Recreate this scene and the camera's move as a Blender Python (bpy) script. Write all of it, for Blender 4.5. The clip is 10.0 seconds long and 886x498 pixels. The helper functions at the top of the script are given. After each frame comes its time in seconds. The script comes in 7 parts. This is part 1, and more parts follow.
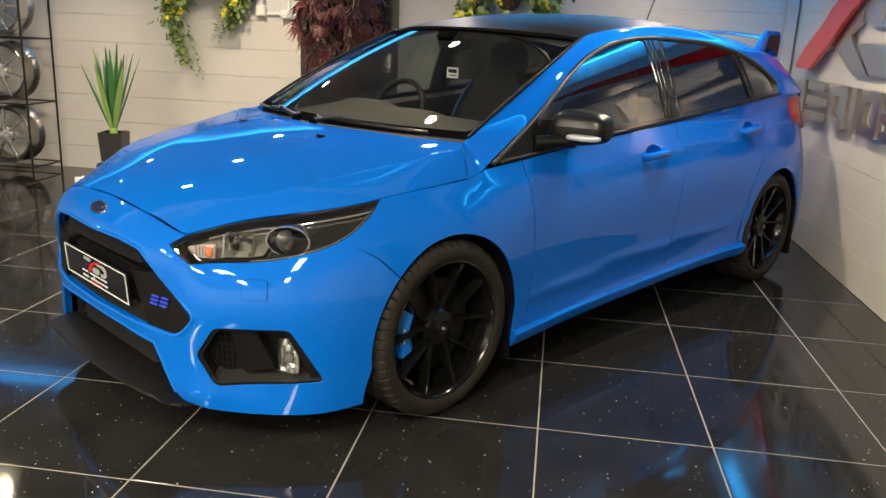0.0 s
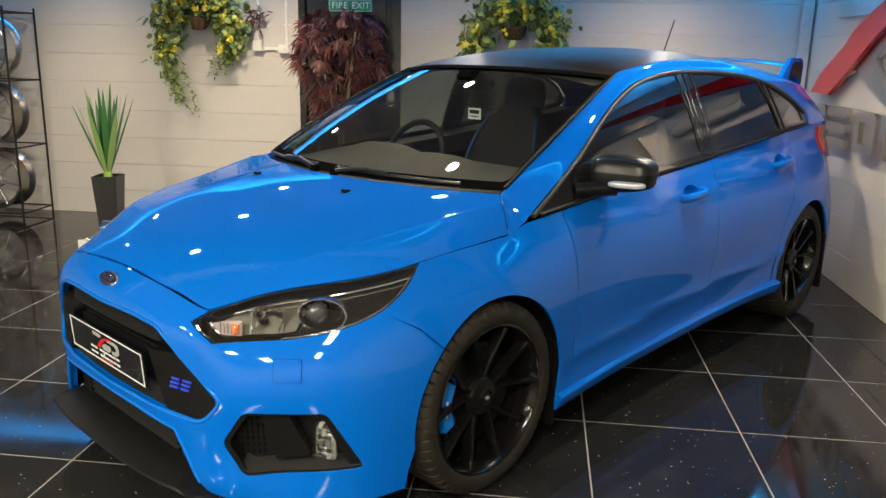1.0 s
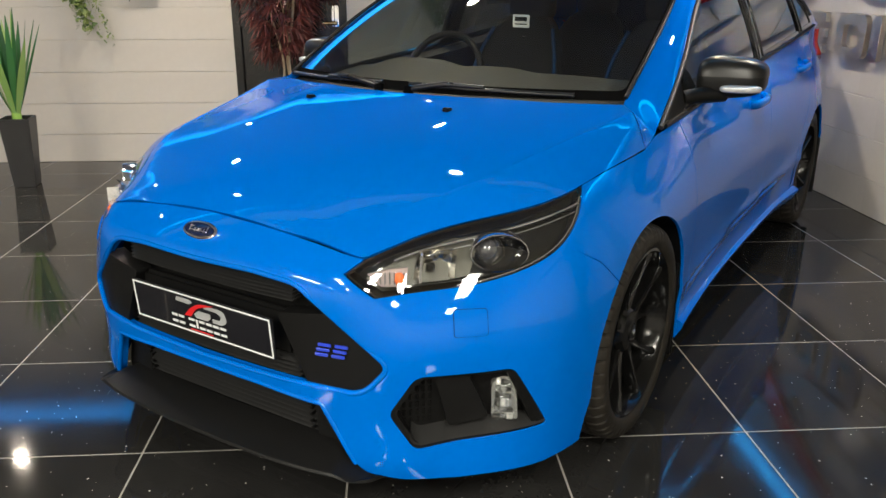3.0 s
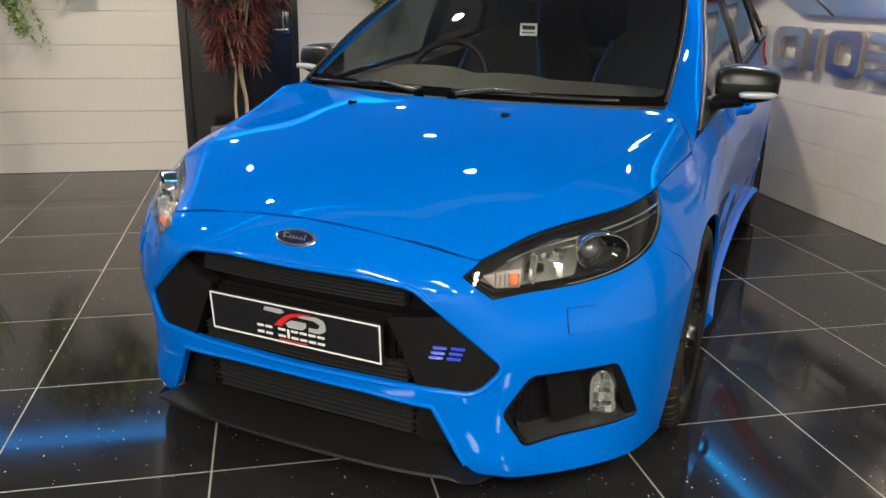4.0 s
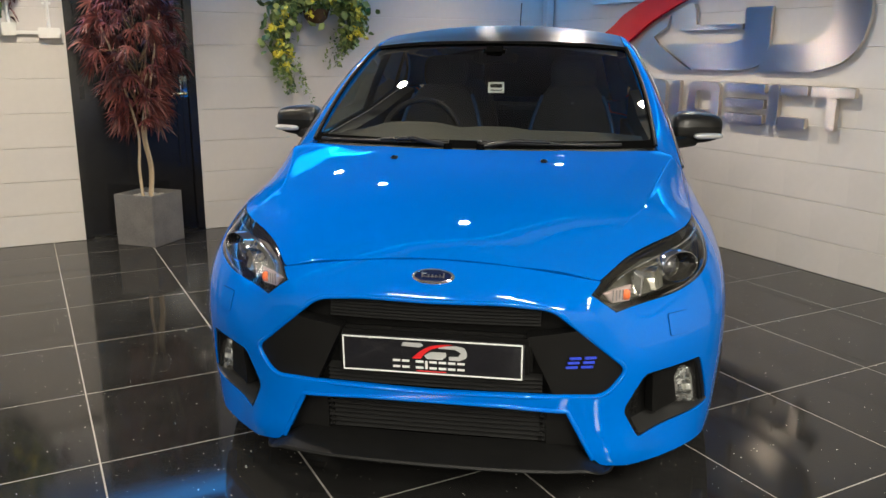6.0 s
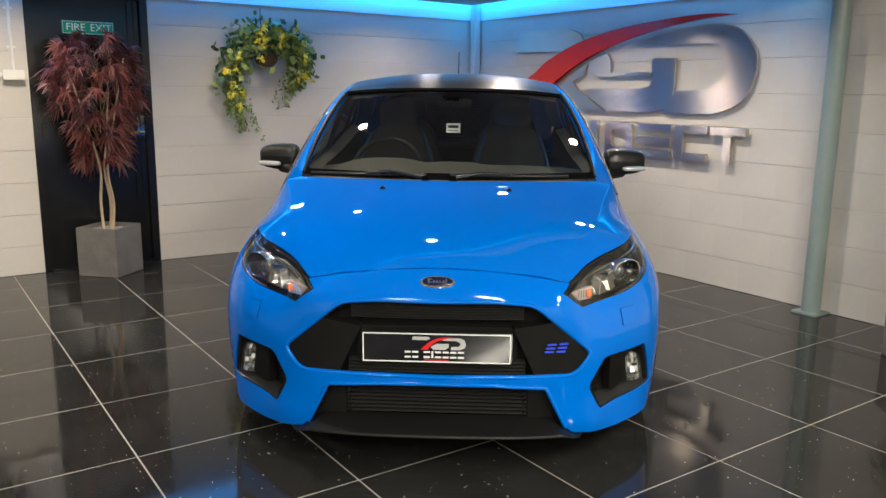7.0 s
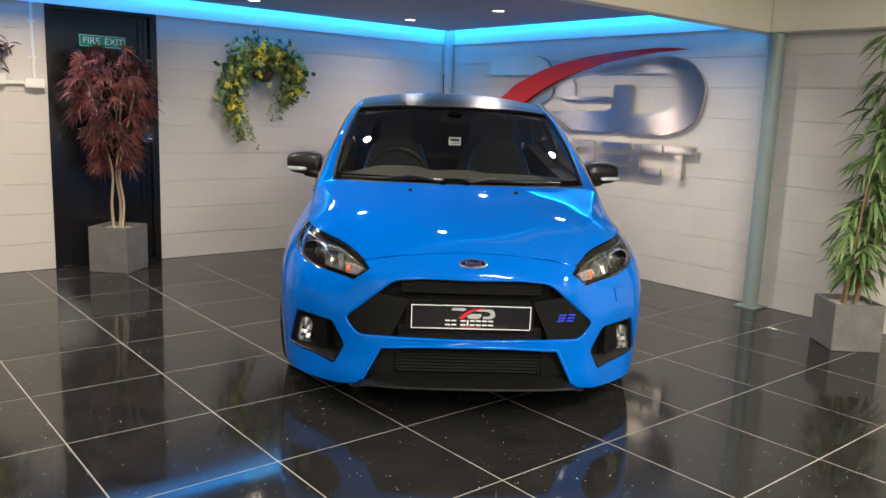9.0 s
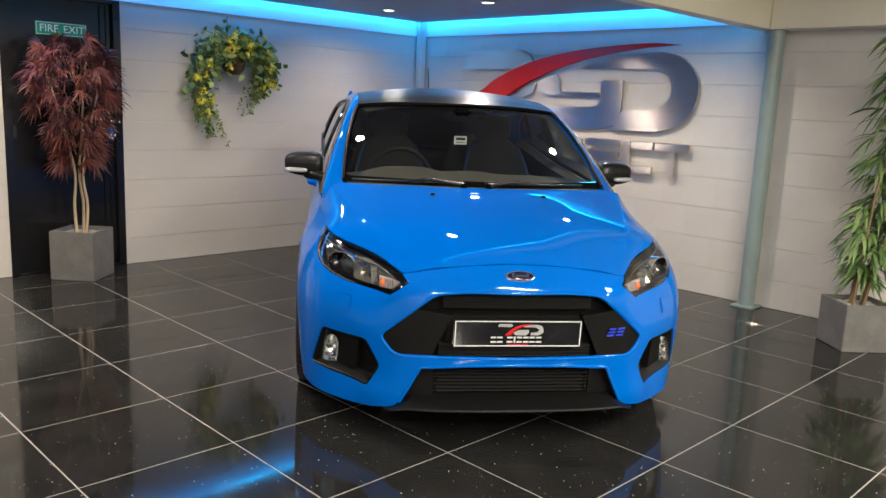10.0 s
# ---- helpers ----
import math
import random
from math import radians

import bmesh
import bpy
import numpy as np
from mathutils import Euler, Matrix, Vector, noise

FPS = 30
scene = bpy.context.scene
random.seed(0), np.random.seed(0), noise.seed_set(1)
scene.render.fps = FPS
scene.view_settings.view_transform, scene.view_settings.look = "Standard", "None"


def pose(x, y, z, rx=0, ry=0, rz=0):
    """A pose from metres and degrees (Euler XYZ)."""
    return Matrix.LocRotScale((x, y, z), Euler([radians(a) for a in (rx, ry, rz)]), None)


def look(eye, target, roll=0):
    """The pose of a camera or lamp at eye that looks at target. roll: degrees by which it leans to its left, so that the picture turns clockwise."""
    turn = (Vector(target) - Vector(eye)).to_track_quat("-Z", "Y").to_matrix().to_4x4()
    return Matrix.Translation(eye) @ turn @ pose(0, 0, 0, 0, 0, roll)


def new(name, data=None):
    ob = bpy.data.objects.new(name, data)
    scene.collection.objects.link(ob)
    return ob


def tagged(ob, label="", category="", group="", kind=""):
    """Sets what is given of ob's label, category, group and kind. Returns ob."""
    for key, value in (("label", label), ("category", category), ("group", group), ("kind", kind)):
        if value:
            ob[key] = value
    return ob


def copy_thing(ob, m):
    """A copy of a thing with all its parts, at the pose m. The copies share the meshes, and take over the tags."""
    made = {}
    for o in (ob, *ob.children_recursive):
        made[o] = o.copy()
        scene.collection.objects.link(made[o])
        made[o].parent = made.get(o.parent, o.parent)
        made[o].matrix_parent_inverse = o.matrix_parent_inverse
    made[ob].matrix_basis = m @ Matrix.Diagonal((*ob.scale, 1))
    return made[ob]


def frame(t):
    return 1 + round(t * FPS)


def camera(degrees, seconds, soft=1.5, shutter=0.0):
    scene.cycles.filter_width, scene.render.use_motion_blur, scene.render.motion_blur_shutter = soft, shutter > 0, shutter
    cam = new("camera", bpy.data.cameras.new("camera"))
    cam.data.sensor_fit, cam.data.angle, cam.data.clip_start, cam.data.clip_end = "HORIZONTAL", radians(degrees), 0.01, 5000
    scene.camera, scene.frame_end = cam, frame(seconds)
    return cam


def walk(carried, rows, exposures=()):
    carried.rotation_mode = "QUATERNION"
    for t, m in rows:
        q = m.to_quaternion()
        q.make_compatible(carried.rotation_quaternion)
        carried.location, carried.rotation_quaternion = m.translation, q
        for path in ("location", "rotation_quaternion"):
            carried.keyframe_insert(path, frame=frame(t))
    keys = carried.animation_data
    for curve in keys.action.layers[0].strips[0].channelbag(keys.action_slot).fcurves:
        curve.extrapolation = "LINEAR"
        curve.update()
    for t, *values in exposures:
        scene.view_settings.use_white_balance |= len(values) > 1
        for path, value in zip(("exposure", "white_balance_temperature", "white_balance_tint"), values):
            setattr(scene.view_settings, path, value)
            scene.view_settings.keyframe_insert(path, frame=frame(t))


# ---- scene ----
cam = camera(58.2, 10.0)
PATH = [
    (0, (0.011, -0.072, 1.335), (-0.247, 1.84, 0.809), 2.6),
    (0.5, (-0.078, 0.031, 1.365), (-0.325, 1.946, 0.845), 2.2),
    (1, (-0.197, 0.147, 1.409), (-0.427, 2.076, 0.932), 1.2),
    (1.5, (-0.327, 0.288, 1.389), (-0.521, 2.216, 0.892), 0.2),
    (2, (-0.533, 0.404, 1.342), (-0.677, 2.312, 0.762), 0.1),
    (2.5, (-0.786, 0.407, 1.32), (-0.819, 2.306, 0.693), -0.1),
    (2.7, (-0.889, 0.417, 1.311), (-0.857, 2.313, 0.676), -0.1),
    (3.8, (-1.448, 0.51, 1.284), (-1.088, 2.376, 0.66), 1.1),
    (4, (-1.567, 0.484, 1.289), (-1.155, 2.342, 0.676), 1.2),
    (4.5, (-1.792, 0.509, 1.285), (-1.275, 2.348, 0.696), 0.9),
    (5, (-2.006, 0.618, 1.291), (-1.338, 2.419, 0.732), 1.1),
    (5.2, (-2.112, 0.623, 1.296), (-1.374, 2.401, 0.753), 1.0),
    (6.3, (-2.622, 0.417, 1.316), (-1.664, 2.113, 0.863), 0.3),
    (6.5, (-2.732, 0.347, 1.327), (-1.727, 2.02, 0.892), 0.4),
    (7, (-3.009, 0.213, 1.347), (-1.892, 1.825, 0.957), 0.7),
    (7.5, (-3.173, 0.055, 1.346), (-2.031, 1.66, 0.998), 0.7),
    (8, (-3.353, -0.099, 1.357), (-2.194, 1.499, 1.029), 0.9),
    (8.5, (-3.513, -0.124, 1.348), (-2.31, 1.441, 1.024), 1.3),
    (9, (-3.726, -0.065, 1.345), (-2.469, 1.451, 0.999), 2.2),
    (9.5, (-3.805, 0.133, 1.336), (-2.504, 1.607, 0.966), 2.8),
    (10, (-3.897, 0.439, 1.366), (-2.511, 1.834, 1.004), 2.5),
]
walk(cam, [(t, look(eye, target, roll)) for t, eye, target, roll in PATH],
     [(0, 0.13, 7050, 4), (1, 0.04, 6900, 3), (2, -0.08, 6350, 4), (4, -0.09, 6300, 4), (5, -0.12, 6300, 4), (6.5, -0.04, 6450, 4), (8, 0.0, 6450, 6), (10, 0.0, 6450, 6)])

# ---- world, lamps, exposure ----
BACK, RIGHT, LEFT, FRONT = 6.56, 1.75, -6.4, -4.2      # the room's walls: y, x, x, y
BAY, SOFFIT, HIGH = 2.12, 1.95, 2.46                   # the bay's dropped ceiling, the beams' undersides, the front ceiling
world = bpy.data.worlds.new("world")
scene.world = world
world.use_nodes = True
world.node_tree.nodes["Background"].inputs[0].default_value = (0.5, 0.55, 0.6, 1)
world.node_tree.nodes["Background"].inputs[1].default_value = 0.02
BAY_SPOTS = [(x, y) for x in (0.68, -0.83, -2.34, -3.85) for y in (5.83, 4.68, 3.53)]
PANELS = [(x, y) for x in (-0.4, -2.5, -4.6) for y in (-0.2, -2.5)]      # flat light panels in the front ceiling, unseen; assumed from soft reflections on the car's nose
SPOT_W, PANEL_W, LED_W = 13.2, 97.0, 25.0


def spot_lamp(x, y, z, watts):
    data = bpy.data.lights.new("downlight_lamp", "AREA")
    data.shape, data.size, data.energy = "DISK", 0.075, watts
    data.color, data.spread = (1.0, 0.83, 0.66), radians(150)
    lamp = new("downlight_lamp", data)
    lamp.matrix_world = pose(x, y, z)
    return lamp


def strip_lamp(x0, y0, x1, y1, z, watts, tilt):
    """Blue light strip behind the edge of the dropped ceiling, turned down and towards the wall."""
    data = bpy.data.lights.new("cove_lamp", "AREA")
    data.shape, data.size, data.size_y, data.energy = "RECTANGLE", math.hypot(x1 - x0, y1 - y0), 0.10, watts
    data.color = (0.01, 0.32, 1.0)
    lamp = new("cove_lamp", data)
    lamp.matrix_world = pose((x0 + x1) / 2, (y0 + y1) / 2, z, tilt, 0, math.degrees(math.atan2(y1 - y0, x1 - x0)))
    return lamp


for sx, sy in BAY_SPOTS:
    spot_lamp(sx, sy, BAY - 0.008, SPOT_W * (1.35 if sx > 0 else 0.8 if sx > -1 else 1.2 if sx > -3 else 0.7) * (0.52 if sy > 5.5 and sx > -1 else 1.0))
for sx, sy in PANELS:
    data = bpy.data.lights.new("panel_lamp", "AREA")
    data.shape, data.size, data.size_y, data.energy, data.color = "RECTANGLE", 0.26, 1.14, PANEL_W * (1.05 if sx > -1 else 0.95 if sx > -4 else 1.3), (1.0, 0.90, 0.78)
    new("panel_lamp", data).matrix_world = pose(sx, sy, HIGH - 0.016)
strip_lamp(LEFT + 0.1, BACK - 0.06, RIGHT - 0.1, BACK - 0.06, BAY + 0.05, LED_W * 1.1, 40)
strip_lamp(LEFT + 0.1, 3.06, RIGHT - 0.25, 3.06, BAY + 0.05, LED_W * 0.4, -40)
strip_lamp(RIGHT - 0.06, 3.15, RIGHT - 0.06, BACK - 0.1, BAY + 0.05, LED_W * 0.42, -40)

# ---- materials ----
def nodes_of(m):
    return m.node_tree.nodes, m.node_tree.links


def material(name, color, rough=0.5, metal=0.0, coat=0.0, vary=0.1, scale=6.0, bump=0.0, bump_scale=80.0, spec=0.5, coat_rough=0.03, rough_vary=0.1):
    """A surface with colour and gloss that vary at two scales, and a fine relief."""
    m = bpy.data.materials.new(name)
    m.use_nodes = True
    n, l = nodes_of(m)
    b = n["Principled BSDF"]
    b.inputs["Metallic"].default_value = metal
    b.inputs["Coat Weight"].default_value = coat
    b.inputs["Coat Roughness"].default_value = coat_rough
    b.inputs["Specular IOR Level"].default_value = spec
    tc = n.new("ShaderNodeTexCoord")
    big, small = n.new("ShaderNodeTexNoise"), n.new("ShaderNodeTexNoise")
    big.inputs["Scale"].default_value, big.inputs["Detail"].default_value = scale, 3
    small.inputs["Scale"].default_value, small.inputs["Detail"].default_value = scale * 14, 2
    for t in (big, small):
        l.new(tc.outputs["Object"], t.inputs["Vector"])
    mix = n.new("ShaderNodeMath")
    mix.operation = "MULTIPLY_ADD"
    l.new(small.outputs["Fac"], mix.inputs[0])
    mix.inputs[1].default_value = 0.45
    l.new(big.outputs["Fac"], mix.inputs[2])
    ramp = n.new("ShaderNodeMapRange")
    ramp.inputs["From Min"].default_value, ramp.inputs["From Max"].default_value = 0.4, 1.05
    ramp.inputs["To Min"].default_value, ramp.inputs["To Max"].default_value = 1 - vary, 1 + vary
    l.new(mix.outputs[0], ramp.inputs["Value"])
    mul = n.new("ShaderNodeVectorMath")
    mul.operation = "SCALE"
    mul.inputs[0].default_value = color
    l.new(ramp.outputs[0], mul.inputs["Scale"])
    l.new(mul.outputs[0], b.inputs["Base Color"])
    rr = n.new("ShaderNodeMapRange")
    rr.inputs["From Min"].default_value, rr.inputs["From Max"].default_value = 0.3, 0.75
    rr.inputs["To Min"].default_value, rr.inputs["To Max"].default_value = rough * (1 - rough_vary), rough * (1 + rough_vary)
    l.new(big.outputs["Fac"], rr.inputs["Value"])
    l.new(rr.outputs[0], b.inputs["Roughness"])
    if bump:
        grain = n.new("ShaderNodeTexNoise")
        grain.inputs["Scale"].default_value, grain.inputs["Detail"].default_value = bump_scale, 4
        l.new(tc.outputs["Object"], grain.inputs["Vector"])
        bp = n.new("ShaderNodeBump")
        bp.inputs["Strength"].default_value, bp.inputs["Distance"].default_value = bump, 0.004
        l.new(grain.outputs["Fac"], bp.inputs["Height"])
        l.new(bp.outputs[0], b.inputs["Normal"])
    return m


def glow(name, color, strength):
    m = bpy.data.materials.new(name)
    m.use_nodes = True
    b = m.node_tree.nodes["Principled BSDF"]
    b.inputs["Base Color"].default_value = (0.8, 0.8, 0.8, 1)
    b.inputs["Emission Color"].default_value = (*color, 1)
    b.inputs["Emission Strength"].default_value = strength
    return m


def glass(name, tint, gloss=1.0, ior=1.5):
    """Thin clear or tinted glass: the tint in what passes through, a Fresnel mirror in what comes back."""
    m = bpy.data.materials.new(name)
    m.use_nodes = True
    n, l = nodes_of(m)
    n.remove(n["Principled BSDF"])
    clear, shine, mix, fr = n.new("ShaderNodeBsdfTransparent"), n.new("ShaderNodeBsdfGlossy"), n.new("ShaderNodeMixShader"), n.new("ShaderNodeLayerWeight")
    clear.inputs[0].default_value = (*tint, 1)
    shine.inputs["Color"].default_value = (gloss, gloss, gloss, 1)
    shine.inputs["Roughness"].default_value = 0.01
    # mirror share by angle: little head-on, much at a glance
    fr.inputs["Blend"].default_value = 0.5
    pw, sc = n.new("ShaderNodeMath"), n.new("ShaderNodeMath")
    pw.operation, sc.operation = "POWER", "MULTIPLY_ADD"
    f0 = ((ior - 1) / (ior + 1)) ** 2 * 2
    l.new(fr.outputs["Facing"], pw.inputs[0])
    pw.inputs[1].default_value = 4.5
    l.new(pw.outputs[0], sc.inputs[0])
    sc.inputs[1].default_value, sc.inputs[2].default_value = 1 - f0, f0
    l.new(sc.outputs[0], mix.inputs[0])
    l.new(clear.outputs[0], mix.inputs[1])
    l.new(shine.outputs[0], mix.inputs[2])
    l.new(mix.outputs[0], n["Material Output"].inputs[0])
    return m


def granite():
    """Polished black granite with bright mica flecks, each slab a little different."""
    m = material("black_granite", (0.018, 0.0176, 0.0172), 0.075, vary=0.35, scale=5, rough_vary=0.35, spec=0.36)
    n, l = nodes_of(m)
    b = n["Principled BSDF"]
    tc = next(k for k in n if k.type == "TEX_COORD")
    info = n.new("ShaderNodeObjectInfo")
    shift = n.new("ShaderNodeVectorMath")
    shift.operation = "MULTIPLY_ADD"
    l.new(info.outputs["Random"], shift.inputs[0])
    shift.inputs[1].default_value = (31.0, 17.0, 5.0)
    l.new(tc.outputs["Object"], shift.inputs[2])
    for k in [k for k in n if k.type == "TEX_NOISE"]:
        l.new(shift.outputs[0], k.inputs["Vector"])
    base = b.inputs["Base Color"].links[0].from_socket
    masks = []
    for scale, size, share in ((24.0, 0.055, 0.045), (55.0, 0.070, 0.040)):
        v = n.new("ShaderNodeTexVoronoi")
        v.voronoi_dimensions = "2D"
        v.inputs["Scale"].default_value = scale
        l.new(shift.outputs[0], v.inputs["Vector"])
        near, pick, both = n.new("ShaderNodeMath"), n.new("ShaderNodeMath"), n.new("ShaderNodeMath")
        near.operation, pick.operation, both.operation = "LESS_THAN", "LESS_THAN", "MULTIPLY"
        l.new(v.outputs["Distance"], near.inputs[0])
        near.inputs[1].default_value = size
        sep = n.new("ShaderNodeSeparateColor")
        l.new(v.outputs["Color"], sep.inputs[0])
        l.new(sep.outputs[0], pick.inputs[0])
        pick.inputs[1].default_value = share
        l.new(near.outputs[0], both.inputs[0])
        l.new(pick.outputs[0], both.inputs[1])
        masks.append(both)
    either = n.new("ShaderNodeMath")
    either.operation = "MAXIMUM"
    l.new(masks[0].outputs[0], either.inputs[0])
    l.new(masks[1].outputs[0], either.inputs[1])
    mix = n.new("ShaderNodeMix")
    mix.data_type = "RGBA"
    l.new(either.outputs[0], mix.inputs["Factor"])
    l.new(base, mix.inputs[6])
    mix.inputs[7].default_value = (0.85, 0.80, 0.72, 1)
    l.new(mix.outputs[2], b.inputs["Base Color"])
    return m


def brushed(name, color):
    """Brushed metal sheet: strokes lie level, so that glints stretch upright."""
    m = material(name, color, 0.38, 1.0, vary=0.04, scale=3, rough_vary=0.15)
    n, l = nodes_of(m)
    b = n["Principled BSDF"]
    tc = next(k for k in n if k.type == "TEX_COORD")
    mp, st, mul = n.new("ShaderNodeMapping"), n.new("ShaderNodeTexNoise"), n.new("ShaderNodeMapRange")
    mp.inputs["Scale"].default_value = (1, 1.5, 400)
    st.inputs["Scale"].default_value = 1.0
    l.new(tc.outputs["Object"], mp.inputs[0])
    l.new(mp.outputs[0], st.inputs["Vector"])
    l.new(st.outputs["Fac"], mul.inputs["Value"])
    mul.inputs["To Min"].default_value, mul.inputs["To Max"].default_value = 0.34, 0.44
    l.new(mul.outputs[0], b.inputs["Roughness"])
    way = n.new("ShaderNodeCombineXYZ")
    way.inputs[2].default_value = 1.0
    l.new(way.outputs[0], b.inputs["Tangent"])
    b.inputs["Anisotropic"].default_value = 0.97
    return m


def leafy(name, dark, light, rough=0.5, single=False):
    """Leaves that differ one by one in shade."""
    m = bpy.data.materials.new(name)
    m.use_nodes = True
    n, l = nodes_of(m)
    b = n["Principled BSDF"]
    b.inputs["Roughness"].default_value = rough
    geo, ramp = n.new("ShaderNodeNewGeometry"), n.new("ShaderNodeValToRGB")
    ramp.color_ramp.elements[0].color = (*dark, 1)
    ramp.color_ramp.elements[1].color = (*light, 1)
    l.new(n.new("ShaderNodeObjectInfo").outputs["Random"] if single else geo.outputs["Random Per Island"], ramp.inputs[0])
    l.new(ramp.outputs[0], b.inputs["Base Color"])
    return m


WALL_PAINT = material("grey_wall_paint", (0.58, 0.55, 0.515), 0.62, vary=0.05, scale=1.7, bump=0.35, bump_scale=150)
JOINT_PAINT = material("painted_mortar", (0.64, 0.61, 0.57), 0.7, vary=0.08, scale=5, bump=0.3)
CREAM_PAINT = material("cream_paint", (0.74, 0.70, 0.58), 0.55, vary=0.03, scale=1.2, bump=0.1)
CEILING_PAINT = material("grey_ceiling_paint", (0.31, 0.31, 0.33), 0.5, vary=0.05, scale=1.5, bump=0.1)
WHITE_PAINT = material("white_paint", (0.80, 0.80, 0.78), 0.5, vary=0.04, scale=2)
WHITE_PLASTIC = material("white_plastic", (0.75, 0.74, 0.70), 0.35, vary=0.04)
STEEL_GREEN = material("grey_green_steel_paint", (0.24, 0.30, 0.29), 0.4, vary=0.1, scale=4, bump=0.15)
GROUT = material("pale_grout", (0.31, 0.295, 0.27), 0.8, vary=0.2, scale=9, bump=0.3)
GRANITE = granite()
DOOR_BLACK = material("black_gloss_door_paint", (0.010, 0.010, 0.011), 0.18, vary=0.2, scale=3, bump=0.12, bump_scale=30)
SIGN_GREEN = material("green_sign", (0.0, 0.30, 0.14), 0.4, vary=0.04)
SIGN_WHITE = material("white_print", (0.82, 0.84, 0.82), 0.5, vary=0.03)
CHROME = material("chrome", (0.82, 0.82, 0.84), 0.08, 1.0, vary=0.05)
BRASS = material("brass", (0.75, 0.55, 0.30), 0.25, 1.0, vary=0.1)
ALUMINIUM = brushed("brushed_aluminium", (0.62, 0.58, 0.53))
LOGO_RED = material("red_gloss_acrylic", (0.62, 0.012, 0.018), 0.22, vary=0.05, coat=0.3)
CONCRETE = material("dark_concrete", (0.15, 0.145, 0.14), 0.8, vary=0.3, scale=7, bump=0.5, bump_scale=60)
POT_BLACK = material("black_pot", (0.02, 0.02, 0.021), 0.35, vary=0.2, bump=0.1)
SOIL = material("pale_gravel", (0.42, 0.40, 0.36), 0.9, vary=0.4, scale=40, bump=0.8, bump_scale=90)
BARK = material("pale_bark", (0.46, 0.36, 0.24), 0.75, vary=0.25, scale=14, bump=0.5, bump_scale=60)
CANE = material("brown_cane", (0.22, 0.15, 0.08), 0.7, vary=0.3, scale=20, bump=0.4)
WICKER = material("dark_wicker", (0.09, 0.05, 0.025), 0.8, vary=0.4, scale=40, bump=0.8)
RED_LEAF = leafy("dark_red_leaves", (0.026, 0.005, 0.007), (0.17, 0.038, 0.030))
PALM_LEAF = leafy("palm_leaves", (0.035, 0.085, 0.020), (0.26, 0.38, 0.14), 0.45)
IVY_LEAF = leafy("ivy_leaves", (0.045, 0.10, 0.030), (0.34, 0.42, 0.13))
YELLOW_FLOWER = leafy("yellow_flowers", (0.66, 0.56, 0.02), (0.84, 0.80, 0.16))
SPIKE_LEAF = leafy("sword_leaves", (0.010, 0.06, 0.025), (0.07, 0.22, 0.07), 0.35, True)
SPIKE_PALE = leafy("pale_sword_leaves", (0.22, 0.40, 0.10), (0.42, 0.58, 0.20), 0.35, True)
STEM_GREEN = material("pale_stem", (0.30, 0.52, 0.10), 0.4, vary=0.15, scale=20)
RACK_BLACK = material("black_steel", (0.015, 0.015, 0.016), 0.4, 0.3, vary=0.2)
LENS_GLOW = glow("lamp_glass_glow", (1.0, 0.86, 0.68), 9.0)
TAPE_GLOW = glow("blue_tape_glow", (0.02, 0.50, 1.0), 16.0)
PANEL_GLOW = glow("panel_glow", (1.0, 0.92, 0.82), 4.0)
# blue wash of the hidden strips, put into the cove bands as emission
COVE_WASH_GLOW = glow("blue_wash_glow", (0.0, 0.25, 1.0), 0.25)
# the car
PAINT = material("bright_blue_car_paint", (0.0, 0.121, 0.55), 0.5, 0.0, coat=1.0, vary=0.015, scale=2, coat_rough=0.012, spec=0.0)
PAINT.node_tree.nodes["Principled BSDF"].inputs["Coat IOR"].default_value = 1.40
ROOF_BLACK = material("satin_black_roof", (0.009, 0.0085, 0.0075), 0.34, vary=0.03, rough_vary=0.04, spec=0.22)
WIPER = material("wiper_black", (0.008, 0.008, 0.008), 0.3, vary=0.1, spec=0.4)
FRIT = material("black_print", (0.004, 0.004, 0.004), 0.6, vary=0.1, spec=0.0)
GRILLE_GREY = material("grille_plastic", (0.020, 0.020, 0.020), 0.34, vary=0.1, scale=20, spec=0.45)
FACET = material("smoked_chrome", (0.66, 0.63, 0.56), 0.20, 1.0, vary=0.1)
MIRROR_BLACK = material("satin_black_shell", (0.009, 0.009, 0.009), 0.30, vary=0.05, rough_vary=0.05, spec=0.35)
SATIN_BLACK = material("satin_black_plastic", (0.006, 0.006, 0.006), 0.40, vary=0.15, scale=20, bump=0.15, bump_scale=600, spec=0.18)
DARK_GREY = material("dark_grey_satin_plastic", (0.007, 0.007, 0.007), 0.42, vary=0.12, scale=12, bump=0.1, bump_scale=700, spec=0.14)
DEEP_BLACK = material("black_void_plastic", (0.006, 0.006, 0.006), 0.6, vary=0.2, spec=0.08)
GLOSS_BLACK = material("gloss_black", (0.006, 0.006, 0.007), 0.06, coat=0.5, vary=0.1)
WHEEL_BLACK = material("forged_wheel_black", (0.005, 0.005, 0.005), 0.15, spec=0.28, coat=0.0, vary=0.2, scale=15)
DARK_RUBBER = material("trim_rubber", (0.030, 0.028, 0.025), 0.45, vary=0.1, scale=20)
RUBBER = material("tyre_rubber", (0.020, 0.0175, 0.014), 0.58, spec=0.2, vary=0.25, scale=18, bump=0.2, bump_scale=200)
DISC_STEEL = material("brake_steel", (0.06, 0.058, 0.055), 0.35, 1.0, vary=0.2, scale=30)
CALIPER_BLUE = material("caliper_blue", (0.0, 0.16, 0.62), 0.25, coat=0.6, vary=0.05)
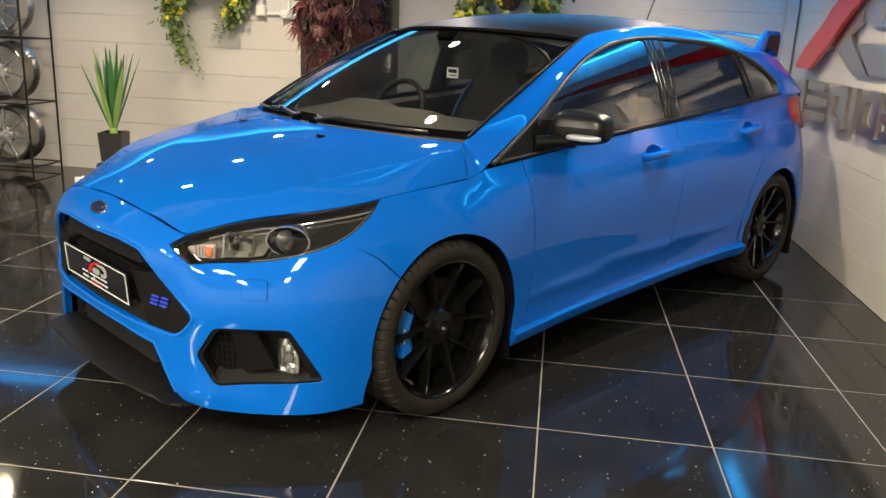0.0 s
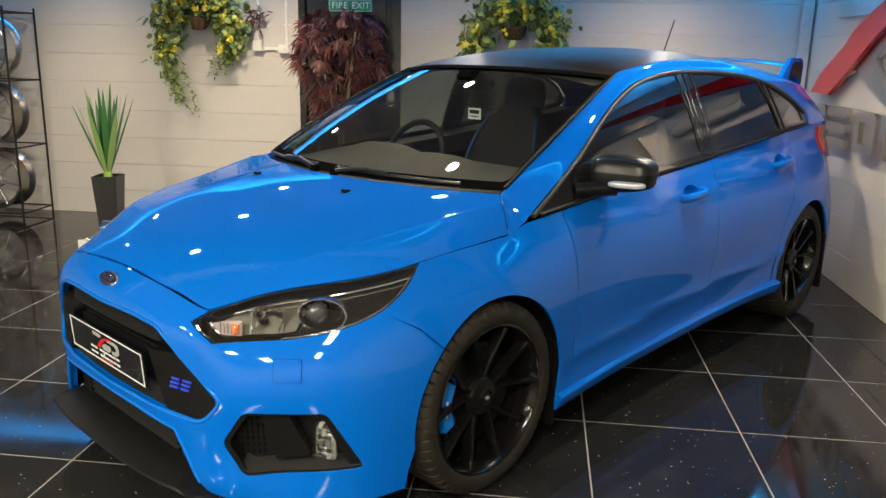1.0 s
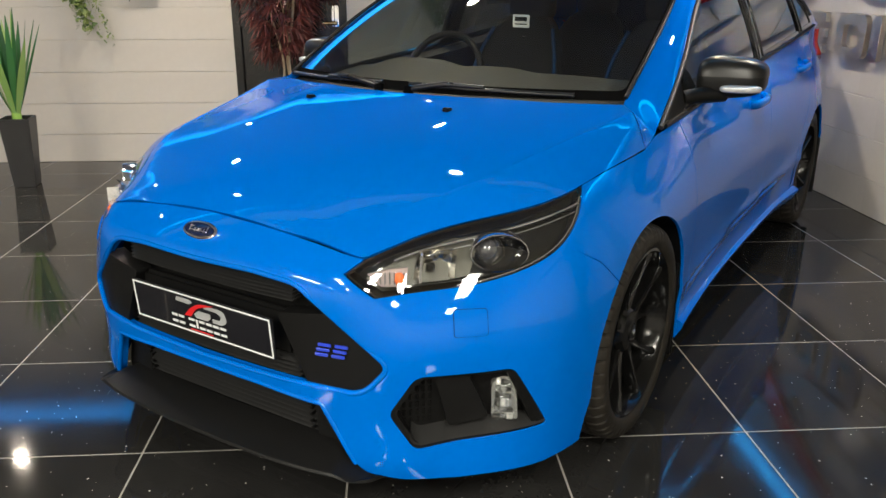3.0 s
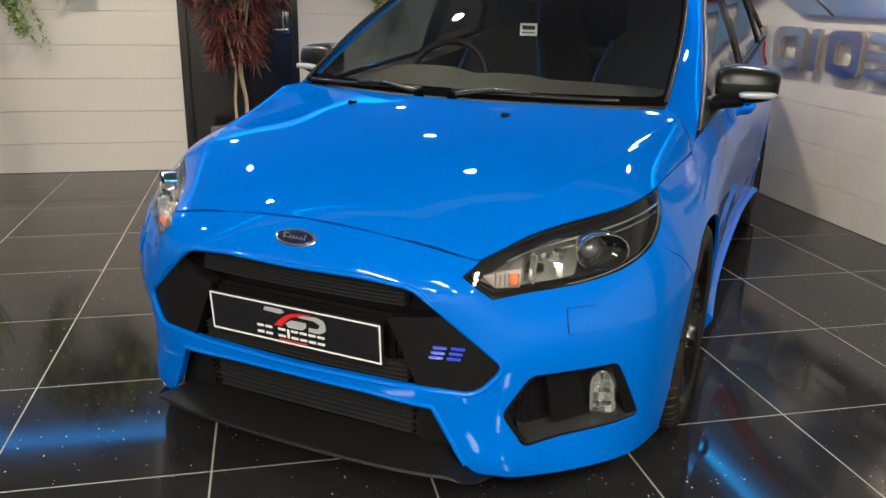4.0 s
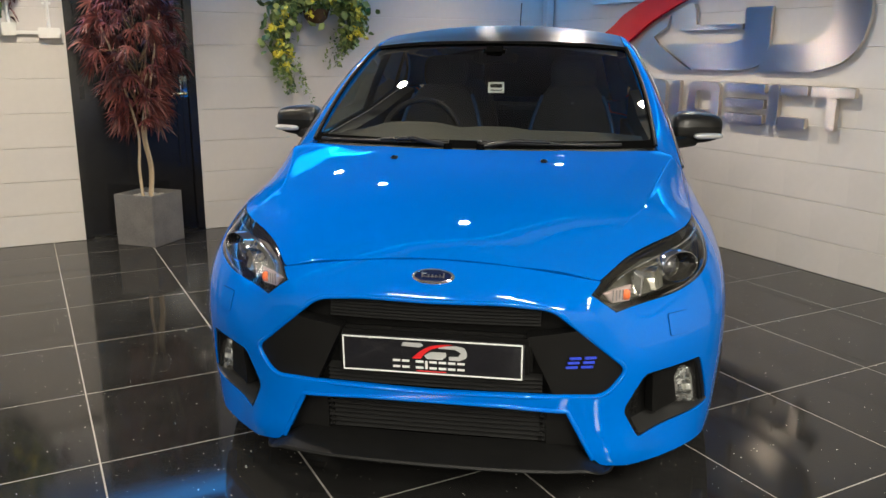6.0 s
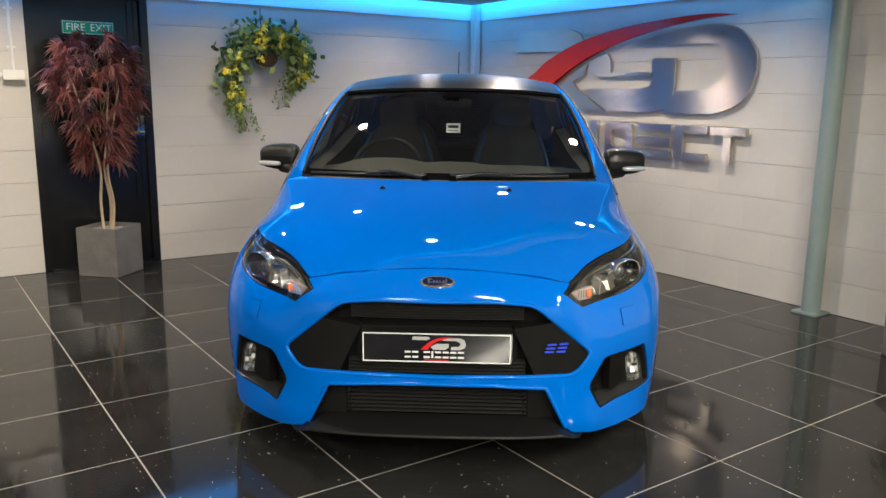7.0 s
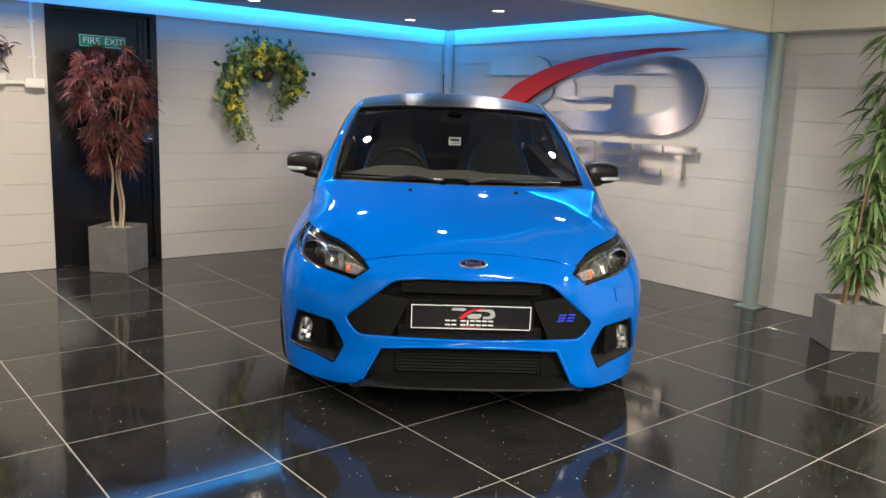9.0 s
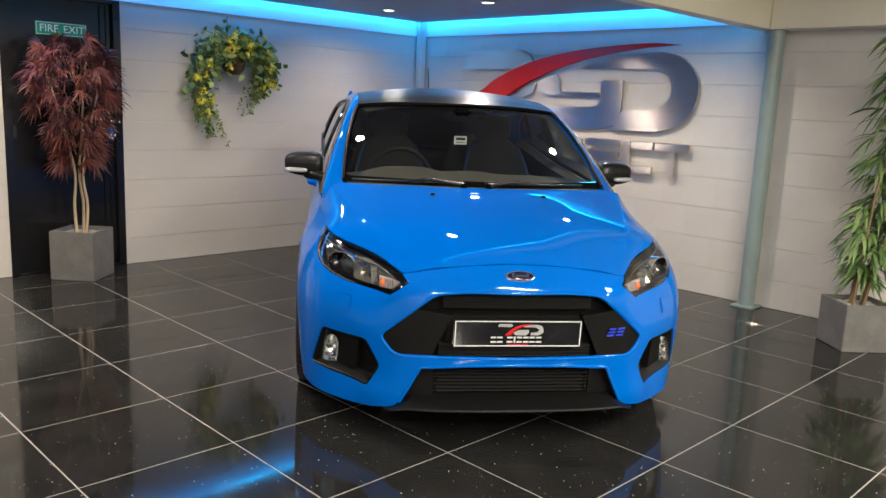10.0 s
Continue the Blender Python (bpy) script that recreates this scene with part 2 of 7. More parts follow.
BADGE_BLUE = material("badge_blue", (0.03, 0.06, 0.55), 0.2, coat=0.5, vary=0.05)
OVAL_BLUE = material("oval_dark_blue", (0.004, 0.010, 0.045), 0.12, coat=0.3, vary=0.05)
PLATE_BLACK = material("plate_black", (0.010, 0.010, 0.013), 0.12, coat=0.6, vary=0.1)
PLATE_WHITE = material("plate_white", (0.75, 0.76, 0.76), 0.3, vary=0.03)
PLATE_RED = material("plate_red", (0.60, 0.015, 0.02), 0.3, vary=0.03)
PLATE_SILVER = material("plate_silver", (0.55, 0.56, 0.57), 0.3, 0.4, vary=0.1)
LENS_GLASS = material("lens_glass", (0.05, 0.05, 0.055), 0.03, 0.0, coat=1.0, vary=0.1, spec=1.0)
AMBER = material("amber_lens", (0.75, 0.16, 0.05), 0.15, coat=0.8, vary=0.1)
TAIL_RED = material("red_lamp_lens", (0.55, 0.05, 0.02), 0.25, coat=0.2, vary=0.1)
REFLECTOR = material("lamp_reflector", (0.70, 0.70, 0.70), 0.16, 0.85, vary=0.1)
CLEAR = glass("clear_lamp_glass", (0.93, 0.95, 0.95))
FRONT_GLASS = glass("clear_side_glass", (0.36, 0.40, 0.39), ior=1.8)
TRAY = material("smoked_reflector", (0.085, 0.082, 0.068), 0.45, 0.4, vary=0.08, scale=20)
CUP = material("indicator_cup", (0.52, 0.42, 0.41), 0.30, 0.4, vary=0.1, scale=40)
LETTERING = material("plate_grey_print", (0.66, 0.67, 0.67), 0.3, vary=0.05)
SCREEN = glass("windscreen_glass", (0.68, 0.72, 0.66), 0.95, ior=1.62)
TINTED = glass("tinted_side_glass", (0.10, 0.105, 0.10), ior=1.85)
DASH = material("dash_plastic", (0.024, 0.0235, 0.020), 0.7, vary=0.15, bump=0.2, bump_scale=400)
SEAT_CLOTH = material("seat_cloth", (0.016, 0.016, 0.017), 0.85, vary=0.2, scale=30, bump=0.4, bump_scale=300)
SEAT_BLUE = material("seat_blue_trim", (0.005, 0.045, 0.14), 0.8, vary=0.2)
HEADLINER = material("headliner", (0.07, 0.07, 0.065), 0.9, vary=0.1)

# ---- shape helpers ----
from mathutils.geometry import delaunay_2d_cdt


def mesh_of(name, verts, faces, mat, smooth=True, normals=None):
    me = bpy.data.meshes.new(name)
    me.from_pydata([tuple(map(float, v)) for v in verts], [], [tuple(map(int, f)) for f in faces])
    me.materials.append(mat)
    if smooth:
        me.polygons.foreach_set("use_smooth", [True] * len(me.polygons))
    if normals is not None:
        me.normals_split_custom_set_from_vertices([tuple(map(float, v)) for v in normals])
    me.update()
    return me


def part(name, shape, mat, parent=None, label="", m=None):
    """Links a shape (a bmesh, or vertices and faces) as one mesh object, under a thing or part where one is given."""
    if isinstance(shape, bmesh.types.BMesh):
        me = bpy.data.meshes.new(name)
        shape.to_mesh(me)
        shape.free()
        me.materials.append(mat)
    elif isinstance(shape, bpy.types.Mesh):
        me = shape
    else:
        me = mesh_of(name, shape[0], shape[1], mat, *shape[2:])
    ob = new(name, me)
    if m is not None:
        ob.matrix_basis = m
    if parent is not None:
        ob.parent = parent
    if label:
        tagged(ob, label)
    return ob


def thing(name, label, category, m=None, group="", kind=""):
    ob = new(name)
    ob.empty_display_size = 0.1
    if m is not None:
        ob.matrix_basis = m
    return tagged(ob, label, category, group, kind)


def smooth_by_angle(bm, angle=35):
    for f in bm.faces:
        f.smooth = True
    for e in bm.edges:
        if len(e.link_faces) == 2 and e.calc_face_angle(0) > radians(angle):
            e.smooth = False
    return bm


def box(sx, sy, sz, at_=(0, 0, 0), bevel=0.0, segments=2, turn=None):
    bm = bmesh.new()
    bmesh.ops.create_cube(bm, size=1, matrix=Matrix.Translation(at_) @ (turn or Matrix()) @ Matrix.Diagonal((sx, sy, sz, 1)))
    if bevel:
        bmesh.ops.bevel(bm, geom=bm.edges[:], offset=bevel, segments=segments, affect="EDGES", clamp_overlap=True)
    return smooth_by_angle(bm)


def join(*bms):
    out = bmesh.new()
    for b in bms:
        me = bpy.data.meshes.new("tmp")
        b.to_mesh(me)
        b.free()
        out.from_mesh(me)
        bpy.data.meshes.remove(me)
    return out


def lathe(profile, n=48, axis="Z", closed=False):
    """Turns a profile of (radius, height) round an axis. Vertices and faces."""
    k, v, f = len(profile), [], []
    for i in range(n):
        a = 2 * math.pi * i / n
        for r, h in profile:
            c, s = r * math.cos(a), r * math.sin(a)
            v.append((c, s, h) if axis == "Z" else ((h, c, s) if axis == "X" else (s, h, c)))
    last = k if closed else k - 1
    for i in range(n):
        for j in range(last):
            a, b = i * k + j, i * k + (j + 1) % k
            c, d = ((i + 1) % n) * k + (j + 1) % k, ((i + 1) % n) * k + j
            f.append((a, d, c, b))
    return v, f


def tidy(shape, angle=35):
    """Vertices and faces as a bmesh with its normals made outward and its sharp edges kept."""
    bm = bmesh.new()
    vs = [bm.verts.new(tuple(map(float, p))) for p in shape[0]]
    for f in shape[1]:
        try:
            bm.faces.new([vs[i] for i in f])
        except ValueError:
            pass
    bmesh.ops.remove_doubles(bm, verts=bm.verts[:], dist=1e-5)
    bmesh.ops.recalc_face_normals(bm, faces=bm.faces[:])
    return smooth_by_angle(bm, angle)


def tube(path, radius, n=10, taper=None):
    """A round bar along a path, capped."""
    pts = [Vector(p) for p in path]
    v, f, side = [], [], None
    for i, p in enumerate(pts):
        d = (pts[min(i + 1, len(pts) - 1)] - pts[max(i - 1, 0)]).normalized()
        side = d.orthogonal().normalized() if side is None else (side - d * side.dot(d)).normalized()
        up = d.cross(side)
        r = radius if taper is None else radius + (taper - radius) * i / (len(pts) - 1)
        for j in range(n):
            a = 2 * math.pi * j / n
            v.append(p + (side * math.cos(a) + up * math.sin(a)) * r)
    for i in range(len(pts) - 1):
        for j in range(n):
            f.append((i * n + j, i * n + (j + 1) % n, (i + 1) * n + (j + 1) % n, (i + 1) * n + j))
    f.append(tuple(range(n))[::-1])
    f.append(tuple(range((len(pts) - 1) * n, len(pts) * n)))
    return tidy((v, f), 50)


def prism(outline, depth, m=None, bevel=0.0):
    """A flat polygon with thickness: outline in x and y, from z = 0 to depth."""
    bm = bmesh.new()
    low = [bm.verts.new((x, y, 0)) for x, y in outline]
    face = bm.faces.new(low)
    if face.normal.z > 0 or sum(outline[i - 1][0] * outline[i][1] - outline[i][0] * outline[i - 1][1] for i in range(len(outline))) > 0:
        face.normal_flip()
    made = bmesh.ops.extrude_face_region(bm, geom=[face])
    bmesh.ops.translate(bm, verts=[g for g in made["geom"] if isinstance(g, bmesh.types.BMVert)], vec=(0, 0, depth))
    bmesh.ops.recalc_face_normals(bm, faces=bm.faces[:])
    if bevel:
        rim = [e for e in bm.edges if len(e.link_faces) == 2 and e.calc_face_angle(0) > 1.2 and min(v.co.z for v in e.verts) > depth * 0.9]
        bmesh.ops.bevel(bm, geom=rim, offset=bevel, segments=2, affect="EDGES", clamp_overlap=True)
    if m is not None:
        bmesh.ops.transform(bm, matrix=m, verts=bm.verts[:])
    return smooth_by_angle(bm, 30)


def catmull(points, per=8, closed=False):
    """A smooth line through the points."""
    p = np.array(points, float)
    n = len(p)
    out = []
    for i in range(n if closed else n - 1):
        a, b, c, d = (p[(i + k) % n] if closed else p[min(max(i + k, 0), n - 1)] for k in (-1, 0, 1, 2))
        for t in np.arange(per) / per:
            out.append(0.5 * (2 * b + (c - a) * t + (2 * a - 5 * b + 4 * c - d) * t * t + (3 * b - a - 3 * c + d) * t ** 3))
    if not closed:
        out.append(p[-1])
    return [tuple(q) for q in out]


def rounded(points, radius, n=5):
    """A polygon with its corners rounded."""
    p = [np.array(q, float) for q in points]
    out = []
    for i in range(len(p)):
        a, b, c = p[i - 1], p[i], p[(i + 1) % len(p)]
        u, w = a - b, c - b
        lu, lw = np.linalg.norm(u), np.linalg.norm(w)
        r = min(radius, 0.45 * lu, 0.45 * lw)
        s, e = b + u / lu * r, b + w / lw * r
        for k in range(n + 1):
            t = k / n
            out.append(tuple((1 - t) ** 2 * s + 2 * t * (1 - t) * b + t * t * e))
    return out


def dense(points, step, closed=True):
    p = [np.array(q, float) for q in points]
    out = []
    for i in range(len(p) if closed else len(p) - 1):
        a, b = p[i], p[(i + 1) % len(p)]
        n = max(1, int(math.ceil(np.linalg.norm(b - a) / step)))
        out += [a + (b - a) * k / n for k in range(n)]
    if not closed:
        out.append(p[-1])
    keep = [out[0]]
    for q in out[1:]:
        if np.linalg.norm(q - keep[-1]) > 1e-5:
            keep.append(q)
    if closed and np.linalg.norm(keep[0] - keep[-1]) < 1e-5:
        keep.pop()
    return np.array(keep)


def inside(q, loop):
    x, y = q[:, 0][:, None], q[:, 1][:, None]
    a, b = loop, np.roll(loop, -1, 0)
    dy = b[:, 1] - a[:, 1]
    cross = ((a[:, 1] > y) != (b[:, 1] > y)) & (x < (b[:, 0] - a[:, 0]) * (y - a[:, 1]) / np.where(dy == 0, 1e-12, dy) + a[:, 0])
    return cross.sum(1) % 2 == 1


def normals_on(fn, u, v, e=2e-3):
    d = np.cross(fn(u + e, v) - fn(u - e, v), fn(u, v + e) - fn(u, v - e))
    return d / np.maximum(np.linalg.norm(d, axis=-1, keepdims=True), 1e-12)


def sheet(fn, outline, holes=(), step=0.03, flange=0.015, seam=None, lift=0.0, extra=()):
    """A panel cut from the surface fn(u, v) by an outline and holes in its chart, with its rim turned in.
    extra: more chart points for the net, such as those along a crease. seam: rim points with this u get no turned-in rim. lift: metres off the surface."""
    loops = []
    for o in (outline, *holes):
        lp = dense(o, step * 0.6)
        area = (lp[:, 0] * np.roll(lp[:, 1], -1) - np.roll(lp[:, 0], -1) * lp[:, 1]).sum()
        loops.append(lp if (area > 0) == (not loops) else lp[::-1])
    lo, hi = loops[0].min(0), loops[0].max(0)
    gx, gy = np.meshgrid(np.arange(lo[0] + step / 2, hi[0], step), np.arange(lo[1] + step / 2, hi[1], step))
    gx = gx + (np.arange(gx.shape[0])[:, None] % 2) * step / 2
    g = np.stack([gx.ravel(), gy.ravel()], 1)
    ok = inside(g, loops[0])
    for lp in loops[1:]:
        ok &= ~inside(g, lp)
    g = g[ok]
    if len(extra):
        g = g[np.array([np.sqrt(((np.asarray(extra) - c) ** 2).sum(-1)).min() for c in g]) > step * 0.45]
        g = np.concatenate([g, np.asarray(extra, float)])
    rim = np.concatenate(loops)
    if len(g):
        near = np.concatenate([np.sqrt(((c[:, None] - rim[None]) ** 2).sum(-1)).min(1) for c in np.array_split(g, len(g) // 500 + 1)])
        g = g[near > step * 0.4]
    pts, edges, k = [Vector(map(float, p)) for p in np.concatenate([rim, g])], [], 0
    for lp in loops:
        edges += [(k + i, k + (i + 1) % len(lp)) for i in range(len(lp))]
        k += len(lp)
    co, _, tri, *_ = delaunay_2d_cdt(pts, edges, [], 0, 1e-7)
    co = np.array([tuple(c) for c in co])
    tri = np.array([t for t in tri if len(t) == 3])
    mid = co[tri].mean(1)
    ok = inside(mid, loops[0])
    for lp in loops[1:]:
        ok &= ~inside(mid, lp)
    tri = tri[ok]
    nm = normals_on(fn, co[:, 0], co[:, 1])
    v = fn(co[:, 0], co[:, 1]) + nm * lift
    verts, faces, norms = list(v), [tuple(t) for t in tri], list(nm)
    if flange:
        for lp in loops:
            n1 = normals_on(fn, lp[:, 0], lp[:, 1])
            top = fn(lp[:, 0], lp[:, 1]) + n1 * lift
            ahead, back = np.roll(top, -1, 0), np.roll(top, 1, 0)
            out = np.cross(ahead - back, n1)
            out /= np.maximum(np.linalg.norm(out, axis=-1, keepdims=True), 1e-12)
            k, m = len(verts), len(lp)
            verts += list(top) + list(top - n1 * 0.0025) + list(top - n1 * flange)
            norms += list(n1) + list(out) + list(out)
            for i in range(m):
                j = (i + 1) % m
                if seam is not None and abs(lp[i, 0] - seam) < 1e-6 and abs(lp[j, 0] - seam) < 1e-6:
                    continue
                for r in (0, 1):
                    q = (k + r * m + i, k + r * m + m + i, k + r * m + m + j, k + r * m + j)
                    faces.append(q)
    return np.array(verts), faces, np.array(norms)


def mirrored(shape):
    v, f, n = shape
    flip = np.array([-1.0, 1, 1])
    return v * flip, [tuple(q)[::-1] for q in f], n * flip


def sided(shape, side):
    return shape if side > 0 else mirrored(shape)


def both_halves(shape):
    v, f, n = shape
    mv, mf, mn = mirrored(shape)
    return np.concatenate([v, mv]), list(f) + [tuple(i + len(v) for i in q) for q in mf], np.concatenate([n, mn])


def with_normals(shape):
    """(vertices, faces, normals) in the form that part() takes."""
    return shape[0], shape[1], True, shape[2]


def flip_x(bm):
    bmesh.ops.scale(bm, vec=(-1, 1, 1), verts=bm.verts[:])
    bmesh.ops.reverse_faces(bm, faces=bm.faces[:])
    return bm

# ---- the room ----
COURSE, FIRST, BLOCK = 0.2285, 0.2085, 0.45


def slab(name, x0, y0, z0, x1, y1, z1, mat, label, bevel=0.0, category="wall"):
    ob = part(name, box(x1 - x0, y1 - y0, z1 - z0, bevel=bevel), mat, m=pose((x0 + x1) / 2, (y0 + y1) / 2, (z0 + z1) / 2))
    return tagged(ob, label, category, kind="structure")


floor = slab("floor", LEFT - 0.2, FRONT - 0.2, -0.15, RIGHT + 0.2, BACK + 0.2, -0.0007, GROUT,
             "polished black granite tile floor with pale grout lines", category="floor")
# wall cores; the painted blocks stand proud of them. The fire door's opening goes through the back wall.
DX0, DX1, DTOP = -2.162, -1.331, 2.03
TOP = 2.7
wall_back = slab("wall_back", LEFT - 0.2, BACK + 0.012, 0, DX0, BACK + 0.2, TOP, JOINT_PAINT, "pale grey painted concrete block wall")
part("wall_piece", box(RIGHT + 0.2 - DX1, 0.188, TOP), JOINT_PAINT, wall_back,
     m=wall_back.matrix_basis.inverted() @ pose((RIGHT + 0.2 + DX1) / 2, BACK + 0.106, TOP / 2))
part("wall_piece", box(DX1 - DX0, 0.188, TOP - DTOP), JOINT_PAINT, wall_back,
     m=wall_back.matrix_basis.inverted() @ pose((DX1 + DX0) / 2, BACK + 0.106, (TOP + DTOP) / 2))
wall_right = slab("wall_right", RIGHT + 0.012, FRONT - 0.2, 0, RIGHT + 0.2, BACK + 0.012, TOP, JOINT_PAINT, "pale grey painted concrete block wall with a metal sign")
wall_left = slab("wall_left", LEFT - 0.2, FRONT - 0.2, 0, LEFT, BACK + 0.012, TOP, WALL_PAINT, "plain pale grey painted wall")
wall_front = slab("wall_front", LEFT, FRONT - 0.2, 0, RIGHT + 0.012, FRONT, TOP, WALL_PAINT, "plain pale grey painted wall")
# ceilings: a dropped dark panel over the bay, with a gap to the walls for the blue light, and a higher one in front
GAP = 0.22
slab("ceiling_bay", LEFT, 3.12, BAY, RIGHT - GAP, BACK - GAP, BAY + 0.03, CEILING_PAINT, "dropped dark grey ceiling panel with downlights", category="ceiling")
slab("ceiling_slab", LEFT - 0.2, 2.9, TOP - 0.35, RIGHT + 0.2, BACK + 0.2, TOP, WHITE_PAINT, "white upper ceiling above the light cove", category="ceiling")
slab("ceiling_front", LEFT - 0.2, FRONT - 0.2, HIGH, RIGHT + 0.2, 2.9, HIGH + 0.1, CREAM_PAINT, "cream painted ceiling with downlights", category="ceiling")
slab("beam_cross", LEFT, 2.9, SOFFIT, RIGHT, 3.02, TOP, CREAM_PAINT, "cream boxed ceiling beam", bevel=0.004, category="beam")
slab("beam_side", RIGHT - 0.17, FRONT, SOFFIT, RIGHT, 2.896, HIGH, CREAM_PAINT, "cream boxed ceiling beam along the wall", bevel=0.004, category="beam")
# the band of the cove on each wall and the beam; part of the strips' blue wash is its own glow
slab("trim_cove_back", LEFT, BACK - 0.012, 2.005, RIGHT - 0.012, BACK, BAY + 0.22, COVE_WASH_GLOW, "pale band along the wall top, its blue wash partly its own glow", category="light cove")
slab("trim_cove_right", RIGHT - 0.012, 3.02, 2.005, RIGHT, BACK - 0.012, BAY + 0.22, COVE_WASH_GLOW, "pale band along the wall top, its blue wash partly its own glow", category="light cove")
slab("trim_cove_beam", LEFT, 3.02, 2.06, RIGHT - 0.012, 3.03, BAY + 0.2, COVE_WASH_GLOW, "pale band along the beam, its blue wash partly its own glow", category="light cove")
# light tapes stuck to the cove band, above the edge of the dropped ceiling
slab("trim_tape_back", -0.60, BACK - 0.018, 2.170, RIGHT - 0.10, BACK - 0.0125, 2.179, TAPE_GLOW, "thin bright blue light tape inside the cove", category="light tape")
slab("trim_tape_right", RIGHT - 0.018, 3.06, 2.170, RIGHT - 0.0125, BACK - 0.10, 2.179, TAPE_GLOW, "thin bright blue light tape inside the cove", category="light tape")
# unseen tape, added for the blue line mirrored in the bonnet
slab("trim_tape_beam", LEFT + 0.1, 3.104, BAY + 0.014, RIGHT - GAP, 3.1195, BAY + 0.024, TAPE_GLOW, "added thin blue light tape, out of view on the edge of the dropped ceiling", category="light tape")
slab("trim_corner", RIGHT - 0.085, BACK - 0.085, 0, RIGHT - 0.014, BACK - 0.014, BAY + 0.15, WALL_PAINT, "grey boxed pipe in the wall corner", bevel=0.006, category="pipe casing")


def downlight():
    t = thing("downlight", "round white recessed downlight shining warm white", "downlight", group="ceiling downlights")
    part("bezel", tidy(lathe([(0.043, 0.006), (0.043, -0.004), (0.052, -0.006), (0.056, 0.0), (0.056, 0.006)], 28, closed=True)), WHITE_PLASTIC, t)
    part("lens", tidy(lathe([(0.001, -0.007), (0.02, -0.0065), (0.038, -0.004), (0.043, 0.003)], 24)), LENS_GLOW, t)
    return t


first_light = downlight()
first_light.matrix_basis = pose(*BAY_SPOTS[0], BAY)
for px, py in BAY_SPOTS[1:]:
    copy_thing(first_light, pose(px, py, BAY))


def light_panel():
    t = thing("light_panel", "assumed flat white rectangular ceiling light panel out of view, lit", "light panel", group="ceiling light panels")
    part("panel_frame", join(box(0.03, 1.22, 0.014, (0.155, 0, -0.007), 0.002), box(0.03, 1.22, 0.014, (-0.155, 0, -0.007), 0.002),
                             box(0.28, 0.03, 0.014, (0, 0.595, -0.007), 0.002), box(0.28, 0.03, 0.014, (0, -0.595, -0.007), 0.002)), WHITE_PLASTIC, t)
    part("diffuser", box(0.28, 1.16, 0.004, (0, 0, -0.003)), PANEL_GLOW, t)
    return t


first_panel = light_panel()
first_panel.matrix_basis = pose(*PANELS[0], HIGH)
for px, py in PANELS[1:]:
    copy_thing(first_panel, pose(px, py, HIGH))


def fire_door():
    d = thing("door_fire_exit", "black gloss fire exit door with a green sign, closed", "door", pose(0, BACK, 0), kind="structure")
    w = DX1 - DX0
    jamb = 0.055
    part("door_frame", join(box(jamb, 0.11, DTOP, (DX0 + jamb / 2, 0.045, DTOP / 2), 0.004), box(jamb, 0.11, DTOP, (DX1 - jamb / 2, 0.045, DTOP / 2), 0.004),
                            box(w - 2 * jamb, 0.11, jamb, ((DX0 + DX1) / 2, 0.045, DTOP - jamb / 2), 0.004)), DOOR_BLACK, d)
    lx0, lx1 = DX0 + jamb + 0.003, DX1 - jamb - 0.003
    part("door_leaf", box(lx1 - lx0, 0.045, DTOP - jamb - 0.012, ((lx0 + lx1) / 2, 0.05, (DTOP - jamb + 0.004) / 2), 0.003), DOOR_BLACK, d)
    part("stop_bead", join(box(0.022, 0.016, DTOP - jamb - 0.02, (lx1 - 0.075, 0.02, (DTOP - jamb) / 2), 0.004),
                           box(0.012, 0.012, DTOP - jamb - 0.02, (lx1 - 0.035, 0.022, (DTOP - jamb) / 2), 0.003)), DOOR_BLACK, d)
    part("door_threshold", box(w, 0.12, 0.012, ((DX0 + DX1) / 2, 0.05, 0.006), 0.003), DISC_STEEL, d)
    hd = part("door_handle", box(0.05, 0.012, 0.15, (-1.417, 0.022, 1.06), 0.004), CHROME, d, "small chrome lock plate")
    part("lever", join(tube([(-1.417, 0.02, 1.01), (-1.417, -0.03, 1.01)], 0.009), tube([(-1.405, -0.03, 1.01), (-1.515, -0.035, 1.01)], 0.013)), BRASS, hd, "brass lever")
    part("hinge_plate", box(0.03, 0.01, 0.09, (DX0 + 0.07, 0.02, 1.03), 0.003), RACK_BLACK, d)
    sg = tagged(part("fire_exit_sign", box(0.352, 0.004, 0.092, (0, 0, 0), 0.001), SIGN_GREEN, m=pose(-1.744, BACK + 0.023, 1.762)),
                "green sign with white words on the black door", "sign")
    for text, shift in (("FIRE", -0.084), ("EXIT", 0.086)):
        cu = bpy.data.curves.new("word", "FONT")
        cu.body, cu.size, cu.align_x, cu.align_y, cu.extrude, cu.resolution_u = text, 0.072, "CENTER", "CENTER", 0.0006, 3
        tmp = new("word", cu)
        dg = bpy.context.evaluated_depsgraph_get()
        me = bpy.data.meshes.new_from_object(tmp.evaluated_get(dg))
        bpy.data.objects.remove(tmp)
        me.materials.clear()
        me.materials.append(SIGN_WHITE)
        part("word", me, SIGN_WHITE, sg, "white capital letters", m=pose(shift, -0.0032, 0, 90, 0, 0))
    part("sign_border", join(box(0.34, 0.002, 0.003, (0, -0.002, 0.041)), box(0.34, 0.002, 0.003, (0, -0.002, -0.041)),
                             box(0.003, 0.002, 0.085, (0.1685, -0.002, 0)), box(0.003, 0.002, 0.085, (-0.1685, -0.002, 0))), SIGN_WHITE, sg)


fire_door()


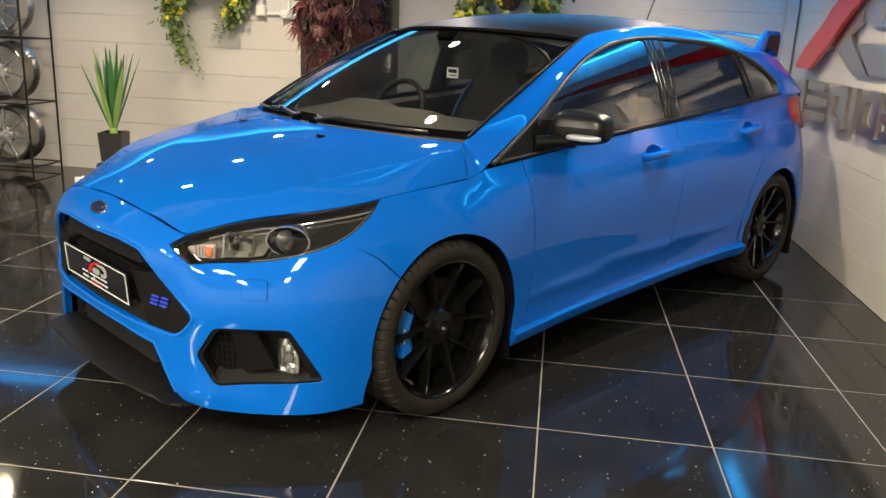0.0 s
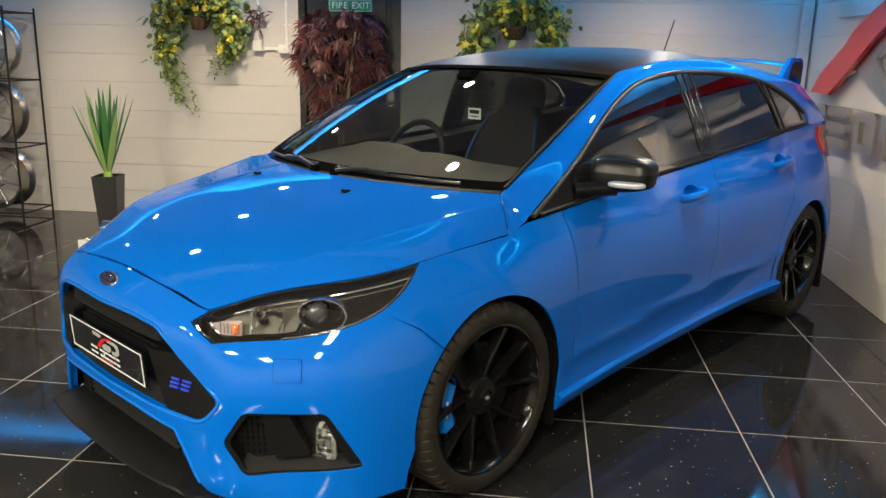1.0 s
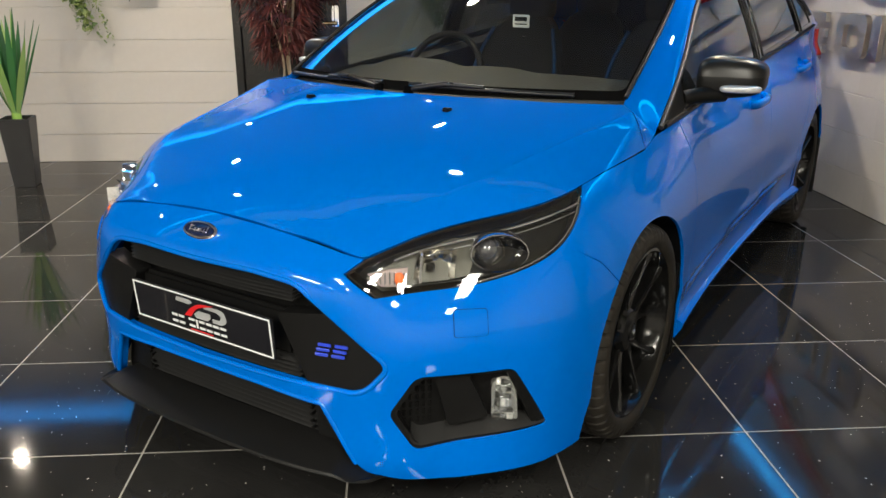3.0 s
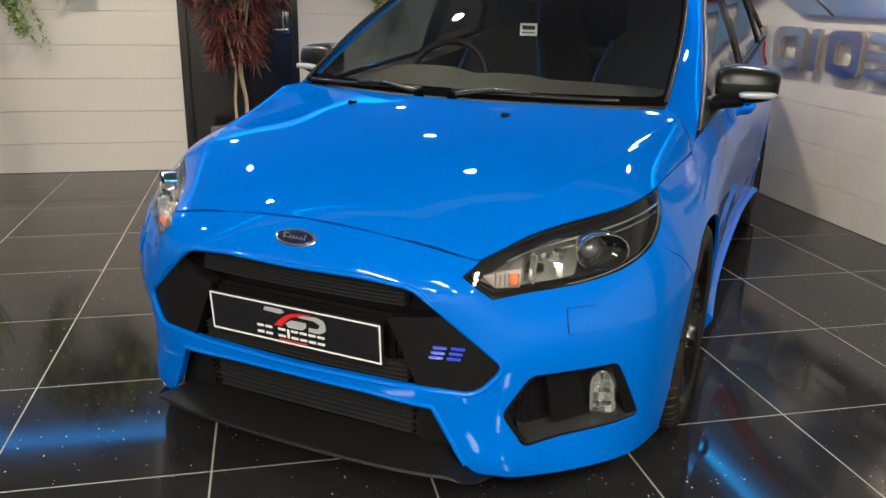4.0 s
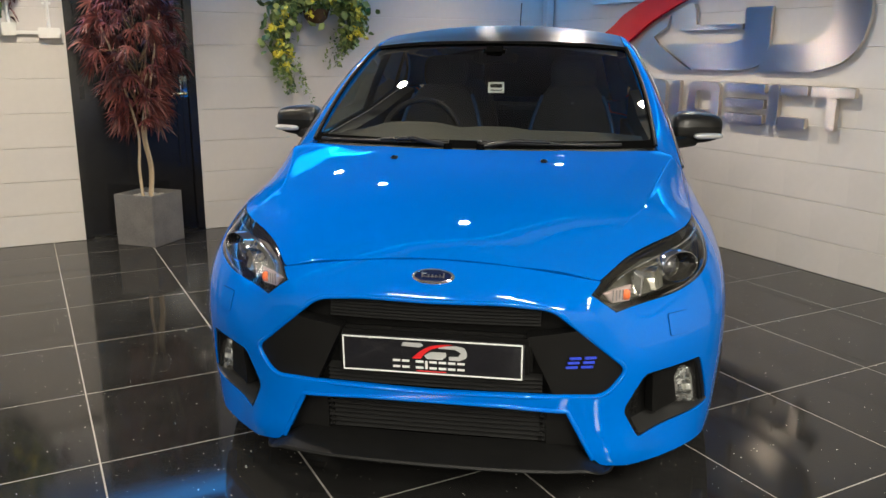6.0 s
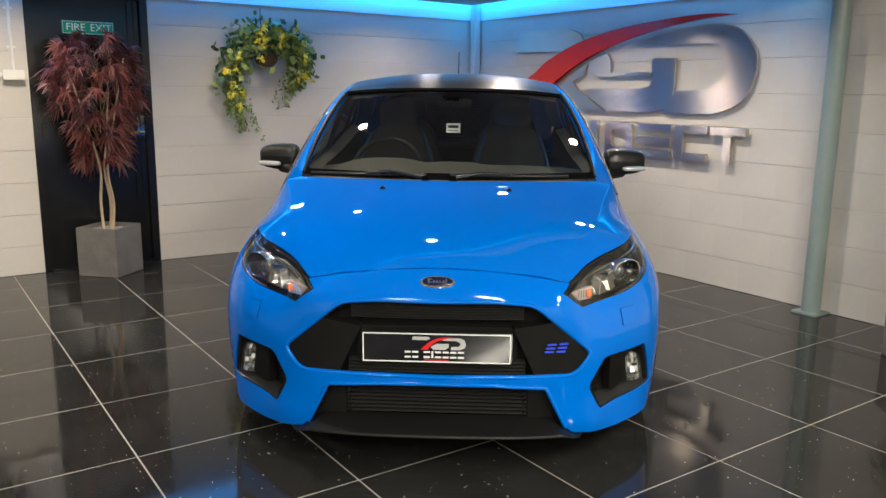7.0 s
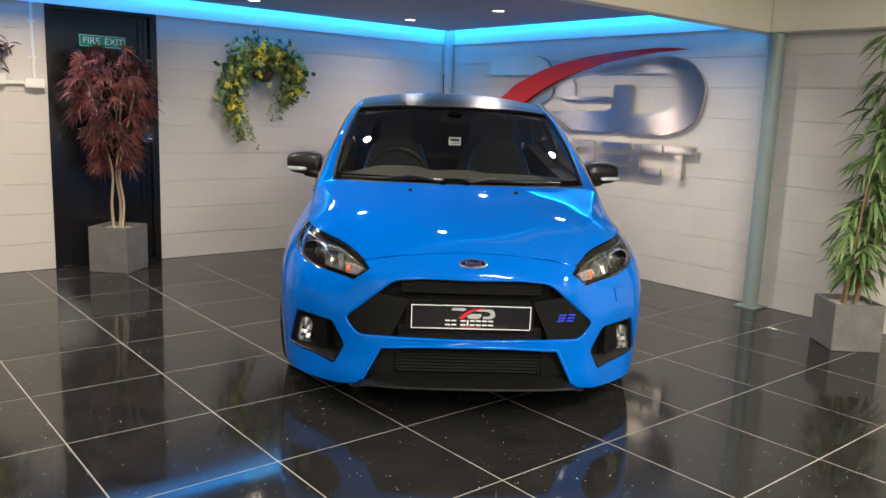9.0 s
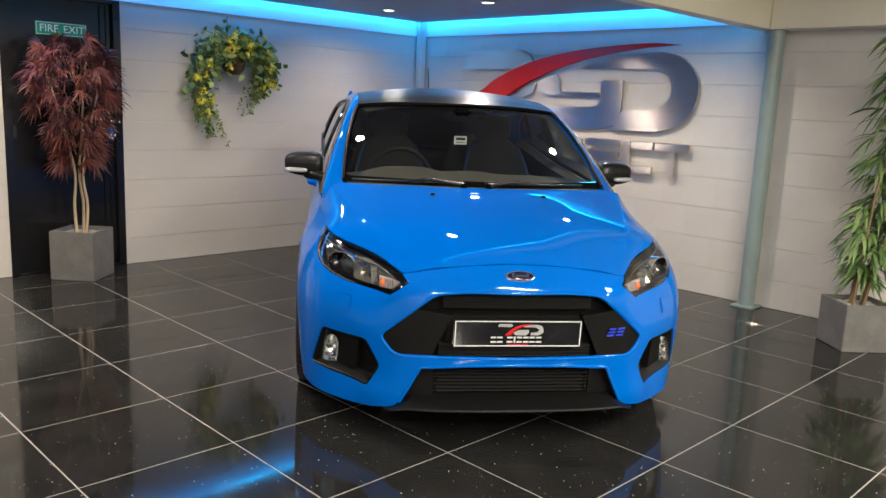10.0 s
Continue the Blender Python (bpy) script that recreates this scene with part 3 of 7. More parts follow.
def column():
    c = thing("column", "grey-green painted round steel column by the block wall", "column", pose(1.664, 2.880, 0), kind="structure")
    part("shaft", tidy(lathe([(0.001, 0.012), (0.056, 0.012), (0.056, SOFFIT), (0.001, SOFFIT)], 32)), STEEL_GREEN, c)
    part("base_plate", box(0.165, 0.165, 0.014, (0, 0, 0.007), 0.003), STEEL_GREEN, c)


column()


def socket(x, z, w, h, top):
    s = thing("wall_socket", "white surface-mounted wall socket with a conduit above", "socket", pose(x, BACK, z), group="wall sockets")
    part("socket_box", box(w, 0.04, h, (0, -0.02, 0), 0.006), WHITE_PLASTIC, s)
    part("face_plate", box(w * 0.94, 0.006, h * 0.94, (0, -0.043, 0), 0.002), WHITE_PLASTIC, s)
    part("switch", box(0.012, 0.006, 0.02, (w * 0.3, -0.048, h * 0.2), 0.002), WHITE_PLASTIC, s)
    part("conduit", tube([(0, -0.012, h / 2), (0, -0.012, top - z)], 0.0115), WHITE_PLASTIC, s)
    for zz in (0.19, 0.45):
        part("saddle", box(0.055, 0.008, 0.016, (0, -0.005, zz), 0.003), WHITE_PLASTIC, s)


socket(-2.256, 1.418, 0.135, 0.07, 2.0)
socket(-2.49, 1.44, 0.085, 0.085, 2.0)
tagged(part("cable_trunking", box(0.13, 0.022, 0.025, (0, -0.011, 0), 0.003), WHITE_PLASTIC, m=pose(-2.385, BACK, 1.42)), "white plastic trunking between two sockets", "trunking")


# the metal sign on the block wall: plain shapes and bars
def sign_piece(name, outline, mat, parent, depth=0.022, off=0.022):
    """outline: places (y, z) on the wall."""
    m = Matrix(((0, 0, -1, RIGHT - off), (1, 0, 0, 0), (0, 1, 0, 0), (0, 0, 0, 1)))
    return part(name, prism([(y, z) for y, z in outline], depth, m, 0.0015), mat, parent)


wall_sign = thing("wall_sign", "large brushed metal wall sign with a red swoosh above metal bars", "sign")
arc = catmull([(6.13, 1.20), (5.97, 1.33), (5.62, 1.50), (5.44, 1.61), (5.07, 1.745), (4.64, 1.83), (4.19, 1.872), (3.85, 1.885), (3.60, 1.868)], 6)
arc += catmull([(3.88, 1.852), (4.18, 1.815), (4.52, 1.755), (4.84, 1.665), (5.14, 1.545), (5.38, 1.41), (5.60, 1.29), (5.79, 1.195)], 6)
sign_piece("swoosh", arc, LOGO_RED, wall_sign, 0.028, 0.05)
sign_piece("upper_shape", [(5.90, 1.69), (5.83, 1.868)] + catmull([(5.26, 1.862), (5.12, 1.825), (5.05, 1.745), (5.08, 1.70)], 5) + [(5.30, 1.685)], ALUMINIUM, wall_sign)
sign_piece("leg_shape", [(5.60, 1.32), (5.36, 1.46), (5.10, 1.57), (5.0, 1.58), (5.03, 1.49), (5.16, 1.43), (5.10, 1.37), (4.78, 1.20), (5.05, 1.20), (5.45, 1.36)], ALUMINIUM, wall_sign)
sign_piece("hook_shape", [(4.78, 1.645), (4.92, 1.645)] + catmull([(5.00, 1.60), (4.96, 1.51), (4.84, 1.465)], 5) + [(4.335, 1.465), (4.335, 1.50), (4.74, 1.505), (4.75, 1.60)], ALUMINIUM, wall_sign)
sign_piece("bend_shape", [(4.32, 1.60), (4.11, 1.60), (4.11, 1.37)] + catmull([(4.125, 1.30), (4.19, 1.235), (4.32, 1.205)], 5) + [(4.76, 1.20), (5.03, 1.375), (4.42, 1.38), (4.34, 1.40), (4.32, 1.45)], ALUMINIUM, wall_sign)
sign_piece("ring_shape", [(4.56, 1.695), (4.33, 1.762), (4.05, 1.80)] + catmull([(3.80, 1.825), (3.60, 1.775), (3.47, 1.645), (3.445, 1.52), (3.49, 1.36), (3.60, 1.26), (3.78, 1.205)], 6)
           + [(4.20, 1.20), (4.10, 1.365)] + catmull([(3.83, 1.375), (3.72, 1.43), (3.675, 1.53), (3.71, 1.63), (3.80, 1.69)], 6), ALUMINIUM, wall_sign)


def hollow(y0, y1, z0, z1, w):
    """A plain rounded frame, cut open by a hair's width so that one outline goes round it."""
    out = rounded([(y0, z0), (y1, z0), (y1, z1), (y0, z1)], 0.06)
    inner = rounded([(y0 - w, z0 + w * 0.8), (y1 + w, z0 + w * 0.8), (y1 + w, z1 - w * 0.8), (y0 - w, z1 - w * 0.8)], 0.03)
    return out + [(out[0][0], out[0][1] + 0.0004)] + [(inner[0][0], inner[0][1] + 0.0004)] + inner[::-1]


# the lower row: plain frames, bars and stacks of bars
ZA, ZB = 0.875, 1.125
for kind, y0, y1 in (("frame", 6.09, 5.81), ("stack", 5.77, 5.42), ("frame", 5.28, 4.97), ("post", 4.91, 4.83), ("frame", 4.75, 4.46), ("stack", 4.415, 4.09), ("pair", 4.055, 3.775), ("top", 3.755, 3.465)):
    shapes = {"frame": [hollow(y0, y1, ZA, ZB, 0.075)],
              "stack": [rounded([(y0, z), (y1, z), (y1, z + 0.058), (y0, z + 0.058)], 0.014) for z in (ZA, 0.971, ZB - 0.058)],
              "pair": [rounded([(y0, ZA), (y0 - 0.075, ZA), (y0 - 0.075, ZB), (y0, ZB)], 0.03)]
              + [rounded([(y0 - 0.082, z), (y1, z), (y1, z + 0.060), (y0 - 0.082, z + 0.060)], 0.010) for z in (ZA, ZB - 0.060)],
              "post": [rounded([(y0, ZA), (y1, ZA), (y1, ZB), (y0, ZB)], 0.012)],
              "top": [rounded([(y0, ZB - 0.060), (y1, ZB - 0.060), (y1, ZB), (y0, ZB)], 0.012),
                      rounded([(3.645, ZA), (3.575, ZA), (3.575, ZB - 0.066), (3.645, ZB - 0.066)], 0.010)]}[kind]
    for shape in shapes:
        sign_piece("bar", shape, ALUMINIUM, wall_sign, 0.03, 0.036)


# ---- the car's outer skin: one smooth wrap surface round the plan outline, with a bonnet on top ----
# local axes of the car: x to its own left, y to its tail, z up; the origin lies on the ground under the nose badge
PLAN = [(-0.20, -0.034), (0.0, -0.038), (0.20, -0.034), (0.36, -0.020), (0.47, 0.010), (0.57, 0.058), (0.67, 0.135), (0.762, 0.225),
        (0.842, 0.338), (0.885, 0.50), (0.909, 0.68), (0.914, 0.88), (0.900, 1.15), (0.886, 1.6), (0.885, 2.3), (0.894, 2.95),
        (0.916, 3.30), (0.922, 3.52), (0.902, 3.85), (0.83, 4.10), (0.70, 4.26), (0.40, 4.37), (0.0, 4.40), (-0.4, 4.37)]
LEVELS = [0.02, 0.10, 0.18, 0.26, 0.36, 0.46, 0.56, 0.64, 0.70, 0.76, 0.82, 0.90, 0.98, 1.06]
# how far the skin lies inside the plan outline, station by station, level by level
NOSE = [.06, .05, .030, .028, .004, .010, .004, .000, .034, .105, .20, .32, .44, .55]
CHEEK = [.05, .04, .010, .012, .004, .004, .004, .006, .060, .145, .24, .36, .48, .6]
FANG = [.04, .03, -.01, .012, .010, .000, .022, .068, .100, .175, .26, .38, .50, .6]
LAMP = [.03, .03, .034, .050, .024, .000, .014, .058, .105, .180, .265, .38, .50, .6]
CORNER = [.03, .03, .028, .028, .012, .000, .010, .046, .092, .160, .24, .35, .46, .57]
SIDEF = [.03, .03, .020, .014, .004, .000, .008, .036, .076, .130, .20, .30, .41, .52]
ARCHF = [.03, .03, .015, .010, .002, .000, .004, .022, .052, .094, .150, .24, .34, .44]
AXLEF = [.03, .02, .014, .008, .000, .000, .000, .006, .024, .066, .124, .170, .21, .25]
PILLAR = [.03, .02, .010, .010, .006, .004, .006, .010, .020, .038, .072, .118, .17, .22]
DOORF = [.03, .03, .000, .034, .030, .020, .012, .009, .011, .018, .034, .064, .10, .15]
DOORM = [.03, .03, .000, .034, .030, .020, .012, .008, .009, .014, .026, .052, .085, .12]
DOORR = [.03, .03, .004, .030, .030, .022, .012, .006, .006, .010, .020, .042, .075, .11]
AXLER = [.03, .02, .010, .008, .002, .000, .000, .004, .012, .024, .040, .064, .095, .13]
TAIL = [.06, .05, .020, .004, .000, .002, .008, .018, .028, .040, .055, .075, .10, .14]
REAR = [.08, .06, .030, .000, .000, .006, .022, .034, .046, .060, .080, .105, .14, .19]
SECTIONS = [NOSE, NOSE, NOSE, CHEEK, CHEEK, FANG, LAMP, CORNER, SIDEF, ARCHF, ARCHF, AXLEF, PILLAR, DOORF, DOORM, DOORR,
            AXLER, AXLER, TAIL, TAIL, REAR, REAR, REAR, REAR]


def basis(f):
    """The four weights of a uniform cubic B-spline."""
    return ((1 - f) ** 3 / 6, (3 * f ** 3 - 6 * f ** 2 + 4) / 6, (-3 * f ** 3 + 3 * f ** 2 + 3 * f + 1) / 6, f ** 3 / 6)


def spline(control, s):
    """A cubic B-spline through the control net's first axis, at s (0 to len - 3)."""
    control = np.asarray(control, float)
    s = np.clip(np.asarray(s, float), 0, len(control) - 3 - 1e-9)
    i = s.astype(int)
    f = s - i
    w = basis(f)
    tail = (1,) * (control.ndim - 1)
    return sum(w[k].reshape(*w[k].shape, *tail) * control[i + k] for k in range(4))


STEPS = np.linspace(0, len(PLAN) - 3, 4001)
_line = spline(PLAN, STEPS)
LENGTHS = np.concatenate([[0], np.cumsum(np.hypot(*np.diff(_line, axis=0).T))])
_lv = np.linspace(0, len(LEVELS) - 3, 2001)
_lz = spline(np.array(LEVELS)[:, None], _lv)[:, 0]
DEPTH = np.array(SECTIONS)


def along(x, y):
    """The length along the plan outline, from the nose's middle, of the place nearest to (x, y)."""
    return float(LENGTHS[np.argmin((_line[:, 0] - abs(x)) ** 2 + (_line[:, 1] - y) ** 2)])


def skin(l, z):
    """The point of the wrap surface at the length l and the height z (arrays or numbers)."""
    l, z = np.broadcast_arrays(np.asarray(l, float), np.asarray(z, float))
    s = np.interp(l, LENGTHS, STEPS)
    p = spline(PLAN, s)
    q = spline(PLAN, np.clip(s + 0.02, 0, len(PLAN) - 3)) - spline(PLAN, np.clip(s - 0.02, 0, len(PLAN) - 3))
    q = q / np.linalg.norm(q, axis=-1, keepdims=True)
    v = np.interp(z, _lz, _lv)
    rows = spline(DEPTH, s)
    i = np.clip(v.astype(int), 0, len(LEVELS) - 4)
    w = basis(v - i)
    d = sum(w[k] * np.take_along_axis(rows, (i + k)[..., None], -1)[..., 0] for k in range(4))
    # pressed lines along the flank: one through the door handles, one low on the doors
    y = p[..., 1]
    fade = np.clip((y - 1.0) / 0.5, 0, 1) * np.clip((4.0 - y) / 0.3, 0, 1)
    for z0, rise, out, wide in ((0.800, 0.050, 0.006, 0.022), (0.350, 0.045, 0.009, 0.030)):
        h = (z - z0 - rise * (y - 1.3)) / wide
        d = d - fade * out * np.exp(-np.abs(h) ** 1.4)
    return np.stack([p[..., 0] - q[..., 1] * d, p[..., 1] + q[..., 0] * d, z], -1)


def at(x, y, z):
    """Chart place (length, height) of a point of the skin."""
    return (along(x, y), z)

# ---- the car ----
car = thing("car", "bright blue hatchback car with black wheels and roof on dark tiles", "car", pose(-1.518, 2.395, 0, 0, 0, -36.7))
AXLE_F, AXLE_R, HUB_Z, FACE = 0.835, 3.478, 0.323, 0.892
ARCH_F, ARCH_R, ARCH_RAD = (0.848, 0.316), (3.492, 0.318), 0.354


def side_l(y):
    """Length along the outline at which the flank has this y."""
    return np.interp(y, _line[900:3500, 1], LENGTHS[900:3500]) if np.ndim(y) else float(np.interp(y, _line[900:3500, 1], LENGTHS[900:3500]))


def yz(y, z):
    return (side_l(y), z)


def arch(centre, a0, a1, r=ARCH_RAD, n=28):
    """Part of a wheel arch in the skin's chart, by angle from straight back, going up over the wheel."""
    return [yz(centre[0] + r * math.cos(radians(a)), centre[1] + r * math.sin(radians(a))) for a in np.linspace(a0, a1, n)]


SHUT = catmull([(0.0, 0.742), at(0.18, 0.05, 0.734), at(0.34, 0.07, 0.714), at(0.452, 0.098, 0.692)], 6)          # bonnet's front edge
BROW = catmull([at(0.452, 0.098, 0.692), at(0.535, 0.195, 0.728), at(0.64, 0.345, 0.760), at(0.762, 0.612, 0.800)], 8)  # top of the headlight
RIDGE = catmull([at(0.762, 0.612, 0.800), yz(0.74, 0.812), yz(0.88, 0.823), yz(0.990, 0.832)], 8)     # bonnet's edge to the pillar
LAMP_TIP, LAMP_LOW, LAMP_REAR = at(0.426, 0.058, 0.665), at(0.488, 0.094, 0.611), at(0.769, 0.335, 0.662)
LAMP_SHUT, LAMP_TOP = at(0.80, 0.43, 0.694), at(0.762, 0.612, 0.800)
LAMP_UNDER = catmull([LAMP_LOW, at(0.57, 0.14, 0.620), at(0.68, 0.225, 0.634), LAMP_REAR, LAMP_SHUT, at(0.795, 0.525, 0.742), LAMP_TOP], 6)
BELT = [(1.02, 0.848), (1.12, 0.866), (1.7, 0.925), (2.4, 0.975), (3.0, 1.030), (3.5, 1.076), (4.0, 1.085), (4.3, 1.07)]


def belt(y):
    return np.interp(y, [b[0] for b in BELT], [b[1] for b in BELT])


# front bumper: one skin with the grille, the lower intake and the fog lamp openings cut out
GRILLE = rounded([(0.0, 0.643), at(0.2, -0.03, 0.646), at(0.335, -0.02, 0.634), at(0.551, 0.054, 0.449), at(0.486, 0.033, 0.374), at(0.25, -0.03, 0.376), (0.0, 0.372), (-0.2, 0.372), (-0.2, 0.643)], 0.035)
GRILLE = [p for p in GRILLE if p[0] >= 0.0]
INTAKE_TOP = [(0.0, 0.346), at(0.2, -0.03, 0.344), at(0.36, -0.015, 0.342)]
FOG = rounded([at(0.590, 0.10, 0.424), at(0.772, 0.247, 0.430), at(0.811, 0.353, 0.246), at(0.574, 0.116, 0.222), at(0.522, 0.086, 0.321)], 0.022)
bumper_edge = (SHUT + [LAMP_TIP] + LAMP_UNDER[:25]
               + [yz(0.52, 0.632)] + arch(ARCH_F, 136, 188, n=14)[0:14] + [yz(0.478, 0.20), yz(0.472, 0.142)]
               + [at(0.81, 0.35, 0.132), at(0.68, 0.15, 0.132), at(0.58, 0.06, 0.142)]
               + rounded([at(0.54, 0.03, 0.150), at(0.50, 0.0, 0.155), at(0.46, 0.0, 0.19), at(0.385, -0.015, 0.335), at(0.36, -0.015, 0.342)], 0.02)[4:-4]
               + INTAKE_TOP[::-1] + [(0.0, 0.372)] + [p for p in GRILLE[::-1] if p[0] > 0.001] + [(0.0, 0.643)])
bumper = part("front_bumper", with_normals(both_halves(sheet(skin, bumper_edge, [FOG], 0.02, 0.028, seam=0.0))), PAINT, car, "bright blue front bumper")

for lip in ([(0.0, 0.643)] + [p for p in GRILLE if p[0] > 0.0005] + [(0.0, 0.372)], dense([at(0.47, 0.0, 0.178), at(0.385, -0.015, 0.333), *INTAKE_TOP[::-1][1:]], 0.02, False)):
    pts = [skin(l, z) + normals_on(skin, np.array(l), np.array(z)) * -0.004 for l, z in lip]
    full = [tuple(q) for q in pts]
    half_l = [(-x, y, z) for x, y, z in full]
    part("opening_lip", tube(full, 0.0075, 10), PAINT, bumper)
    part("opening_lip", tube(half_l, 0.0075, 10), PAINT, bumper)

# bonnet
edge = np.array([skin(*p) for p in SHUT] + [skin(*p) for p in BROW[1:]] + [skin(*p) for p in RIDGE[1:]])
edge = edge[np.concatenate([[True], np.diff(np.maximum.accumulate(edge[:, 1])) > 1e-5])]
_zc = np.array(catmull([(edge[0, 1], 0.742), (0.12, 0.785), (0.25, 0.832), (0.45, 0.886), (0.65, 0.925), (0.80, 0.948), (0.95, 0.965), (1.15, 0.985)], 10))


def bonnet_top(x, y):
    x, y = np.broadcast_arrays(np.asarray(x, float), np.asarray(y, float))
    xe, ze = np.interp(y, edge[:, 1], edge[:, 0]), np.interp(y, edge[:, 1], edge[:, 2])
    zc = np.interp(y, _zc[:, 0], _zc[:, 1])
    # a crisp crease along each side, from the windscreen's corner towards the nose; outside it the panel falls to the wing
    w = np.clip((y - 0.12) / 0.40, 0, 1)
    w = w * w * (3 - 2 * w)
    end = np.clip((y - 0.70) / 0.30, 0, 1) ** 2
    xc = 0.8 * xe * (1 - w) + (0.490 + 0.249 * y - 0.011 * y * y + 0.012 * end) * w
    zk = (ze + (zc - ze) * 0.43) * (1 - w) + (0.761 + 0.193 * y - 0.030 * y * y + 0.008 * end) * w
    r = np.abs(x) / np.maximum(xc, 0.02)
    ridge = 0.0016 * w * np.exp(-((np.abs(x) - xc) / 0.007) ** 2)
    q = np.clip((np.abs(x) - xc) / np.maximum(xe - xc, 0.004), 0, 1)
    z = np.where(r < 1, zk + (zc - zk) * (1 - np.clip(r, 0, 1) ** 2.2), zk + (ze - zk) * (0.52 * q + 0.48 * q * q))
    fade = np.clip((y - 0.18) / 0.3, 0, 1)
    return np.stack([x, y, z + ridge + 0.003 * fade * np.exp(-((np.abs(x) - 0.26 - 0.10 * y) / 0.09) ** 2)], -1)


def cowl_y(x):
    return 0.862 + 0.205 * (x / 0.70) ** 2


inset = 0.0018
half = [(max(p[0] - inset, 0), p[1] + (0.005 if i < 17 else 0.002)) for i, p in enumerate(edge) if p[1] < 1.062]
half[0] = (0.0, half[0][1])
back = [(0.738, 1.014), (0.716, 1.038)] + [(x, float(cowl_y(x))) for x in np.linspace(0.692, 0, 14)]
loop = half + back + [(-x, y) for x, y in (half + back)[::-1] if x > 1e-6]
crease = [(s * (0.490 + 0.249 * y - 0.011 * y * y + 0.012 * max(0.0, (y - 0.70) / 0.30) ** 2 + dx), y) for y in np.arange(0.52, 0.97, 0.014) for dx in (-0.013, -0.007, -0.0035, 0.0, 0.0035, 0.007, 0.013) for s in (1, -1)]
bonnet = part("bonnet", with_normals(sheet(bonnet_top, loop, (), 0.018, 0.012, extra=crease)), PAINT, car, "smooth bright blue bonnet")
for sx in (0.269, -0.269):
    p = bonnet_top(sx, 0.735)
    part("washer_jet", join(box(0.026, 0.030, 0.010, (p[0], p[1], p[2] + 0.004), 0.004), box(0.012, 0.008, 0.006, (p[0], p[1] - 0.012, p[2] + 0.009), 0.002)), SATIN_BLACK, car)

# the glasshouse: side surface above the belt
def house(y, z):
    y, z = np.broadcast_arrays(np.asarray(y, float), np.asarray(z, float))
    zb = belt(y)
    xb = skin(side_l(np.clip(y, 1.0, 4.0)), belt(np.clip(y, 1.0, 4.0)))[..., 0]
    h = z - zb
    taper = 0.10 * np.clip((y - 3.1) / 0.8, 0, 2) ** 2
    return np.stack([xb - 0.30 * h - 0.33 * h * np.abs(h) - taper * np.clip(h / 0.2, 0, 1), y, z], -1)


DLO_TOP = catmull([(1.125, 0.878), (1.40, 1.030), (1.68, 1.193), (1.90, 1.284), (2.10, 1.328), (2.36, 1.351), (2.8, 1.343), (3.12, 1.300), (3.36, 1.222), (3.50, 1.140)], 6)
RAIL_TOP = catmull([(0.994, 0.834), (1.05, 0.850), (1.09, 0.866), (1.118, 0.886), (1.395, 1.036), (1.676, 1.199), (1.895, 1.291), (2.10, 1.335), (2.36, 1.358), (2.8, 1.350), (3.12, 1.307), (3.42, 1.298), (3.75, 1.275)], 8)
RAIL_IN = catmull([tuple(bonnet_top(x, y) + np.array([0.001, 0.0015, 0.0005])) for x, y in ((0.738, 1.014), (0.716, 1.038), (0.697, 1.060))] + [(0.688, 1.105, 0.962), (0.670, 1.375, 1.096), (0.633, 1.655, 1.234), (0.597, 1.88, 1.335), (0.590, 2.10, 1.376), (0.586, 2.36, 1.400), (0.584, 2.8, 1.405),
                   (0.576, 3.12, 1.388), (0.560, 3.45, 1.354), (0.540, 3.75, 1.312)], 8)
DLO = [(y, float(belt(y)) + 0.012) for y in np.linspace(1.15, 3.48, 40)] + [(3.515, 1.10)] + DLO_TOP[::-1]
DLO = rounded(DLO, 0.012, 2)


def rail(side):
    """The painted pillar and roof rail, from the windscreen's foot to the tail."""
    v, f, n = [], [], 13
    shift = []                   # brings the first row onto the bonnet's rear edge
    for i, ((y, z), b) in enumerate(zip(RAIL_TOP, RAIL_IN)):
        a = skin(side_l(y), z) if z < belt(y) + 0.004 else house(y, z)
        b = np.array(b)
        out = np.array([0.55, -0.25, 0.80]) if z < 1.25 and y < 2 else np.array([0.6, 0, 0.8])
        for k in range(n):
            t = k / (n - 1)
            bulge = 0.011 * math.sin(math.pi * t) ** 0.8 * max(0.0, min(1.0, (y - 1.10) / 0.35))
            q = a * (1 - t) + b * t + out * bulge
            if i == 0:
                e = bonnet_top(half[-1][0] + (0.738 - half[-1][0]) * t, half[-1][1] + (1.014 - half[-1][1]) * t) + np.array([0.0012, 0.0016, 0.0])
                shift.append((e - q) * (1.0 if t > 0 else 0.0))
            q = q + shift[k] * max(0.0, 1 - i / 20) ** 2
            v.append(q)
        for q in (a - np.array([0.03, 0, 0.0]), b - np.array([0.0, 0, 0.03])):
            v.append(q)
    m = n + 2
    for i in range(len(RAIL_TOP) - 1):
        for k in range(n - 1):
            f.append((i * m + k, (i + 1) * m + k, (i + 1) * m + k + 1, i * m + k + 1))
        f.append((i * m + n, (i + 1) * m + n, (i + 1) * m, i * m))
        f.append((i * m + n - 1, (i + 1) * m + n - 1, (i + 1) * m + n + 1, i * m + n + 1))
    bm = tidy((v, f), 50)
    return bm if side > 0 else flip_x(bm)


for side in (1, -1):
    part("roof_rail", rail(side), PAINT, car, "blue windscreen pillar and roof rail")

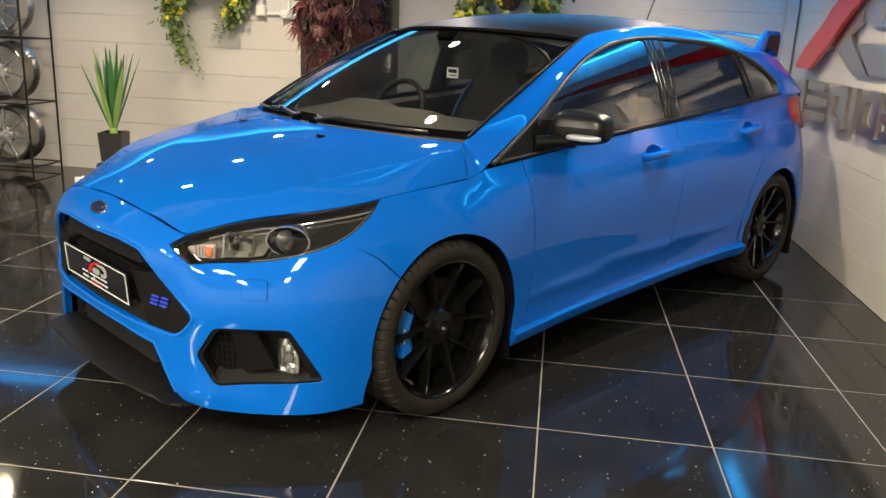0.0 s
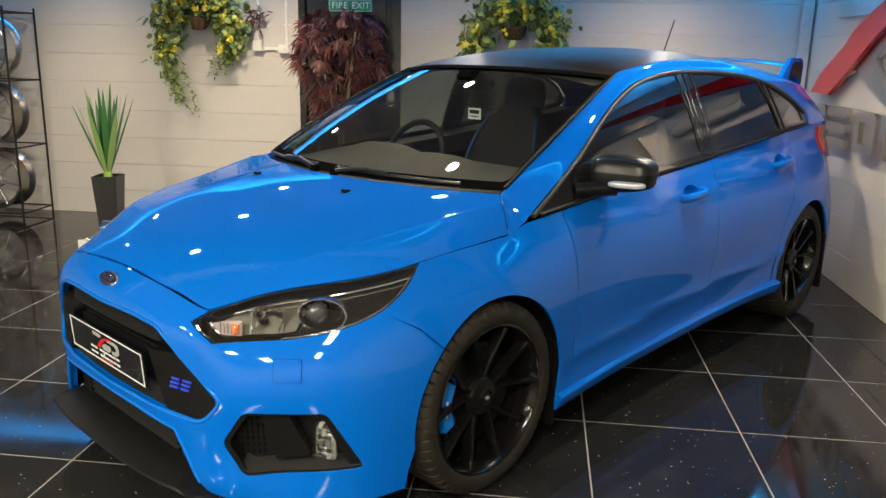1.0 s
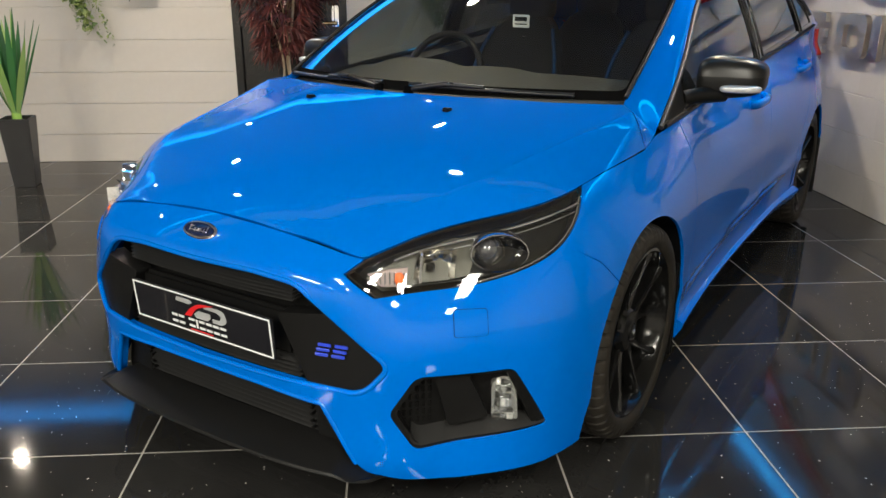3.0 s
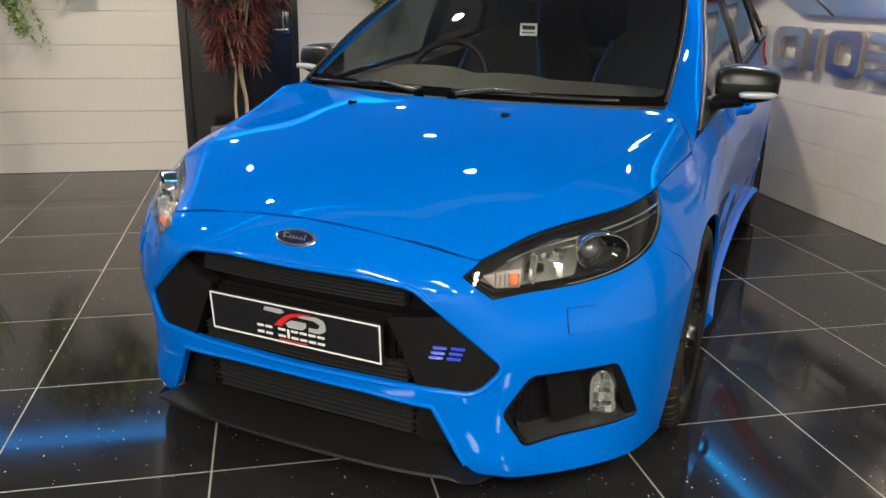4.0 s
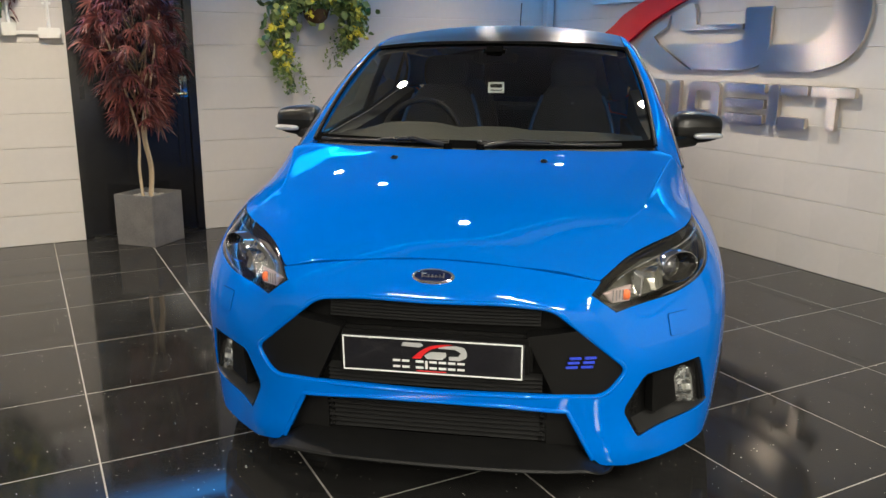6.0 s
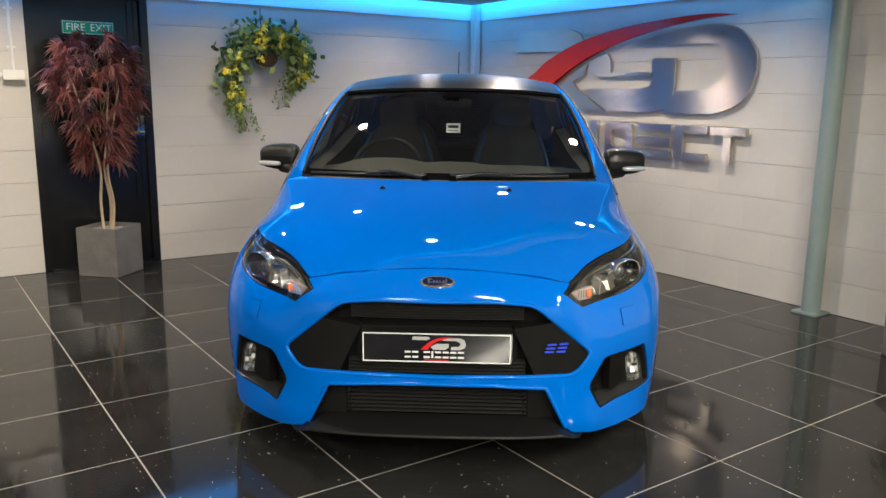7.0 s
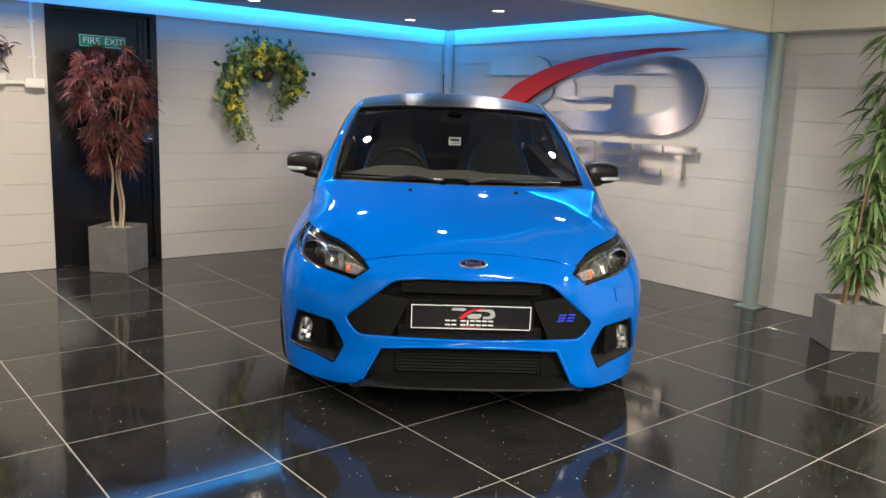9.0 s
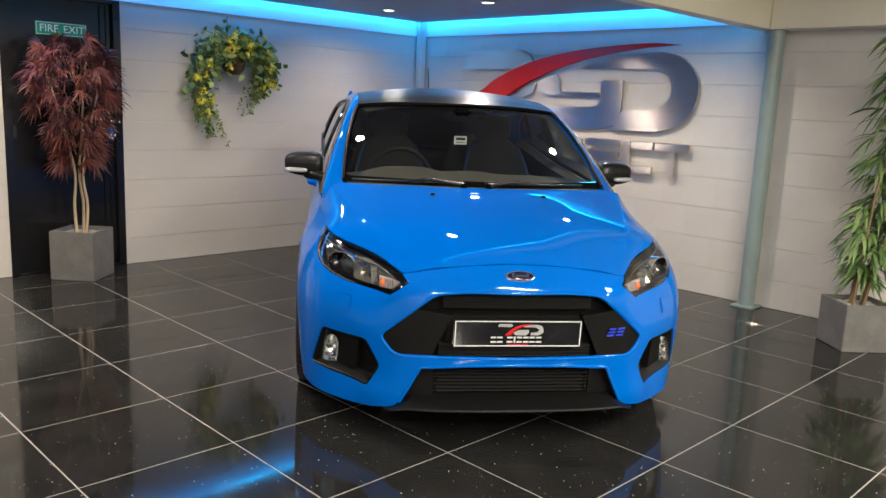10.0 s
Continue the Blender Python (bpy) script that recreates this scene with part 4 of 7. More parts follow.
# windscreen and roof
def screen_at(u, v):
    """u across from -1 to 1, v from the foot to the roof."""
    u, v = np.broadcast_arrays(np.asarray(u, float), np.asarray(v, float))
    foot = np.stack([0.686 * u, 0.885 + 0.205 * u * u, 0.957 - 0.004 * u * u], -1)
    bow = np.sin(math.pi * v) * 0.016
    head = np.stack([0.598 * u, 1.745 + 0.14 * u * u, 1.360 - 0.026 * u * u], -1)
    w = v[..., None]
    return foot * (1 - w) + head * w + np.stack([bow * u, 0 * u, 0 * u], -1) + np.stack([0 * u, -0.4 * u ** 0, u ** 0], -1) * (0.030 * 4 * v * (1 - v))[..., None] * 0.55


def lattice(fn, us, vs, lift=0.0):
    u, v = np.meshgrid(us, vs, indexing="ij")
    p, n = fn(u, v), normals_on(fn, u, v)
    p = p + n * lift
    k = len(vs)
    f = [(i * k + j, (i + 1) * k + j, (i + 1) * k + j + 1, i * k + j + 1) for i in range(len(us) - 1) for j in range(k - 1)]
    return p.reshape(-1, 3), f, n.reshape(-1, 3)


ws = part("windscreen", with_normals(lattice(screen_at, np.linspace(-1, 1, 33), np.linspace(0, 1, 19), -0.004)), SCREEN, car, "dark tinted windscreen with lamp reflections")
ws.visible_shadow = False
frit = part("screen_border", with_normals(sheet(screen_at, [(-0.999, 0.0), (0.999, 0.0), (0.999, 1.0), (-0.999, 1.0)],
            [rounded([(-0.982, 0.055), (0.982, 0.055), (0.978, 0.965), (-0.978, 0.965)], 0.04)], 0.05, 0.0, lift=0.0015)), FRIT, car, "black printed border of the windscreen")
for sx in (1, -1):
    part("screen_trim", tube([screen_at(np.array(sx * 1.002), np.array(v)) + np.array([0, 0, 0.004]) for v in np.linspace(0.01, 0.99, 24)], 0.007, 8), SATIN_BLACK, car)
_roof = np.array([(1.70, 0.600, 1.306)] + [(q[1], q[0], q[2]) for q in RAIL_IN if q[1] >= 1.88])
_crest = np.array(catmull([(1.70, 1.352), (1.745, 1.361), (2.0, 1.411), (2.3, 1.444), (2.7, 1.458), (3.1, 1.444), (3.5, 1.404), (3.78, 1.362)], 8))


def roof_top(x, y):
    x, y = np.broadcast_arrays(np.asarray(x, float), np.asarray(y, float))
    xe, ze, zc = np.interp(y, _roof[:, 0], _roof[:, 1]), np.interp(y, _roof[:, 0], _roof[:, 2]), np.interp(y, _crest[:, 0], _crest[:, 1])
    return np.stack([x, y, ze + (zc - ze) * (1 - np.clip(np.abs(x) / xe, 0, 1) ** 2.3)], -1)


rh = [(float(np.interp(y, _roof[:, 0], _roof[:, 1])) - 0.004, y) for y in np.linspace(1.885, 3.74, 30)]
rf = [(x, 1.748 + 0.14 * (x / 0.598) ** 2) for x in np.linspace(-0.59, 0.59, 19)]
part("roof", with_normals(sheet(roof_top, rf + rh + [(-x, y) for x, y in rh[::-1]], (), 0.04, 0.02)), ROOF_BLACK, car, "satin black roof panel")
part("roof_aerial", join(tube([(0.0, 3.36, 1.416), (0.0, 3.36, 1.43)], 0.016, 12), tube([(0.0, 3.36, 1.425), (0.0, 3.40, 1.50), (0.0, 3.47, 1.63)], 0.004, 8)), SATIN_BLACK, car)

# rear screen and hatch
hatch = [(0.545, 3.745, 1.318, 1.366), (0.575, 3.86, 1.22, 1.255), (0.612, 3.985, 1.10, 1.125), (0.655, 4.09, 0.985, 1.0), (0.69, 4.17, 0.93, 0.94)]
hv, hf = [], []
for hw, hy, ze, zc in catmull(hatch, 4):
    for k in range(17):
        u = -1 + k / 8
        hv.append((hw * u, hy + 0.05 * (1 - u * u), ze + (zc - ze) * (1 - u * u)))
for i in range(len(hv) // 17 - 1):
    for k in range(16):
        hf.append((i * 17 + k, i * 17 + k + 1, i * 17 + 18 + k, i * 17 + 17 + k))
part("rear_screen", tidy((hv, hf)), GLOSS_BLACK, car, "dark rear screen")
for side in (1, -1):
    # painted frame between the rear screen and the pillar
    v = []
    for hw, hy, ze, zc in catmull(hatch, 4):
        ye = float(np.interp(ze, [0.93, 1.08, 1.20, 1.275, 1.32], [4.02, 3.975, 3.855, 3.745, 3.70]))
        q = house(ye, ze) if ze > 1.075 else skin(side_l(4.0), ze)
        v += [(side * (hw - 0.004), hy + 0.002, ze), (side * (hw * 0.4 + q[0] * 0.6), hy * 0.45 + q[1] * 0.55 + 0.02, ze), (side * q[0], q[1], q[2])]
    f = [(3 * i + j, 3 * i + j + 1, 3 * i + 4 + j, 3 * i + 3 + j) for i in range(len(v) // 3 - 1) for j in (0, 1)]
    part("hatch_frame", tidy((v, f), 60), PAINT, car)
END = along(0.0, 4.40)
tail_edge = [yz(4.02, 0.20), yz(4.02, 0.985)] + [(float(l), 0.965) for l in np.linspace(side_l(4.08), END, 12)] + [(END, 0.20)]
part("tailgate", with_normals(both_halves(sheet(skin, tail_edge, (), 0.06, 0.02, seam=END))), PAINT, car, "blue tailgate and rear bumper")


# flanks, one side at a time
def flank(side):
    s = side
    fender = ([LAMP_UNDER[24]] + LAMP_UNDER[25:] + RIDGE[1:] + [yz(1.05, 0.8485), yz(1.09, 0.859)] + [yz(y, float(belt(y)) - 0.004) for y in (1.16, 1.22, 1.278)]
              + [yz(1.281, 0.80), yz(1.284, 0.5), yz(1.27, 0.21), yz(1.215, 0.20)] + arch(ARCH_F, -18, 135.4, n=40) + [yz(0.524, 0.634)])
    part("front_wing", with_normals(sided(sheet(skin, fender, (), 0.022, 0.010), s)), PAINT, car)
    d1 = ([yz(1.276, 0.216), yz(1.290, 0.5), yz(1.286, 0.80), yz(1.284, float(belt(1.284)) - 0.004)] + [yz(y, float(belt(y)) - 0.004) for y in np.linspace(1.35, 2.40, 14)]
          + [yz(2.402, 0.80), yz(2.40, 0.55), yz(2.36, 0.235)])

    def bowl_rim(y, z, k=1.0):
        return [yz(y + 0.066 * k * math.cos(a), z + 0.008 + 0.036 * k * math.sin(a)) for a in np.linspace(0, 2 * math.pi, 29)[:-1]]

    def bowl_in(y, z):
        """The skin pressed in behind a handle."""
        def fn(l, h):
            r2 = ((np.asarray(l, float) - side_l(y)) / 0.066) ** 2 + ((np.asarray(h, float) - z - 0.008) / 0.036) ** 2
            return skin(l, h) - normals_on(skin, np.asarray(l, float), np.asarray(h, float)) * (0.026 * np.clip(1 - r2, 0, 1) ** 0.7)[..., None]
        return fn
    door = part("front_door", with_normals(sided(sheet(skin, d1, [bowl_rim(2.16, 0.842)], 0.035, 0.004), s)), PAINT, car)
    d2 = ([yz(2.365, 0.235), yz(2.405, 0.55), yz(2.407, 0.80)] + [yz(y, float(belt(y)) - 0.004) for y in np.linspace(2.405, 3.26, 12)]
          + [yz(3.29, 0.90), yz(3.24, 0.74), yz(3.14, 0.60), yz(3.09, 0.45), yz(3.07, 0.265)])
    door2 = part("rear_door", with_normals(sided(sheet(skin, d2, [bowl_rim(3.11, 0.902)], 0.035, 0.004), s)), PAINT, car)
    quarter = ([yz(3.125, 0.262)] + arch(ARCH_R, 189, -22, n=44) + [yz(4.0, 0.20), yz(4.015, 0.985), yz(3.9, 1.08)] + [yz(y, float(belt(y)) - 0.004) for y in np.linspace(3.85, 3.268, 9)]
               + [yz(3.296, 0.90), yz(3.246, 0.737), yz(3.147, 0.598), yz(3.097, 0.45), yz(3.077, 0.262)])
    part("rear_quarter", with_normals(sided(sheet(skin, quarter, (), 0.035, 0.010), s)), PAINT, car)
    # skirt below the doors
    v, f = [], []
    prof = [(0.0, 0.040), (0.016, 0.030), (0.012, 0.020), (-0.036, 0.004), (-0.046, -0.004), (-0.044, -0.016), (-0.022, -0.056), (0.03, -0.060), (0.12, -0.055)]
    ys = np.linspace(1.19, 3.135, 40)
    for y in ys:
        z0 = 0.228 + (y - 1.19) / 1.945 * 0.050
        p = skin(side_l(y), 0.30) - [0.026, 0, 0]
        flare = 0.010 * max(0, 1 - (3.135 - y) / 0.5) ** 2
        for dx, dz in prof:
            v.append((p[0] - dx + flare * (1 if dx < 0.02 else 0), y, z0 + dz))
    k = len(prof)
    f = [(i * k + j, (i + 1) * k + j, (i + 1) * k + j + 1, i * k + j + 1) for i in range(len(ys) - 1) for j in range(k - 1)] + [tuple(range(k)), tuple(range((len(ys) - 1) * k, len(ys) * k))[::-1]]
    bm = tidy((v, f), 40)
    part("side_skirt", bm if s > 0 else flip_x(bm), PAINT, car)
    # glass: black surround with openings, panes a little inside
    def low(y):
        return float(belt(y)) + 0.030
    def high(y):
        return float(np.interp(y, [q[0] for q in DLO_TOP], [q[1] for q in DLO_TOP])) - 0.011
    pane1 = rounded([(y, low(y)) for y in np.linspace(1.34, 2.325, 14)] + [(y, high(y)) for y in np.linspace(2.31, 1.42, 14)], 0.012, 2)
    pane2 = rounded([(y, low(y)) for y in np.linspace(2.475, 3.155, 9)] + [(3.10, 1.20)] + [(y, high(y)) for y in np.linspace(3.03, 2.46, 8)], 0.012, 2)
    pane3 = rounded([(y, low(y)) for y in np.linspace(3.215, 3.46, 5)] + [(y, high(y)) for y in np.linspace(3.44, 3.115, 5)], 0.012, 2)
    sur = part("window_surround", with_normals(sided(sheet(house, DLO, [pane1, pane2, pane3], 0.03, 0.012, lift=0.001), s)), GLOSS_BLACK, car, "gloss black window surround")
    for nm, pane in (("front_window", pane1), ("rear_window", pane2), ("quarter_window", pane3)):
        big = [(np.array(q) - np.mean(pane, 0)) * 1.01 + np.mean(pane, 0) for q in pane]
        w = part(nm, with_normals(sided(sheet(house, [tuple(q) for q in big], (), 0.06, 0.0, lift=-0.004), s)), FRONT_GLASS if nm == "front_window" else TINTED, car)
        w.visible_shadow = False
    # added round beads whose shape draws the upright light streaks on the gloss pillars
    for y0, y1 in ((2.345, 2.335), (2.378, 2.368), (2.440, 2.428), (3.155, 3.072), (3.205, 3.118)):
        bead = [house(y0 + (y1 - y0) * t, low(y0) - 0.012 + (high(y1) + 0.004 - low(y0) + 0.012) * t) + np.array([0.001, 0, 0]) for t in np.linspace(0, 1, 12)]
        bm = tube(bead, 0.0055, 10)
        part("streak_bead", bm if s > 0 else flip_x(bm), GLOSS_BLACK, sur)
    bt = [house(y, float(belt(y)) + 0.008) + np.array([0.004, 0, 0]) for y in np.linspace(1.16, 3.50, 50)]
    bm = tube(bt, 0.0075, 8)
    part("window_trim", bm if s > 0 else flip_x(bm), SATIN_BLACK, car)
    tt = [house(y, z - 0.002) + np.array([0.003, 0, 0.001]) for y, z in DLO_TOP]
    bm = tube(tt, 0.0085, 8)
    part("window_trim", bm if s > 0 else flip_x(bm), DARK_RUBBER, car, "dark grey rubber trim")
    cp = [(3.12, 1.307), (3.42, 1.298), (3.75, 1.275), (3.86, 1.20), (3.98, 1.08), (3.9, 1.078)] + [(y, float(belt(y)) - 0.004) for y in np.linspace(3.86, 3.53, 6)] + [(3.53, 1.09), (3.505, 1.152), (3.365, 1.238)]
    part("rear_pillar", with_normals(sided(sheet(house, cp, (), 0.03, 0.02), s)), PAINT, car)
    # door handles
    for d, y, z in ((door, 2.16, 0.842), (door2, 3.11, 0.902)):
        p, q = skin(side_l(y - 0.09), z - 0.004), skin(side_l(y + 0.09), z + 0.008)
        path = [p + [-0.005, 0, 0], p + [0.022, 0.012, 0.002], (p + q) / 2 + [0.034, 0, 0.002], q + [0.024, -0.012, -0.002], q + [-0.005, 0, 0]]
        bm = tube(catmull(path, 5), 0.0145, 10)
        bmesh.ops.scale(bm, vec=(1, 1, 1.25), space=Matrix.Translation((0, 0, -float(p[2] + q[2]) / 2)), verts=bm.verts[:])
        hd = part("handle", bm if s > 0 else flip_x(bm), PAINT, d)
        cup = sheet(bowl_in(y, z), bowl_rim(y, z), (), 0.008, 0.0)
        part("handle_cup", with_normals(sided(cup, s)), PAINT, d, "pressed bowl behind the handle")
    # sail panel at the foot of the pillar, and the mirror on it
    sail = rounded([(1.135, 0.885), (1.345, float(belt(1.345)) + 0.016), (1.365, 0.998), (1.34, 0.990)], 0.006)
    part("sail_panel", with_normals(sided(sheet(house, sail, (), 0.03, 0.004, lift=0.004), s)), SATIN_BLACK, car, "satin black triangle at the mirror's foot")
    door_mirror(s)
    # tail lamp
    tl = sheet(skin, rounded([yz(3.74, 0.915), yz(4.0, 0.86), (along(0.72, 4.24), 0.88), (along(0.72, 4.24), 0.955), yz(4.0, 1.0), yz(3.84, 1.06), yz(3.68, 1.055)], 0.02), (), 0.03, 0.03, lift=0.014)
    part("tail_lamp", with_normals(sided(tl, s)), TAIL_RED, car, "red tail lamp")
    # wheel housings and flaps
    for c, nm in ((ARCH_F, "arch_liner"), (ARCH_R, "arch_liner")):
        v, f, n = [], [], 30
        for i in range(n):
            a = radians(-16 + 212 * i / (n - 1))
            yy, zz = c[0] + (ARCH_RAD + 0.004) * math.cos(a), c[1] + (ARCH_RAD + 0.004) * math.sin(a)
            for x in (0.52, min(0.885, float(skin(side_l(yy), max(zz, 0.20))[0]) - 0.010)):
                v.append((x * s, yy, zz))
        f = [(2 * i, 2 * i + 1, 2 * i + 3, 2 * i + 2) for i in range(n - 1)] + [tuple(range(0, 2 * n, 2))]
        part(nm, tidy((v, f)), DEEP_BLACK, car)
    for y, w, out in ((1.186, 0.20, 0.880), (3.815, 0.20, 0.900)):
        part("mud_flap", box(w, 0.014, 0.33, ((out - w / 2) * s, y, 0.275), 0.005), SATIN_BLACK, car)
    # headlamp washer cover
    wc = rounded([at(0.665, 0.15, 0.522), at(0.725, 0.20, 0.522), at(0.725, 0.20, 0.582), at(0.665, 0.15, 0.582)], 0.008)
    part("washer_cover", with_normals(sided(sheet(skin, wc, (), 0.015, 0.006, lift=0.0045), s)), PAINT, bumper)
    mid = np.mean(wc, 0)
    gap = sheet(skin, [tuple((np.array(q) - mid) * 1.05 + mid) for q in wc], [[tuple((np.array(q) - mid) * 1.01 + mid) for q in wc]], 0.015, 0.0, lift=0.0012)
    part("washer_gap", with_normals(sided(gap, s)), FRIT, bumper, "thin dark gap round the washer cover")
    lamp(s)
    fog(s)


def ball(size, power=0.75, nu=28, nv=18, rot=None):
    """A rounded block: a superellipsoid with half sizes."""
    v, f = [], []
    def pw(c):
        return math.copysign(abs(c) ** power, c)
    for i in range(nv + 1):
        b = -math.pi / 2 + math.pi * i / nv
        for j in range(nu):
            a = 2 * math.pi * j / nu
            v.append((size[0] * pw(math.cos(b)) * pw(math.cos(a)), size[1] * pw(math.cos(b)) * pw(math.sin(a)), size[2] * pw(math.sin(b))))
    for i in range(nv):
        for j in range(nu):
            f.append((i * nu + j, i * nu + (j + 1) % nu, (i + 1) * nu + (j + 1) % nu, (i + 1) * nu + j))
    bm = tidy((v, f), 60)
    if rot is not None:
        bmesh.ops.transform(bm, matrix=rot, verts=bm.verts[:])
    return bm


def door_mirror(s):
    c = Vector((0.898, 1.50, 0.998))

    def shell(grow, low, high):
        bm = ball((0.108 * grow, 0.072 * grow, 0.067 * grow), 0.52, 40, 30)
        bmesh.ops.bisect_plane(bm, geom=bm.verts[:] + bm.edges[:] + bm.faces[:], plane_co=(0, 0, low), plane_no=(0, 0, -1), clear_outer=True)
        bmesh.ops.bisect_plane(bm, geom=bm.verts[:] + bm.edges[:] + bm.faces[:], plane_co=(0, 0, high), plane_no=(0, 0, 1), clear_outer=True)
        for v in bm.verts:       # slimmer and swept back towards the tip, domed on top
            t = (v.co.x + 0.106) / 0.212
            v.co.z *= 1.06 - 0.26 * t * t
            v.co.y = v.co.y * (1.0 - 0.25 * t) + 0.045 * t
            if v.co.z > 0:
                v.co.y += 0.20 * v.co.z
        bmesh.ops.translate(bm, vec=c, verts=bm.verts[:])
        return bm if s > 0 else flip_x(bm)
    m = part("door_mirror", shell(0.985, -1, 1), SATIN_BLACK, car, "satin black door mirror with a glossy cap")
    part("mirror_cap", shell(1.0, 0.006, 1), MIRROR_BLACK, m, "glossy black mirror cap")
    bm = tube(catmull([(0.775, 1.39, 0.935), (0.82, 1.44, 0.942), (0.88, 1.50, 0.948)], 5), 0.024, 12, 0.030)
    part("mirror_foot", bm if s > 0 else flip_x(bm), SATIN_BLACK, m)
    bm = ball((0.062, 0.030, 0.0125), 0.6)
    for v in bm.verts:
        t = (v.co.x + 0.066) / 0.132
        v.co.y = v.co.y * (1.0 - 0.2 * t) + 0.035 * t
    bmesh.ops.translate(bm, vec=c + Vector((0.042, -0.044, -0.031)), verts=bm.verts[:])
    part("indicator", bm if s > 0 else flip_x(bm), PLATE_SILVER, m, "clear side indicator strip")
    bm = box(0.17, 0.006, 0.105, c + Vector((0.0, 0.078, 0.0)), 0.02)
    part("mirror_glass", bm if s > 0 else flip_x(bm), CHROME, m)


LAMP_LOOP = [LAMP_TIP] + LAMP_UNDER + BROW[-2::-1]


def lamp(s):
    """A headlight: clear cover on the skin, dark bowl behind it, projector, reflector and indicator."""
    mid = np.mean(LAMP_LOOP, 0)
    shrink = [tuple((np.array(q) - mid) * 0.985 + mid) for q in LAMP_LOOP]
    hl = part("headlight", with_normals(sided(sheet(skin, shrink, (), 0.02, 0.006, lift=-0.001), s)), CLEAR, car, "clear headlight with a dark housing and projector lens")
    hl.visible_shadow = False
    rimband = [tuple((np.array(q) - mid) * 0.968 + mid) for q in LAMP_LOOP]
    part("rim", with_normals(sided(sheet(skin, shrink, [rimband], 0.012, 0.01, lift=-0.004), s)), GLOSS_BLACK, hl)

    def bowl(l, z):
        p = skin(l, z)
        return p + np.array([-0.020, 0.055, -0.004])
    part("housing", with_normals(sided(sheet(bowl, LAMP_LOOP, (), 0.03, 0.0), s)), GLOSS_BLACK, hl)

    def put(bm, at_, mat, name, label="", parent=hl):
        bmesh.ops.translate(bm, vec=at_, verts=bm.verts[:])
        return part(name, bm if s > 0 else flip_x(bm), mat, parent, label)

    aim = Matrix.Rotation(radians(26), 4, "Z")

    def tray(l, z):
        """A bright stepped tray between the indicator and the projector."""
        step = 0.0012 * np.sin(np.asarray(l, float) * 90)
        return skin(l, z) + np.array([-0.012, 0.034, -0.002]) + np.stack([0 * step, step, 0 * step], -1)
    tz = rounded([at(0.462, 0.072, 0.648), at(0.500, 0.098, 0.624), at(0.62, 0.18, 0.636), at(0.655, 0.212, 0.644), at(0.650, 0.27, 0.720), at(0.60, 0.23, 0.716), at(0.52, 0.15, 0.688)], 0.008)
    part("reflector", with_normals(sided(sheet(tray, tz, (), 0.005, 0.012), s)), TRAY, hl, "pale smoked reflector")
    # projector: an oval bowl with a thin bright rim, the lens to its inner side
    pc = Vector((0.690, 0.300, 0.690))
    ring = tidy(lathe([(0.046, 0.0), (0.0470, -0.010), (0.0495, -0.010), (0.051, 0.0), (0.049, 0.03)], 40, "Y", closed=True))
    can = tidy(lathe([(0.046, -0.002), (0.043, 0.02), (0.034, 0.03), (0.033, 0.05), (0.001, 0.05)], 36, "Y"), 30)
    for bm, mat, name, label in ((ring, CHROME, "projector_ring", "thin bright ring round the projector"), (can, GLOSS_BLACK, "projector_body", "glossy black projector bowl")):
        bmesh.ops.scale(bm, vec=(1.42, 1, 0.95), verts=bm.verts[:])
        bmesh.ops.transform(bm, matrix=Matrix.Rotation(radians(38), 4, "Z"), verts=bm.verts[:])
        put(bm, pc + Vector((0.004, 0.002, 0)), mat, name, label)
    eye = tidy(lathe([(0.001, -0.020), (0.012, -0.018), (0.022, -0.011), (0.030, 0.0), (0.034, 0.014)], 32, "Y"), 80)
    bmesh.ops.transform(eye, matrix=aim, verts=eye.verts[:])
    put(eye, pc + Vector((-0.026, -0.002, 0.0)), LENS_GLASS, "projector_lens", "glass projector lens")
    collar = tidy(lathe([(0.034, 0.0), (0.0375, -0.004), (0.0395, 0.004), (0.035, 0.010)], 32, "Y", closed=True), 60)
    bmesh.ops.transform(collar, matrix=aim, verts=collar.verts[:])
    put(collar, pc + Vector((-0.026, 0.004, 0.0)), FACET, "lens_collar", "bright collar round the lens")
    # main beam: a hollow chrome bowl of many flat facets, with a dark hole
    nu, nv, rng = 9, 7, np.random.default_rng(4)
    v, f = [], []
    for i in range(nu + 1):
        for j in range(nv + 1):
            a, b = i / nu * 2 - 1, j / nv * 2 - 1
            q = rng.uniform(-1, 1, 3) * 0.0022 * (0 if i in (0, nu) or j in (0, nv) else 1)
            v.append((0.046 * a * (1 - 0.06 * b) + 0.006 * b + q[0], 0.034 * (1 - 0.5 * a * a - 0.5 * b * b) + q[1], 0.036 * b + q[2]))
    f = [(i * (nv + 1) + j, (i + 1) * (nv + 1) + j, (i + 1) * (nv + 1) + j + 1, i * (nv + 1) + j + 1) for i in range(nu) for j in range(nv)]
    bowl_bm = tidy((v, f), 4)
    bmesh.ops.transform(bowl_bm, matrix=Matrix.Rotation(radians(38), 4, "Z"), verts=bowl_bm.verts[:])
    put(bowl_bm, Vector((0.592, 0.186, 0.674)), FACET, "lamp_box", "faceted chrome lamp bowl")
    b = ball((0.009, 0.010, 0.009), 0.4)
    bmesh.ops.transform(b, matrix=aim, verts=b.verts[:])
    put(b, Vector((0.574, 0.188, 0.664)), DEEP_BLACK, "lamp_hole", "dark square hole")
